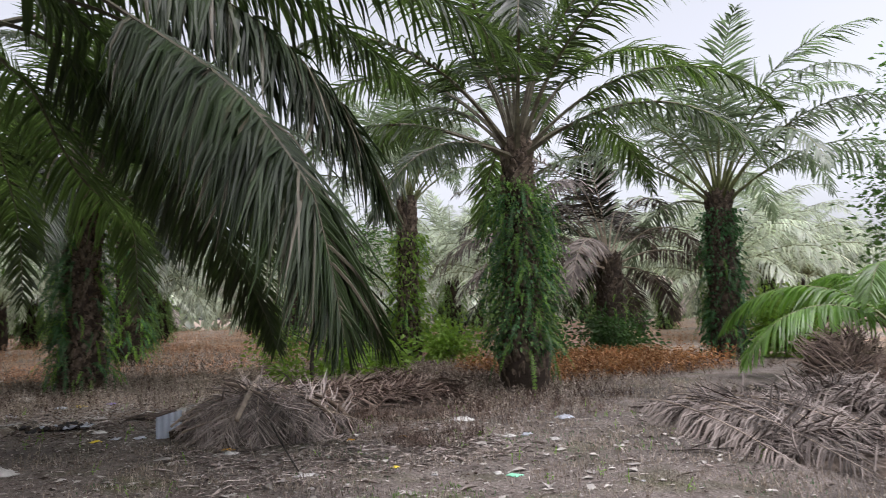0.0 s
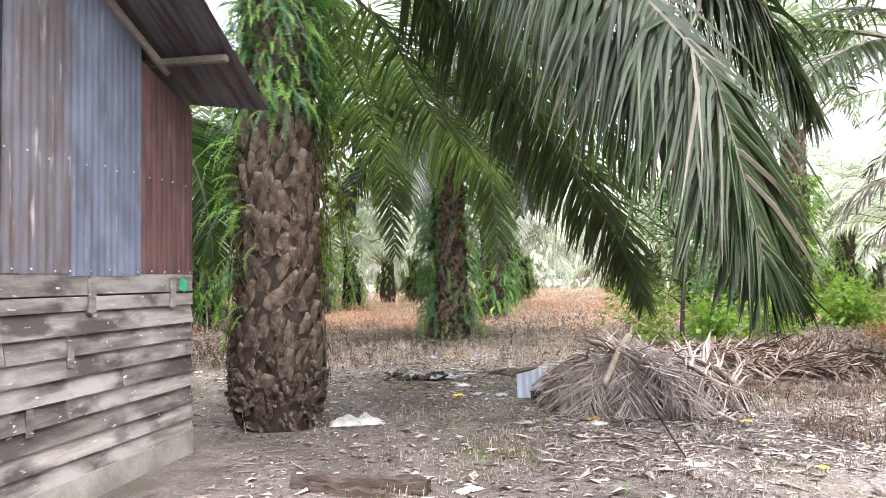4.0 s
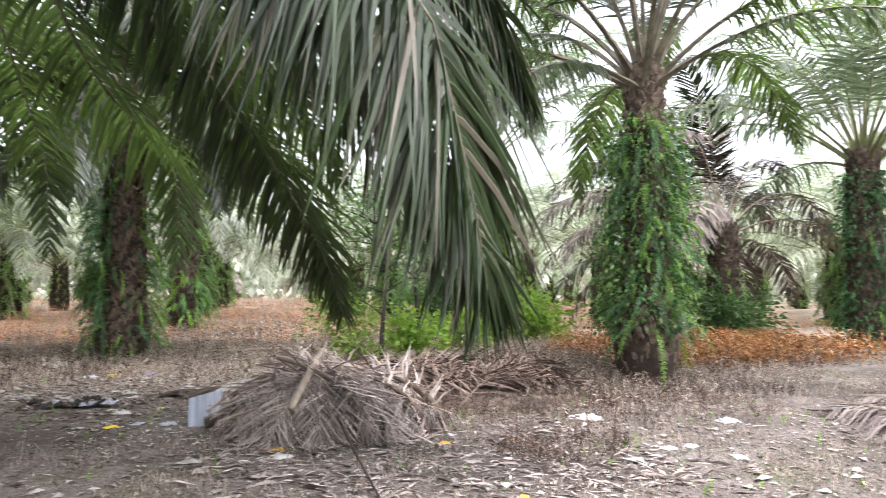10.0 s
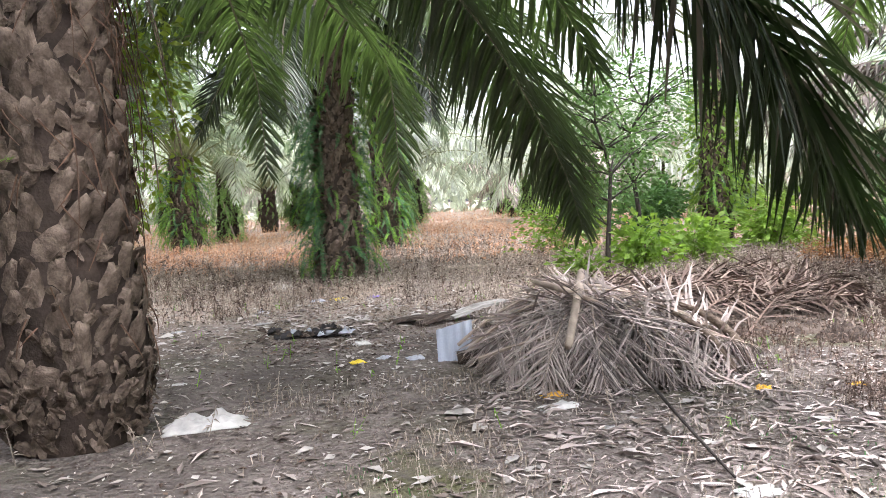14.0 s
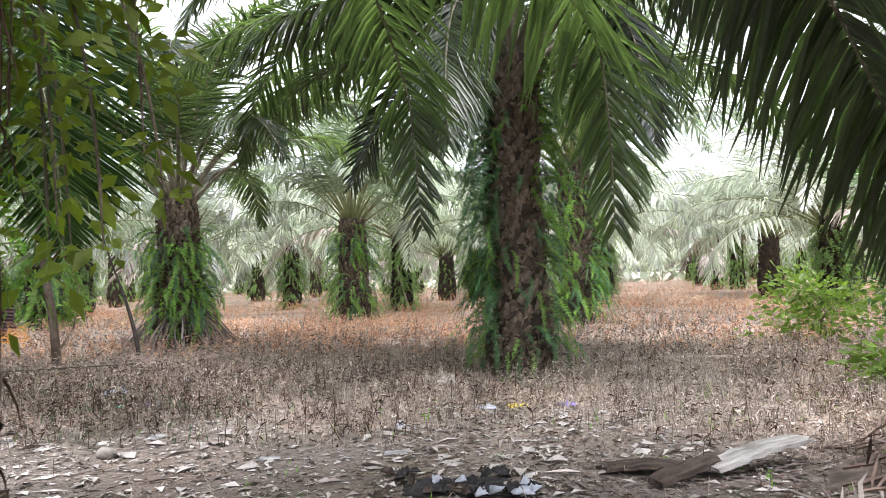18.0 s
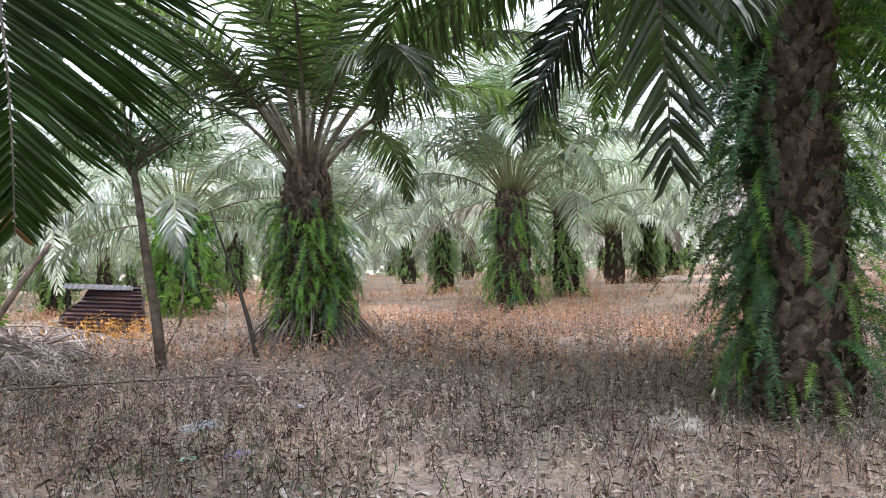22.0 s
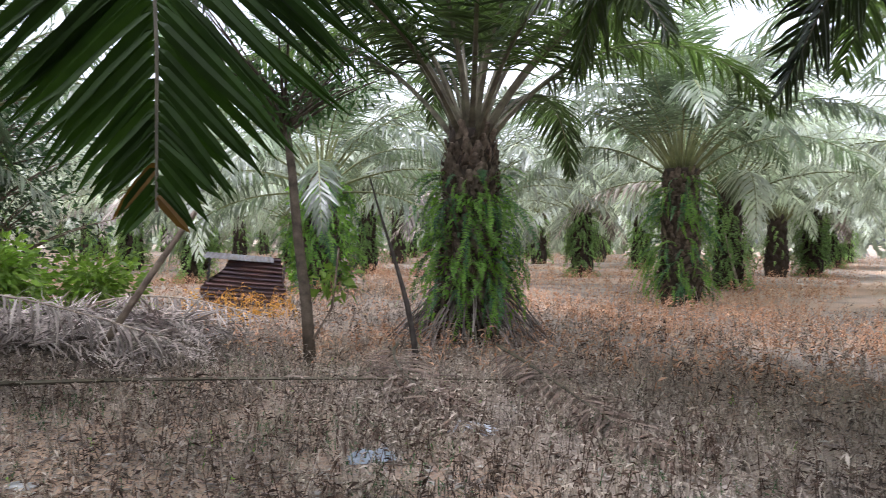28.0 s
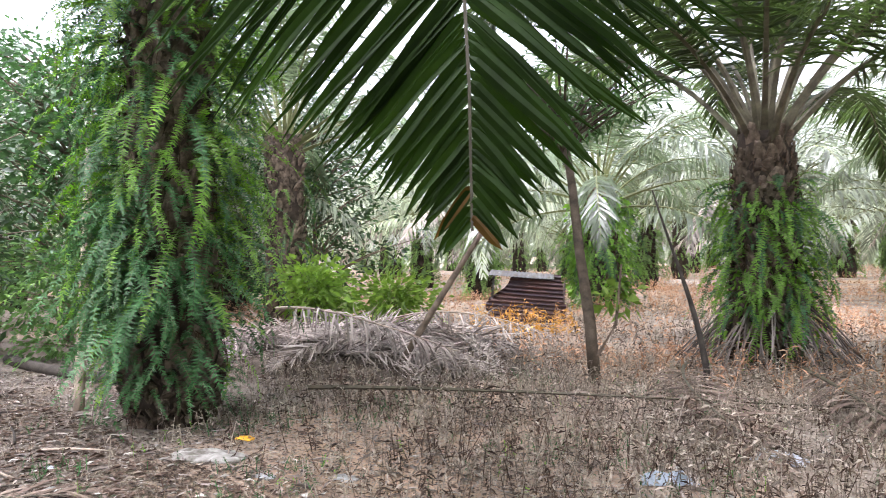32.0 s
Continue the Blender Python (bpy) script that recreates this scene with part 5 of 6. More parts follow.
leafy("shrub", "bright yellow-green shrub among dead fronds", "shrub", -14.4, 17.2, 1.3, 1.0, 30, 0.22, SHRUB_LIGHT, 12, 2)
leafy("shrub", "bright yellow-green shrub among dead fronds", "shrub", -13.2, 18.4, 1.0, 0.9, 24, 0.2, SHRUB_LIGHT, 13, 2)
leafy("shrub", "bright yellow-green shrub beyond the lying stem", "shrub", 7.3, 17.2, 1.1, 1.2, 22, 0.17, SHRUB_LIGHT, 15, 2)
leafy("shrub", "green bush at the edge of the plantation", "shrub", -13.8, 12.3, 1.8, 1.3, 40, 0.13, CANOPY, 14, 3)
for i, (x, y, h, w) in enumerate(((-17.0, 13.2, 6.5, 2.6), (-20.5, 16.0, 7.5, 3.0), (-15.6, 9.6, 6.0, 2.6), (-22.0, 11.5, 8.0, 3.2), (-19.0, 20.5, 7.0, 2.8))):
    leafy("tree", "dense dark green broadleaf tree at the plantation edge", "tree", x, y, h, w, 84, 0.19, CANOPY_DARK, 30 + i, 3, group="broadleaf trees")
for i, (x, y, h, w) in enumerate(((24.5, 6.2, 9.5, 3.2), (28.0, 2.6, 9.5, 3.4), (33.0, 3.0, 8.0, 3.4), (41.0, 9.0, 9.0, 4.0), (36.0, -5.0, 8.0, 3.6), (48.0, 2.0, 10.0, 4.4), (30.0, -13.0, 8.0, 3.6), (52.0, 14.0, 10.0, 4.5), (56.0, -10.0, 10.0, 4.5))):
    leafy("tree", "leafy broadleaf tree beyond the clearing", "tree", x, y, h, w, 120, 0.21, CANOPY, 50 + i, 8, group="broadleaf trees")

# the young palm at the clearing edge
YOUNG_LEAF = mat("young_palm_leaf", (0.115, 0.20, 0.045), 0.35, 0.7, 3, 0.25, 30, 0.0, island=0.4, through_light=0.45)
young = thing("young_palm", "young palm with bright green arching fronds", "palm tree", at=(15.4, 3.65, 0))
part("stem", *tube([(0, 0, -0.05), (0.02, 0, 0.4), (0, 0, 0.7)], [0.15, 0.13, 0.09], 9), BOSS, young)
for i, (az, ln, start, bend) in enumerate(((200, 2.9, 72, 105), (300, 3.0, 66, 110), (120, 2.9, 62, 105), (30, 2.7, 58, 100), (250, 2.8, 52, 95), (160, 2.8, 48, 95), (70, 2.8, 70, 100), (335, 2.8, 45, 85))):
    g = frond_geo(arch(ln, start + 6, bend + 22, 16, 1.1), 74, 0.58, 0.034, 1.0, 800 + i, 4, True, 0.22, 0.028, 60, 30, 5, 0.6, neck=0.4)
    part("frond", g[0], g[1], [STEM, YOUNG_LEAF], young, mi=g[2], m=pose(0, 0, 0.6, 0, 0, az) @ Matrix.Scale(1.5, 4))

# the forked sapling and the sticks among the dead growth
SAPLING_BARK = mat("sapling_bark", (0.105, 0.082, 0.062), 0.85, 0.2, 8, 0.4, 60, 0.5)
fork = thing("sapling", "thin forked sapling with sparse small leaves", "tree", at=(-6.45, 16.05, 0))
trunk_line = [(0, 0, -0.05), (-0.06, -0.02, 0.8), (-0.18, -0.05, 1.7), (-0.25, -0.08, 2.5), (-0.36, -0.10, 3.2)]
geos = [tube(trunk_line, [0.085, 0.078, 0.066, 0.058, 0.05], 8)]
pts, outs = [], []
rs = random.Random(8)
for i in range(38):
    s = Vector(trunk_line[-1]) + Vector((0, 0, rs.uniform(-0.3, 0.15)))
    a = rs.uniform(0, 6.28)
    ln = rs.uniform(0.7, 2.5)
    e = s + Vector((math.cos(a) * ln * 0.75, math.sin(a) * ln * 0.75, ln * rs.uniform(0.2, 0.95)))
    line = bezier([s, (s + e) / 2 + Vector((0, 0, 0.15)), e], 8)
    geos.append(tube(line, [0.026 * (1 - 0.85 * q) for q in np.linspace(0, 1, 8)], 5))
    for q in line[2:]:
        for _ in range(7):
            o = np.array([rs.gauss(0, 1), rs.gauss(0, 1), rs.gauss(0, 1)])
            pts.append(q + 0.12 * o)
            outs.append(o)
part("trunk", *geos[0], SAPLING_BARK, fork, smooth=True)
for q in geos[1:]:
    part("branch", *q, SAPLING_BARK, fork, smooth=True)
part("crown", *leaves_geo(pts, outs, 0.13, 3, 0.28), SHRUB, fork)
part("sucker", *tube([(0.04, 0, 0.35), (0.25, 0.1, 0.75), (0.33, 0.12, 1.5)], [0.03, 0.02, 0.012], 5), WOODY, fork)
part("leaf_tuft", *leaves_geo(np.random.default_rng(5).normal(0, 0.12, (30, 3)) + (0.3, 0.1, 1.1), np.random.default_rng(6).normal(0, 1, (30, 3)), 0.22, 5), SHRUB_LIGHT, fork)


def stick(label, pts, radii, material, sides=7, name="stick", category="stick"):
    o = part(name, *tube(bezier(pts, 10), np.interp(np.linspace(0, 1, 10), np.linspace(0, 1, len(radii)), radii), sides), material, smooth=True)
    return tagged(o, label, category)


stick("thin dark leaning stem", [(-5.16, 16.5, -0.05), (-5.18, 16.4, 0.9), (-5.5, 16.35, 1.5), (-5.75, 16.3, 2.4)], [0.045, 0.035, 0.02, 0.01], WOODY_DARK)
stick("bare grey leaning pole", [(-8.68, 14.55, -0.05), (-8.2, 14.95, 1.0), (-7.75, 15.4, 1.95)], [0.05, 0.045, 0.035], WOODY)
stick("pale stick leaning against a palm", [(-2.1, 34.3, 0.0), (-2.4, 34.3, 1.0), (-2.6, 34.3, 1.95)], [0.05, 0.04, 0.03], DEAD_STEM)
stick("pale grey pole standing by the fern palm", [(-9.55, 10.9, -0.05), (-9.5, 10.95, 1.4), (-9.43, 11.0, 2.9)], [0.06, 0.05, 0.045], DEAD_STEM)
stick("long bare frond stem lying on the ground", [(3.0, 14.8, 0.06), (4.4, 15.2, 0.12), (6.2, 14.6, 0.05)], [0.04, 0.035, 0.02], DEAD_STEM)
stick("fallen log beside the fern palm", [(-14.2, 11.4, 0.10), (-12.4, 11.3, 0.12), (-10.4, 11.9, 0.09)], [0.09, 0.08, 0.07], WOODY_DARK, name="log", category="log")
stick("fallen branch lying on the ground", [(-12.6, 9.6, 0.05), (-11.2, 9.9, 0.07), (-9.8, 10.2, 0.04)], [0.05, 0.045, 0.03], WOODY_DARK, name="log", category="log")
stick("forked dry twig lying on bare earth", [(-8.9, 9.6, 0.02), (-8.1, 9.5, 0.05), (-7.3, 9.7, 0.02)], [0.012, 0.014, 0.006], DEAD_STEM)
stick("thin dry twig lying on bare earth", [(-8.1, 9.8, 0.02), (-7.9, 9.3, 0.05), (-7.6, 8.9, 0.02)], [0.014, 0.012, 0.006], DEAD_STEM)
for i, (x, y, az, ln) in enumerate(((-9.6, 8.6, 30, 0.9), (-8.3, 8.9, 150, 0.7), (-7.2, 9.3, 70, 0.8), (-10.4, 9.3, 100, 1.0), (-6.4, 9.9, 10, 0.6), (-9.0, 10.1, 170, 1.1), (-7.8, 10.3, 40, 0.6), (-5.6, 9.4, 120, 0.7), (-11.2, 10.6, 15, 1.2), (-10.9, 8.7, 60, 0.8))):
    c, s = math.cos(radians(az)) * ln / 2, math.sin(radians(az)) * ln / 2
    stick("thin dry twig lying on bare earth", [(x - c, y - s, 0.02), (x + 0.1 * s, y - 0.1 * c, 0.05), (x + c, y + s, 0.02)], [0.012, 0.011, 0.005], (DEAD_STEM, WOODY, WOODY_DARK)[i % 3])
stick("broad flat frond stalk lying on the heap", [(2.92, 4.95, 0.36), (3.25, 5.6, 0.64), (3.62, 6.45, 0.74)], [0.03, 0.04, 0.045], DEAD_STEM)
stick("cut frond stalk lying on the heap", [(3.6, 5.3, 0.45), (3.3, 5.75, 0.66), (3.05, 6.15, 0.72)], [0.022, 0.028, 0.03], DEAD_STEM)
stick("curved brown frond butt at the heap edge", [(4.15, 5.6, 0.52), (4.45, 5.3, 0.42), (4.55, 5.15, 0.06)], [0.02, 0.04, 0.045], BARK_CRUMB)
stick("curved brown frond butt at the heap edge", [(3.95, 5.3, 0.5), (4.2, 5.1, 0.36), (4.28, 4.95, 0.05)], [0.015, 0.035, 0.04], BARK_CRUMB)
stick("thin dark stalk sticking out of the heap", [(3.12, 3.1, 0.02), (3.2, 3.8, 0.10), (3.3, 4.75, 0.30)], [0.008, 0.011, 0.013], WOODY_DARK)


def fallen(label, pts, n, leaf, seed, droop=0.35, brown=False, stem=0.024, wide=50, untidy=1.8):
    g = frond_geo(bezier(pts, 18), n, leaf, 0.024, droop, seed, 4, False, 0.12, stem, wide, wide * 0.5, 4, untidy)
    V = [(a, b, max(z, bulge(a, b) + 0.01)) for a, b, z in g[0]]
    o = thing("fallen_frond", label, "palm frond", "fallen fronds", at=(0, 0, 0))
    k = g[2].count(0)
    n = 1 + max(max(f) for f in g[1][:k])
    part("stalk", V[:n], g[1][:k], STEM_DARK if brown else DEAD_STEM, o)
    tagged(part("foliage", V[n:], [[q - n for q in f] for f in g[1][k:]], DEAD_BROWN if brown else DEAD, o), kind="stuff")
    return o


fallen("long dry palm frond lying on the dead growth", [(-7.9, 12.7, 0.22), (-6.5, 13.7, 0.26), (-5.0, 14.6, 0.2), (-3.2, 16.0, 0.12)], 22, 0.32, 1, 0.7, True)
fallen("dry palm frond fallen before the stout palm", [(-4.4, 17.3, 0.25), (-3.4, 16.0, 0.2), (-2.6, 14.8, 0.12), (-1.7, 13.6, 0.05)], 90, 0.75, 2, 0.25, True, untidy=1.0)
fallen("dry palm frond fallen before the stout palm", [(-5.6, 16.8, 0.25), (-5.2, 15.6, 0.2), (-4.2, 14.8, 0.1), (-3.2, 13.6, 0.05)], 90, 0.7, 3, 0.25, True, untidy=1.2)
fallen("dry palm frond arched over the tangle", [(-12.4, 17.8, 0.4), (-11.0, 17.9, 0.75), (-9.6, 18.0, 0.6), (-8.0, 18.1, 0.1)], 50, 0.5, 4, 0.9)
fallen("grey dry palm frond hanging over the tangle", [(-10.6, 14.0, 0.9), (-9.6, 14.1, 1.0), (-8.6, 14.4, 0.75), (-7.4, 15.0, 0.3)], 60, 0.6, 5, 0.95)
fallen("small dry frond lying on bare earth", [(-7.2, 8.9, 0.02), (-6.9, 9.3, 0.05), (-6.6, 9.7, 0.04), (-6.4, 10.1, 0.02)], 40, 0.32, 6, 0.2, True, stem=0.012, untidy=0.9)

# skirts of dead strands round two feet
for palm, x, y, rad, seed in ((palm_f, -5.35, 18.7, 0.45, 1), (palm_i, -3.3, 28.0, 0.5, 3)):
    r = random.Random(seed)
    for i in range(16):
        a = i * 22.5 + r.uniform(-9, 9)
        ln, top = r.uniform(0.2, 0.5), r.uniform(0.3, 0.7)
        g = tube(bezier([(rad, 0, top), (rad + ln * 0.5, 0, top * 0.9), (rad + ln, 0, 0.02)], 7), [0.022, 0.02, 0.017, 0.014, 0.012, 0.009, 0.005], 5)
        part("dead_stalk", *g, DEAD_STEM if r.random() < 0.5 else FIBRE, palm, m=pose(0, 0, 0, 0, 0, a))


# ---- dead growth, leaf litter and chips over the ground ----
def fast(name, V, F, material, label, category):
    me = bpy.data.meshes.new(name)
    V, F = np.asarray(V, np.float32), np.asarray(F, np.int32)
    me.vertices.add(len(V))
    me.vertices.foreach_set("co", V.ravel())
    me.loops.add(F.size)
    me.loops.foreach_set("vertex_index", F.ravel())
    me.polygons.add(len(F))
    me.polygons.foreach_set("loop_start", np.arange(0, F.size, 4, dtype=np.int32))
    me.polygons.foreach_set("loop_total", np.full(len(F), 4, np.int32))
    me.materials.append(material)
    me.update(calc_edges=True)
    me.validate()
    return tagged(new(name, me), label, category, kind="stuff")


def heights(P):
    return np.array([bulge(a, b) for a, b in P])


def scatter(rng, count, x0, x1, y0, y1, keep):
    out = []
    while len(out) < count:
        p = rng.uniform((x0, y0), (x1, y1), (count, 2))
        out += [q for q in p if keep(*q)]
    return np.array(out[:count])


def clear_of(x, y):
    for a, b, r in ((-0.42, 5, 0.5), (1.65, 14.1, 0.5), (-5.35, 18.7, 0.5), (-8.35, 11.4, 0.5), (9.2, 7.65, 0.5), (3.55, 6.2, 1.2)):
        if (x - a) ** 2 + (y - b) ** 2 < r * r:
            return False
    return not (x < -0.6 and y < 4.2)


def growth(x, y):
    """How thickly the dead growth stands: bare yard near the hut, thick under the palms."""
    k = noise.noise(Vector((x * 0.45, y * 0.45, 5)))
    edge = 9.6 + 1.6 * k
    if x > 3:
        edge = min(edge, 9.6 - (x - 3) * 1.1 + 1.5 * k)
        edge = max(edge, 5.2 + 1.2 * k) if x < 11 else max(edge, 3.5)
    if x < -4:
        edge = max(9.6, 10.3 - 0.25 * (x + 4)) + 1.0 * k
    return min(1.0, max(0.03 if y > -1 else 0.0, (y - edge) / 1.8))


UMBER = mat("umber_dry_herb", (0.085, 0.055, 0.04), 0.8, 0.2, 1.3, 0.4, 20, 0.0, island=0.5, tint=(0.19, 0.135, 0.10))


def herbs(name, count, area, size, material, label, seed, leaves=5, density=growth):
    rng = np.random.default_rng(seed)
    r = random.Random(seed)
    P = scatter(rng, count, *area, lambda a, b: r.random() < density(a, b) * (1.0 if noise.noise(Vector((a * 1.4, b * 1.4, seed))) + 0.6 * noise.noise(Vector((a * 3.5, b * 3.5, seed))) > -0.05 else 0.28) and clear_of(a, b))
    n = len(P)
    Z = heights(P)
    h = size * rng.uniform(0.45, 1.25, n)
    lean = rng.normal(0, 0.28, (n, 2)) * h[:, None]
    base = np.c_[P, Z - 0.02]
    top = base + np.c_[lean, h]
    side = rng.normal(0, 1, (n, 3)) * (1, 1, 0)
    side /= np.linalg.norm(side, axis=1)[:, None]
    V = [np.stack([base - side * 0.004, base + side * 0.004, top + side * 0.0025, top - side * 0.0025], 1)]
    for k in range(leaves):
        u = rng.uniform(0.25, 1.0, (n, 1))
        s = base + (top - base) * u
        d = rng.normal(0, 1, (n, 3)) * (1, 1, 0.6)
        d /= np.linalg.norm(d, axis=1)[:, None]
        w = np.cross(d, (0, 0, 1.0)) + rng.normal(0, 0.4, (n, 3))
        w /= np.linalg.norm(w, axis=1)[:, None]
        ln = (size * rng.uniform(0.12, 0.32, n))[:, None]
        V.append(np.stack([s, s + ln * (0.5 * d + 0.14 * w), s + ln * d - (0, 0, 0.25) * ln, s + ln * (0.5 * d - 0.14 * w)], 1))
    V = np.concatenate(V, 0).reshape(-1, 3)
    return fast(name, V, np.arange(len(V)).reshape(-1, 4), material, label, "undergrowth")


herbs("dry_herbs", 12000, (-12, 12, 4, 18), 0.24, STRAW, "dead brown knee-high herbs standing in the clearing", 1, 8)
herbs("dry_herbs", 6000, (-13, 13, 13, 26), 0.34, STRAW, "dead brown herbs under the palms", 2, 4)
herbs("dark_herbs", 1500, (-11, 7, 9.5, 22), 0.32, UMBER, "dark brown withered herbs standing under the palms", 14, 7)
herbs("dark_herbs", 900, (-8.5, 0.5, 9.4, 14.5), 0.26, UMBER, "dark brown withered herbs at the edge of the clearing", 23, 7)
herbs("dry_ferns", 1500, (-7, 3, 17, 27), 0.34, RUSSET, "russet dead ferns between the palms", 15, 6, lambda x, y: 0.8 if noise.noise(Vector((x * 0.4, y * 0.4, 7))) > 0.0 else 0.05)
herbs("dry_ferns", 9000, (-22, 26, 16, 40), 0.42, RUSSET, "russet dead ferns covering the plantation floor", 3, 5, lambda x, y: 0.06 if off_track(x, y) < 0.7 else 0.6 + 0.4 * (noise.noise(Vector((x * 0.2, y * 0.2, 1))) > -0.05))
herbs("dry_ferns", 9000, (-40, 40, 28, 85), 0.5, RUSSET, "russet dead ferns in the far rows", 4, 4, lambda x, y: 0.5 if off_track(x, y) > 1.0 else 0.04)
herbs("dry_ferns", 1500, (7.5, 17, 7.5, 13.5), 0.34, DEAD_BROWN, "brown dead ferns among the palms", 5, 6, lambda x, y: 1.0)
herbs("dry_ferns", 2400, (10.3, 16, 8.2, 12.5), 0.5, mat("orange_dry_fern", (0.36, 0.175, 0.075), 0.8, 0.2, 0.9, 0.45, 20, 0.0, island=0.6, tint=(0.42, 0.29, 0.17), through_light=0.15), "orange dead ferns in a low bank", 17, 7, lambda x, y: 1.0)
herbs("dry_ferns", 90, (-11.4, -9.4, 18.6, 20.2), 0.5, mat("yellow_fern", (0.38, 0.21, 0.06), 0.7, 0.2, 3, 0.3, 20, 0.0, island=0.4, through_light=0.2), "yellow-orange ferns by the rusty sheets", 6, 7, lambda x, y: 1.0)
herbs("low_weeds", 1300, (-9, -1, 9.8, 16), 0.13, FERN_DARK, "dull green weeds among the dead herbs", 16, 6, lambda x, y: 0.7 if noise.noise(Vector((x * 0.8, y * 0.8, 13))) > 0.05 else 0.03)
herbs("low_weeds", 500, (-9, 10, 0, 17), 0.14, FERN, "low green weeds in the dead growth", 7, 6, lambda x, y: 0.5 if noise.noise(Vector((x, y, 3))) > 0.15 else 0.0)
herbs("dry_grass", 16000, (-10, 9, 7, 18), 0.17, STRAW, "short dry grass standing under the palms", 9, 2)
herbs("dry_grass", 1800, (-12, -4, 8, 11.5), 0.08, STRAW, "short dry grass on the bare earth", 11, 2, lambda x, y: 0.7 if noise.noise(Vector((x * 0.8, y * 0.8, 3))) > -0.2 else 0.15)
herbs("dry_herbs", 2600, (4.4, 10.5, 5.5, 11.5), 0.2, UMBER, "dark brown dead herbs behind the heap", 12, 5, lambda x, y: 0.8)
herbs("low_weeds", 1600, (1.0, 9, -3, 4), 0.05, FERN_DARK, "tiny green weeds on the yard", 13, 4, lambda x, y: 0.6 if noise.noise(Vector((x * 0.7, y * 0.7, 5))) > 0.1 else 0.02)
herbs("low_weeds", 2600, (0.7, 4.2, -0.3, 1.9), 0.055, CREEPER, "low green grass at the edge of the yard", 24, 4, lambda x, y: 0.8 if noise.noise(Vector((x * 1.3, y * 1.3, 9))) > -0.1 else 0.08)
herbs("dry_grass", 20000, (0.5, 12, -2.5, 6), 0.075, STRAW, "short dry grass on the yard", 10, 2, lambda x, y: 0.6 if noise.noise(Vector((x * 0.8, y * 0.8, 3))) > -0.1 else 0.05)
herbs("dry_herbs", 420, (4.5, 6.0, 3.3, 4.6), 0.13, DEAD_BROWN, "dark brown dead clump on the yard", 21, 7, lambda x, y: 1.0 if (x - 5.25) ** 2 / 0.5 + (y - 3.95) ** 2 / 0.25 < 1 + 0.8 * noise.noise(Vector((x * 2, y * 2, 5))) else 0.02)
herbs("dry_herbs", 900, (4.6, 9, 4.2, 8), 0.2, DEAD_BROWN, "brown dead herbs beside the heap", 8, 5, lambda x, y: 0.8)


def bits(name, count, area, size, material, label, seed, keep=clear_of, tilt=0.07, slim=1.0):
    rng = np.random.default_rng(seed)
    P = scatter(rng, count, *area, keep)
    n = len(P)
    s = size * np.minimum(rng.lognormal(0, 0.6, n), 2.8)
    a = rng.uniform(0, 2 * math.pi, n)
    d = np.stack([np.cos(a), np.sin(a), rng.normal(0, tilt, n)], 1) * s[:, None]
    w = np.stack([-np.sin(a), np.cos(a), rng.normal(0, tilt, n)], 1) * (s * slim * rng.uniform(0.25, 0.7, n))[:, None]
    c = np.c_[P, heights(P) + 0.008 + 0.3 * np.abs(d[:, 2]) + 0.3 * np.abs(w[:, 2])]
    # each leaf is creased along its midrib and curls up at its edges
    curl = np.zeros((n, 3))
    curl[:, 2] = s * rng.uniform(0.0, 0.22, n) * min(1.0, slim + 0.3)
    root, tip = c - d / 2 - 0.1 * w, c + d / 2 + 0.15 * w
    V = np.stack([root, c + w / 2 + 0.1 * d + curl, tip, c, root, c, tip, c - w / 2 + 0.05 * d + curl * rng.uniform(0.2, 1.2, (n, 1))], 1).reshape(-1, 3)
    return fast(name, V, np.arange(8 * n).reshape(2 * n, 4), material, label, "leaf litter")


PALE = mat("pale_chip", (0.40, 0.37, 0.335), 0.75, 0.3, 6, 0.2, 40, 0.0, island=0.4)
bits("leaf_litter", 42000, (-13, 12, -4, 14), 0.024, LITTER, "brown leaf litter on the yard", 1)
bits("leaf_litter", 24000, (-14, 14, 8, 24), 0.038, LITTER, "brown leaf litter under the palms", 2)
bits("pale_litter", 7000, (-10, 11, -4, 13), 0.036, PALE, "pale dry scraps and chips on the earth", 3)
bits("leaf_litter", 9000, (-3, 9, 2, 10), 0.04, LITTER, "brown and buff dry leaves on the yard", 10)
bits("pale_litter", 2800, (-4, 5, 5.5, 11.5), 0.04, PALE, "pale dry scraps and chips on the earth", 4, lambda x, y: clear_of(x, y) and noise.noise(Vector((x * 0.9, y * 0.9, 8))) > -0.1)

bits("leaf_litter", 6000, (-13, -3, 7.5, 12.5), 0.028, LITTER, "brown leaf litter on the bare earth", 6)
bits("leaf_litter", 12000, (-1, 11, -4, 8), 0.02, UMBER, "dark crumbs of rotting leaves on the yard", 9)
# Dark leaves strewn thickly here; their colour stands in for the trees' shade.
bits("leaf_litter", 24000, (-13, -4, 7.5, 12.5), 0.024, UMBER, "dark rotting leaves on the bare earth, thickened for shade", 8)
bits("leaf_litter", 15000, (-11.5, -5.2, 8.0, 10.8), 0.034, UMBER, "dark leaves trodden into the earth, added as shade", 26)
bits("leaf_litter", 8000, (0.5, 5.5, 7.2, 12.0), 0.03, UMBER, "dark rotting leaves among the chips", 27)
bits("pale_litter", 430, (-3.5, 3.2, 8.2, 11.4), 0.075, PALE, "large pale dry leaves and chips strewn at the edge of the yard", 21, lambda x, y: clear_of(x, y) and noise.noise(Vector((x * 1.1, y * 1.1, 4))) > -0.15)
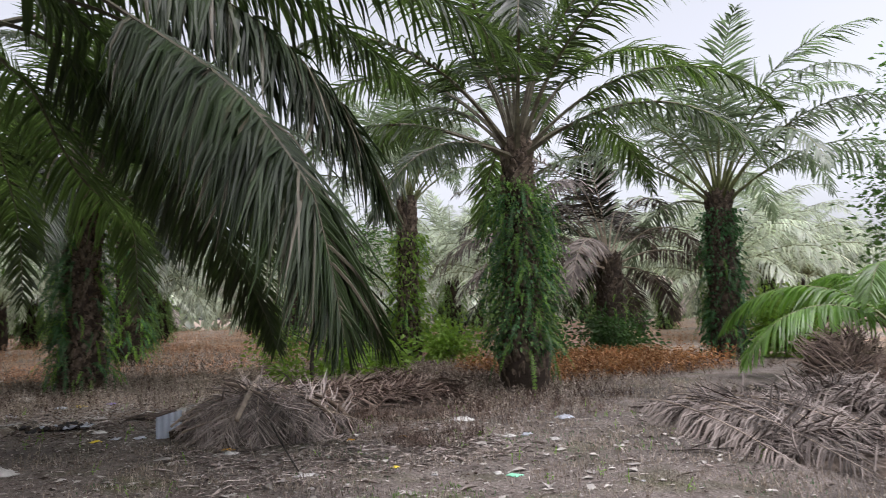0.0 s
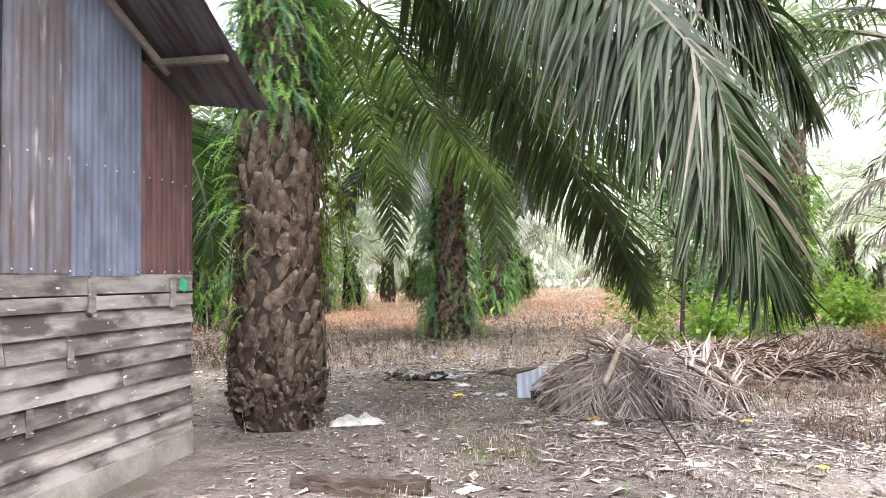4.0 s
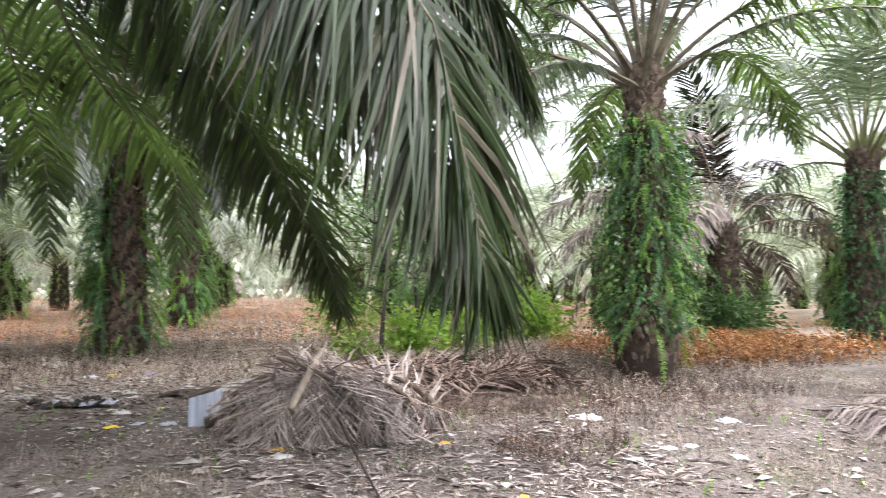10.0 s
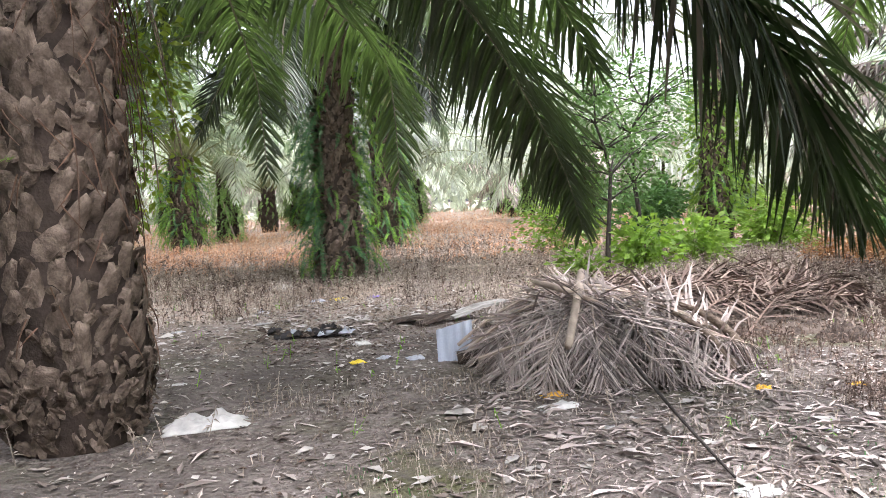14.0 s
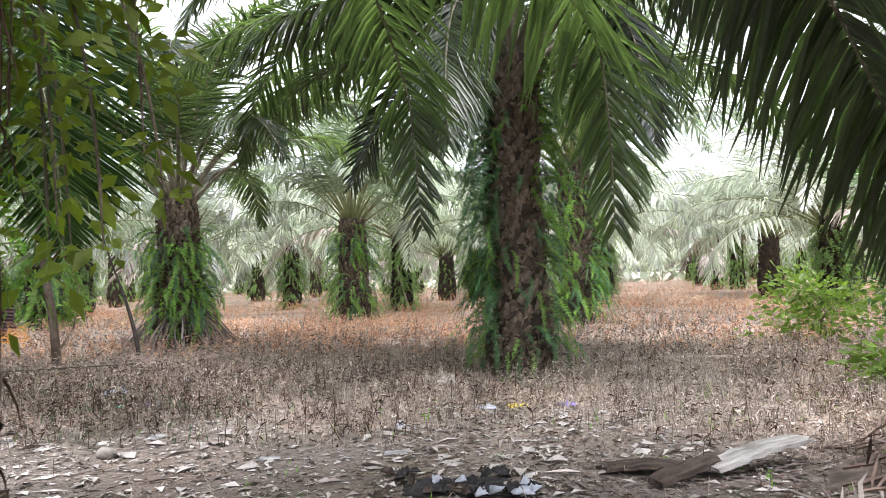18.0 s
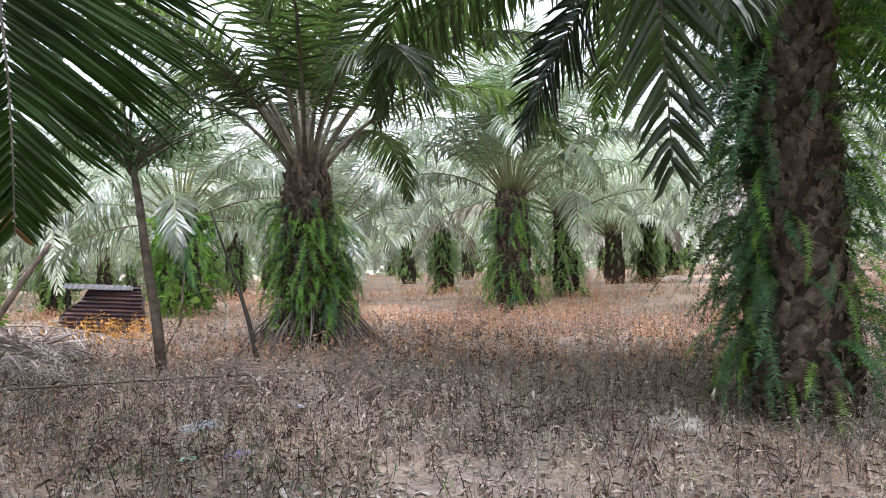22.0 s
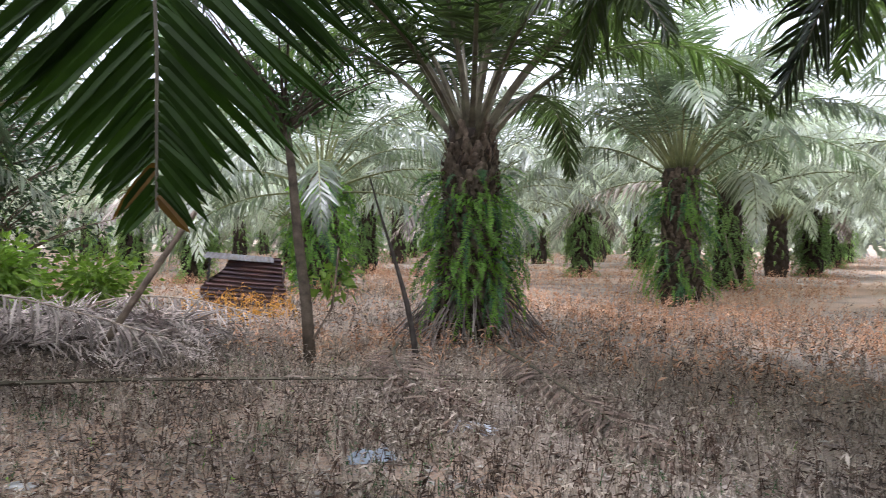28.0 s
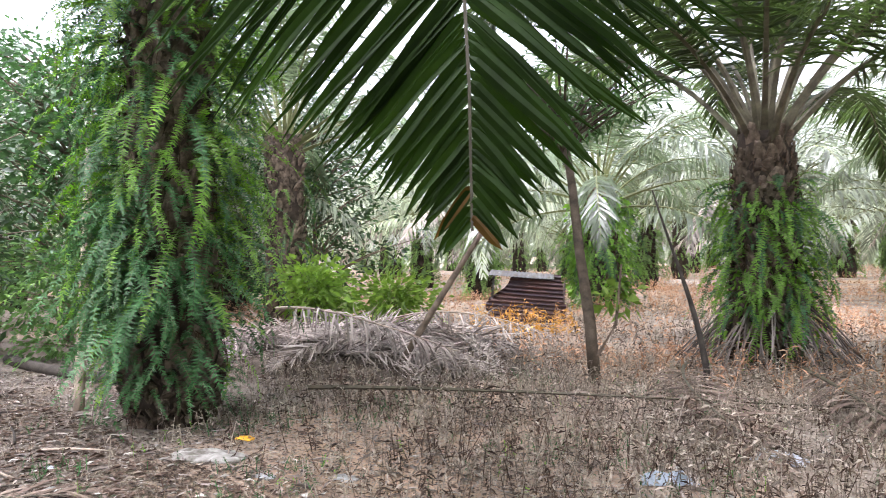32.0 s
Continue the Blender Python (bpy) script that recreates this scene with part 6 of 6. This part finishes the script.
bits("pale_litter", 2600, (-4, 4, 10, 15), 0.042, PALE, "pale dry leaves among the dead herbs", 22)
bits("twig_litter", 1700, (-13, -3, 7.5, 12.5), 0.1, DEAD_GREY, "broken dry leaflets strewn on the ground", 7, tilt=0.06, slim=0.25)
bits("pale_litter", 330, (0.8, 7.5, 0.8, 5.6), 0.075, PALE, "large pale scraps trodden into the yard", 25)
bits("twig_litter", 3200, (2.0, 5.8, 2.6, 5.3), 0.085, DEAD, "pale dry leaflets strewn before the heap", 28, tilt=0.06, slim=0.3)
bits("twig_litter", 5000, (-13, 12, 0, 18), 0.11, DEAD, "broken dry leaflets strewn on the ground", 5, tilt=0.06, slim=0.25)


# ---- rubbish and small things ----
WHITE = mat("white_plastic", (0.47, 0.455, 0.43), 0.5, 0.4, 9, 0.22, 40, 0.2)
SOILED = mat("soiled_white_plastic", (0.14, 0.115, 0.09), 0.6, 0.3, 11, 0.3, 40, 0.3, second=(0.38, 0.36, 0.335))
DIRTY = mat("dirty_pale_plastic", (0.24, 0.23, 0.215), 0.55, 0.35, 9, 0.3, 40, 0.3, second=(0.42, 0.415, 0.41))
CLEARISH = mat("milky_plastic", (0.36, 0.38, 0.43), 0.35, 0.5, 6, 0.15, 40, 0.2)
YELLOW = mat("yellow_plastic", (0.72, 0.55, 0.04), 0.45, 0.5, 6, 0.15, 40, 0.2)
ORANGE = mat("orange_leaf", (0.62, 0.33, 0.03), 0.6, 0.3, 6, 0.2, 40, 0.1)
BLUE = mat("blue_plastic", (0.10, 0.20, 0.50), 0.45, 0.5, 6, 0.15, 40, 0.2)
PURPLE = mat("violet_plastic", (0.22, 0.16, 0.42), 0.45, 0.5, 6, 0.15, 40, 0.2)
MINT = mat("mint_plastic", (0.25, 0.62, 0.42), 0.45, 0.5, 6, 0.15, 40, 0.2)
STONE = mat("grey_stone", (0.30, 0.27, 0.24), 0.85, 0.2, 9, 0.25, 60, 0.4)
CHAR = mat("charred_rubbish", (0.025, 0.022, 0.022), 0.85, 0.3, 9, 0.4, 60, 0.4)
ROT = mat("rotten_wood", (0.075, 0.056, 0.045), 0.9, 0.2, 5, 0.5, 40, 1.0, stretch=(1, 6, 6))


def crumpled(sx, sy, hz, seed, n=17, rough=1.0):
    """A thin crumpled sheet, closed below, lying on the ground."""
    V, F = [], []
    for lay in (0, 1):
        for j in range(n):
            for i in range(n):
                u, v = i / (n - 1) * 2 - 1, j / (n - 1) * 2 - 1
                q = noise.noise(Vector((u * 2.1, v * 2.1, seed * 3.7)))
                e = max(abs(u), abs(v))
                k = 1 - 0.32 * e * abs(noise.noise(Vector((math.atan2(v, u) * 2, seed, 1)))) * 2
                z = hz * (0.15 + 0.9 * abs(q) * rough + 0.7 * abs(noise.noise(Vector((u * 4.5, v * 4.5, seed)))) + 0.25 * noise.noise(Vector((u * 9, v * 9, seed)))) * max(0.0, 1 - e**3)
                V.append((u * sx * k / 2, v * sy * k / 2, 0.004 if lay else 0.008 + max(0.0, z)))
    m = n * n
    for j in range(n - 1):
        for i in range(n - 1):
            a = j * n + i
            F.append([a, a + 1, a + n + 1, a + n])
            F.append([m + a, m + a + n, m + a + n + 1, m + a + 1])
    rim = [i for i in range(n)] + [j * n + n - 1 for j in range(1, n)] + [n * n - 1 - i for i in range(1, n)] + [(n - 1 - j) * n for j in range(1, n - 1)]
    for a, b2 in zip(rim, rim[1:] + rim[:1]):
        F.append([b2, a, m + a, m + b2])
    return V, F


def scrap(name, label, category, x, y, sx, sy, hz, material, seed, rz=0, group=""):
    o = part(name, *crumpled(sx, sy, hz * (0.7 if sx > 0.3 else 0.5), seed), material, smooth=True, m=pose(x, y, bulge(x, y), 0, 0, rz))
    return tagged(o, label, category, group)


def stone(label, x, y, s, seed):
    bm = bmesh.new()
    bmesh.ops.create_icosphere(bm, subdivisions=2, radius=0.5)
    for v in bm.verts:
        v.co *= 1 + 0.3 * noise.noise(v.co * 2.2 + Vector((seed, 0, 0)))
        v.co = Vector((v.co.x * s, v.co.y * s * 0.75, v.co.z * s * 0.5 + s * 0.16))
    tagged(part("stone", *take(bm), STONE, smooth=True, m=pose(x, y, bulge(x, y), 0, 0, seed * 40)), label, "stone", "loose stones")


scrap("plastic_sack", "white crumpled plastic sack beside the palm foot", "sack", 0.29, 5.05, 0.60, 0.30, 0.15, WHITE, 1, 8)
scrap("flat_bottle", "flattened white plastic bottle by the heap", "bottle", 2.72, 4.62, 0.34, 0.13, 0.06, WHITE, 2, 14)
scrap("plastic_bag", "white crumpled plastic bag on dry herbs", "plastic bag", 6.3, 5.2, 0.42, 0.22, 0.10, WHITE, 3, -40)
scrap("plastic_bag", "small white plastic bag on bare earth", "plastic bag", 6.1, 3.62, 0.16, 0.12, 0.06, WHITE, 4, 10)
scrap("plastic_bag", "milky plastic bag on bare earth", "plastic bag", 6.36, 3.62, 0.2, 0.12, 0.06, CLEARISH, 5, 30)
scrap("plastic_bag", "milky crumpled plastic bag at the clearing edge", "plastic bag", 7.6, 4.4, 0.26, 0.2, 0.14, CLEARISH, 6, 0)
scrap("paper_scrap", "pale paper scrap on bare earth", "paper", 6.45, 3.13, 0.24, 0.13, 0.03, WHITE, 7, 60)
scrap("paper_scrap", "mint green paper scrap on bare earth", "paper", 4.88, 1.75, 0.13, 0.16, 0.02, MINT, 8, 20)
scrap("paper_scrap", "flat white paper tray on bare earth", "paper", 3.14, 2.92, 0.26, 0.14, 0.03, WHITE, 9, 5)
scrap("paper_scrap", "small yellow scrap on bare earth", "paper", 4.06, 2.77, 0.1, 0.08, 0.03, YELLOW, 10, 30)
scrap("paper_scrap", "white paper scrap on bare earth", "paper", 4.8, 1.91, 0.13, 0.09, 0.03, WHITE, 11, 70)
scrap("yellow_leaf", "orange-yellow fallen leaf at the heap foot", "leaf", 2.80, 4.95, 0.2, 0.13, 0.06, ORANGE, 12, 15)
scrap("yellow_leaf", "orange-yellow fallen leaf at the heap foot", "leaf", 4.3, 4.6, 0.15, 0.12, 0.06, ORANGE, 13, 55)
scrap("yellow_leaf", "orange-yellow fallen leaf near the heap", "leaf", 5.0, 4.5, 0.14, 0.1, 0.05, ORANGE, 14, 5)
scrap("yellow_leaf", "yellow plastic flower lying on earth", "leaf", 1.45, 6.6, 0.15, 0.12, 0.06, YELLOW, 15, 15)
scrap("paper_scrap", "yellow scrap with black print", "paper", 1.03, 1.28, 0.1, 0.08, 0.02, YELLOW, 16, 15)
scrap("paper_scrap", "crumpled grey paper on the yard", "paper", 1.3, 2.42, 0.24, 0.12, 0.05, PALE, 17, 40)
scrap("plastic_sheet", "blue plastic sheet by the shed footing", "plastic sheet", -0.85, 0.95, 0.6, 0.2, 0.05, BLUE, 18, -12)
scrap("plastic_bag", "pale violet plastic bag among dead herbs", "plastic bag", 0.39, 10.35, 0.2, 0.24, 0.16, CLEARISH, 19, 40)
scrap("wrapper", "yellow plastic wrapper among dead herbs", "wrapper", 1.50, 11.45, 0.34, 0.14, 0.08, YELLOW, 20, 8)
scrap("plastic_bag", "milky plastic bag beside the yellow wrapper", "plastic bag", 1.16, 11.35, 0.26, 0.18, 0.09, CLEARISH, 21, 8)
scrap("plastic_bag", "violet plastic bag beside the yellow wrapper", "plastic bag", 2.06, 11.5, 0.2, 0.18, 0.12, PURPLE, 22, 30)
scrap("slab", "pale broken slab among dead herbs", "slab", 0.50, 13.5, 0.55, 0.26, 0.2, PALE, 23, -5)
scrap("plastic_bag", "milky plastic scrap near burnt rubbish", "plastic bag", 1.56, 7.65, 0.2, 0.16, 0.10, WHITE, 24, 8)
scrap("plastic_bag", "grey plastic scrap on the yard", "plastic bag", 2.0, 6.62, 0.18, 0.16, 0.06, CLEARISH, 25, 8)
scrap("plastic_bag", "grey plastic scrap on the yard", "plastic bag", 1.72, 6.75, 0.16, 0.12, 0.05, CLEARISH, 26, 50)
scrap("paper_scrap", "white card lying beside the palm", "paper", -0.1, 6.35, 0.13, 0.08, 0.015, WHITE, 27, 0)
for i, (x, y, s) in enumerate(((-2.84, 10.44, 0.2), (-2.75, 9.72, 0.18), (-1.94, 10.16, 0.26), (-1.39, 9.86, 0.13), (0.44, 9.34, 0.2), (-2.3, 9.9, 0.16), (-3.4, 10.1, 0.2), (0.9, 9.0, 0.18), (-0.6, 9.3, 0.2), (2.4, 9.3, 0.22))):
    scrap("paper_scrap", "pale torn scrap on the littered earth", "paper", x, y, s, s * 0.6, 0.05, (DIRTY, PALE)[i % 2], 40 + i, i * 47, "torn scraps")
scrap("plastic_sack", "dirty white plastic sack at the palm foot", "sack", -6.85, 11.0, 0.72, 0.36, 0.09, SOILED, 60, 30)
scrap("plastic_bag", "small white plastic scrap on dead herbs", "plastic bag", -5.98, 11.03, 0.2, 0.12, 0.05, DIRTY, 61, 10)
scrap("plastic_bag", "white plastic scrap on dead herbs", "plastic bag", -5.5, 11.4, 0.24, 0.14, 0.05, DIRTY, 62, 10)
scrap("plastic_bag", "pale blue crumpled plastic bag among herbs", "plastic bag", -3.74, 12.9, 0.4, 0.24, 0.12, mat("pale_blue_plastic", (0.30, 0.345, 0.41), 0.4, 0.5, 6, 0.15, 40, 0.2), 63, 40)
scrap("plastic_bag", "milky crumpled plastic bag among herbs", "plastic bag", -3.4, 14.0, 0.42, 0.26, 0.14, CLEARISH, 64, 10)
scrap("plastic_bag", "milky plastic bag in the frond tangle", "plastic bag", -9.3, 14.0, 0.5, 0.2, 0.12, CLEARISH, 65, 30)
scrap("plastic_bag", "milky plastic scrap on the ground", "plastic bag", -4.6, 11.2, 0.16, 0.1, 0.04, CLEARISH, 66, 10)
scrap("plastic_bag", "mint green plastic scrap on the ground", "plastic bag", -3.2, 11.9, 0.18, 0.14, 0.06, MINT, 67, 10)
scrap("plastic_bag", "violet plastic scrap on the ground", "plastic bag", -2.9, 12.1, 0.24, 0.16, 0.08, PURPLE, 68, 70)
scrap("yellow_leaf", "orange dead leaves at the palm foot", "leaf", -7.1, 11.5, 0.2, 0.12, 0.06, ORANGE, 69, 20)
rs = random.Random(19)
for i in range(26):
    x, y = rs.uniform(-9.5, -4.2), rs.uniform(8.3, 10.6)
    scrap("paper_scrap", "small pale torn scrap on the earth", "paper", x, y, rs.uniform(0.07, 0.16), rs.uniform(0.05, 0.1), 0.03, (DIRTY, PALE, CLEARISH)[i % 3], 200 + i, i * 71, "torn scraps")
for i in range(18):
    x, y = rs.uniform(1.5, 6.5), rs.uniform(-0.5, 4.2)
    scrap("paper_scrap", "small pale torn scrap on the earth", "paper", x, y, rs.uniform(0.05, 0.12), rs.uniform(0.04, 0.08), 0.025, (DIRTY, PALE)[i % 2], 240 + i, i * 71, "torn scraps")
stone("rounded grey stone on the yard", 1.3, 1.3, 0.13, 1)
stone("rounded grey stone on the yard", 1.58, 1.55, 0.12, 2)
stone("rounded grey stone on the littered earth", -2.02, 9.4, 0.22, 3)
for i, (x, y) in enumerate(((0.9, 0.9), (2.2, 1.4), (2.9, 2.0), (0.2, 1.6), (-2.5, 9.3), (3.9, 1.6), (2.0, 3.4), (-1.2, 9.2), (5.4, 2.6))):
    stone("small stone on the earth", x, y, 0.05 + 0.012 * (i % 4), 5 + i)

# rotten planks on the yard
for i, (x0, y0, x1, y1, w, t) in enumerate(((0.02, 2.62, 1.02, 2.36, 0.13, 0.10), (0.16, 2.50, 0.72, 2.18, 0.09, 0.06), (0.45, 2.66, 1.0, 2.56, 0.06, 0.05))):
    ln = math.hypot(x1 - x0, y1 - y0)
    V, F = [], []
    k = 14
    rr = random.Random(i)
    for q in range(k + 1):
        u = q / k
        for sy, sz in ((-1, 0), (-0.8, 1), (0, 1.15), (0.8, 1), (1, 0)):
            V.append((ln * u + rr.uniform(-0.012, 0.012), sy * w / 2 * (1 + 0.3 * noise.noise(Vector((u * 6, sy, i)))), 0.005 + sz * t * (0.75 + 0.5 * noise.noise(Vector((u * 7, sy * 2, i + 4))))))
    F = [[q * 5 + s, q * 5 + s + 1, q * 5 + s + 6, q * 5 + s + 5] for q in range(k) for s in range(4)] + [[4, 3, 2, 1, 0], [k * 5 + s for s in range(5)]]
    tagged(part("rotten_plank", V, F, ROT, m=pose(x0, y0, bulge(x0, y0), 0, 0, math.degrees(math.atan2(y1 - y0, x1 - x0)))), "rotten split brown plank lying on the yard", "plank", "rotten planks")

# burnt rubbish
ash = thing("burnt_rubbish", "low patch of charred rubbish on the yard", "rubbish", at=(0.98, 8.4, 0))
part("ash_bed", *crumpled(0.75, 0.42, 0.07, 91, 15), CHAR, ash, smooth=True)
for i in range(30):
    r = random.Random(i)
    part("scrap", *crumpled(r.uniform(0.06, 0.16), r.uniform(0.05, 0.1), 0.06, 100 + i, 7), (CHAR, CHAR, ROT, CLEARISH)[i % 4], ash, smooth=True, m=pose(r.uniform(-0.55, 0.55), r.uniform(-0.3, 0.3), 0.03, r.uniform(-25, 25), r.uniform(-25, 25), r.uniform(0, 360)))

# the bent zinc offcut leaning on the heap and the boards behind it
PALE_ZINC = zinc_mat("pale_zinc", (0.38, 0.42, 0.49), (0.42, 0.43, 0.46), 0.3, 0.6, 0.0)
V, F = corrugated(-0.17, 0.17, lambda q: 0.0, lambda q: 0.34 + 0.25 * q, 0.085, 0.009)
tagged(part("zinc_offcut", V, F, PALE_ZINC, m=pose(2.35, 6.4, 0.0, 0, -18, -95)), "pale corrugated zinc offcut leaning on the frond heap", "metal sheet")
stick("dark curled frond butt at the heap edge", [(2.75, 6.3, 0.06), (2.55, 6.15, 0.10), (2.32, 6.2, 0.07)], [0.05, 0.07, 0.06], ROT)
BOARD_PALE = mat("pale_old_board", (0.29, 0.27, 0.24), 0.85, 0.2, 3, 0.4, 40, 0.4, second=(0.42, 0.40, 0.37), stretch=(1, 6, 6))


def old_board(label, a, c, width, thick, seed, material):
    """A split board lying between two points, bowed, with ragged ends."""
    r = random.Random(seed)
    a, c = Vector(a), Vector(c)
    ln = (c - a).length
    V, k = [], 12
    for q in range(k + 1):
        u = q / k
        ragged = 1 - (0.45 * r.random() if q in (0, k) else 0.0)
        bow = 0.03 * math.sin(math.pi * u) + 0.006 * r.uniform(-1, 1)
        for y, z in ((-1, 0), (-0.96, 1), (0, 1.15), (0.96, 1), (1, 0)):
            V.append((ln * u + 0.03 * r.uniform(-1, 1) * (q in (0, k)), y * width / 2 * ragged * (1 + 0.1 * r.uniform(-1, 1)), z * thick + bow))
    F = [[q * 5 + j, q * 5 + j + 1, q * 5 + j + 6, q * 5 + j + 5] for q in range(k) for j in range(4)] + [[q * 5 + 4, q * 5, q * 5 + 5, q * 5 + 9] for q in range(k)] + [[4, 3, 2, 1, 0], [k * 5 + j for j in range(5)]]
    rise = math.degrees(math.asin((c.z - a.z) / ln))
    tagged(part("old_board", V, F, material, m=pose(*a, 0, -rise, math.degrees(math.atan2(c.y - a.y, c.x - a.x)))), label, "board", "old boards")


old_board("pale grey split board lying behind the heap", (2.7, 8.55, 0.05), (3.55, 9.02, 0.15), 0.22, 0.03, 1, BOARD_PALE)
old_board("brown rotten board on the littered earth", (2.05, 8.75, 0.02), (2.6, 8.6, 0.05), 0.24, 0.025, 3, ROT)
old_board("brown rotten board on the littered earth", (2.3, 8.35, 0.02), (3.0, 8.85, 0.06), 0.18, 0.04, 4, ROT)
scrap("dead_clump", "dark brown clump of dead stalks", "dead plant", 6.05, 5.95, 0.45, 0.35, 0.3, ROT, 71, 0)

# the stack of rusty sheets
RUST_DARK = zinc_mat("dark_rusty_zinc", (0.10, 0.055, 0.05), (0.045, 0.03, 0.04), 0.6, 0.6, 0.3)
stack = thing("sheet_shelter", "low shelter of rusty corrugated sheets among ferns", "metal shelter", at=(-11.8, 21.25, 0), rz=-52)
stack.matrix_basis = stack.matrix_basis @ pose(0, 0, -0.04, -5, 3, 0)
for name, m, mm in (("front_sheet", RUST_DARK, pose(0.55, 0, 0, 90, 0, 0) @ pose(0, 0, 0, 0, 0, 0)), ("back_sheet", RUST_DARK, pose(-0.45, 0, 0, 90, 0, 0))):
    V, F = corrugated(0.0, 1.18 if name == "front_sheet" else 1.25, lambda q: -0.85 + (0.1 * q if q > 0.7 else 0), lambda q: 0.85 - (0.9 * (q - 0.6) if q > 0.6 else 0) - 0.06 * math.sin(9 * q), 0.09, 0.022)
    part(name, V, F, m, stack, m=mm)
V, F = corrugated(-0.9, 0.55, lambda q: -0.5, lambda q: 0.66 - (0.25 * (q - 0.1) if q > 0.1 else 0), 0.09, 0.007)
part("top_sheet", V, F, ZINC_BROWN, stack, "grey zinc top sheet", m=Matrix(((0, 0, 1, 0), (0, 1, 0, 0), (1, 0, -0.06, 1.24), (0, 0, 0, 1))))
for y in (-0.8, 0.8):
    part("side_sheet", *corrugated(0.0, 1.15, lambda q: -0.42, lambda q: 0.52, 0.09, 0.018), RUST_DARK, stack, m=pose(0, y, 0, 90, 0, 90))

# the far bench
bench = thing("bench", "small pale wooden bench on the far track", "bench", at=(6.5, 62.0, bulge(6.5, 62.0)))
part("seat", *box_geo(-0.95, -0.22, 0.60, 0.95, 0.22, 0.68, 0.01), mat("pale_wood", (0.5, 0.45, 0.38), 0.8, 0.2), bench)
for x in (-0.85, 0.85):
    part("leg", *box_geo(x - 0.06, -0.2, -0.25, x + 0.06, 0.2, 0.62, 0.01), TIMBER, bench)


# the far edge of the plantation, closing the view between the rows
rw = np.random.default_rng(12)
a = rw.uniform(0, 2 * math.pi, 26000)
rad = rw.uniform(84, 97, 26000)
lump = np.array([noise.noise(Vector((math.cos(q) * 9, math.sin(q) * 9, 2))) for q in a])
P = np.stack([rad * np.cos(a), 8 + rad * np.sin(a), 0.2 + rw.random(26000) ** 0.8 * (6.0 + 2.2 * lump)], 1)
V, F = leaves_geo(P, rw.normal(0, 1, (26000, 3)), 1.5, 12, 0.55)
fast("far_woods", V, F, LEAF_FAR_HAZED, "dense green woods closing the far rows", "woods")
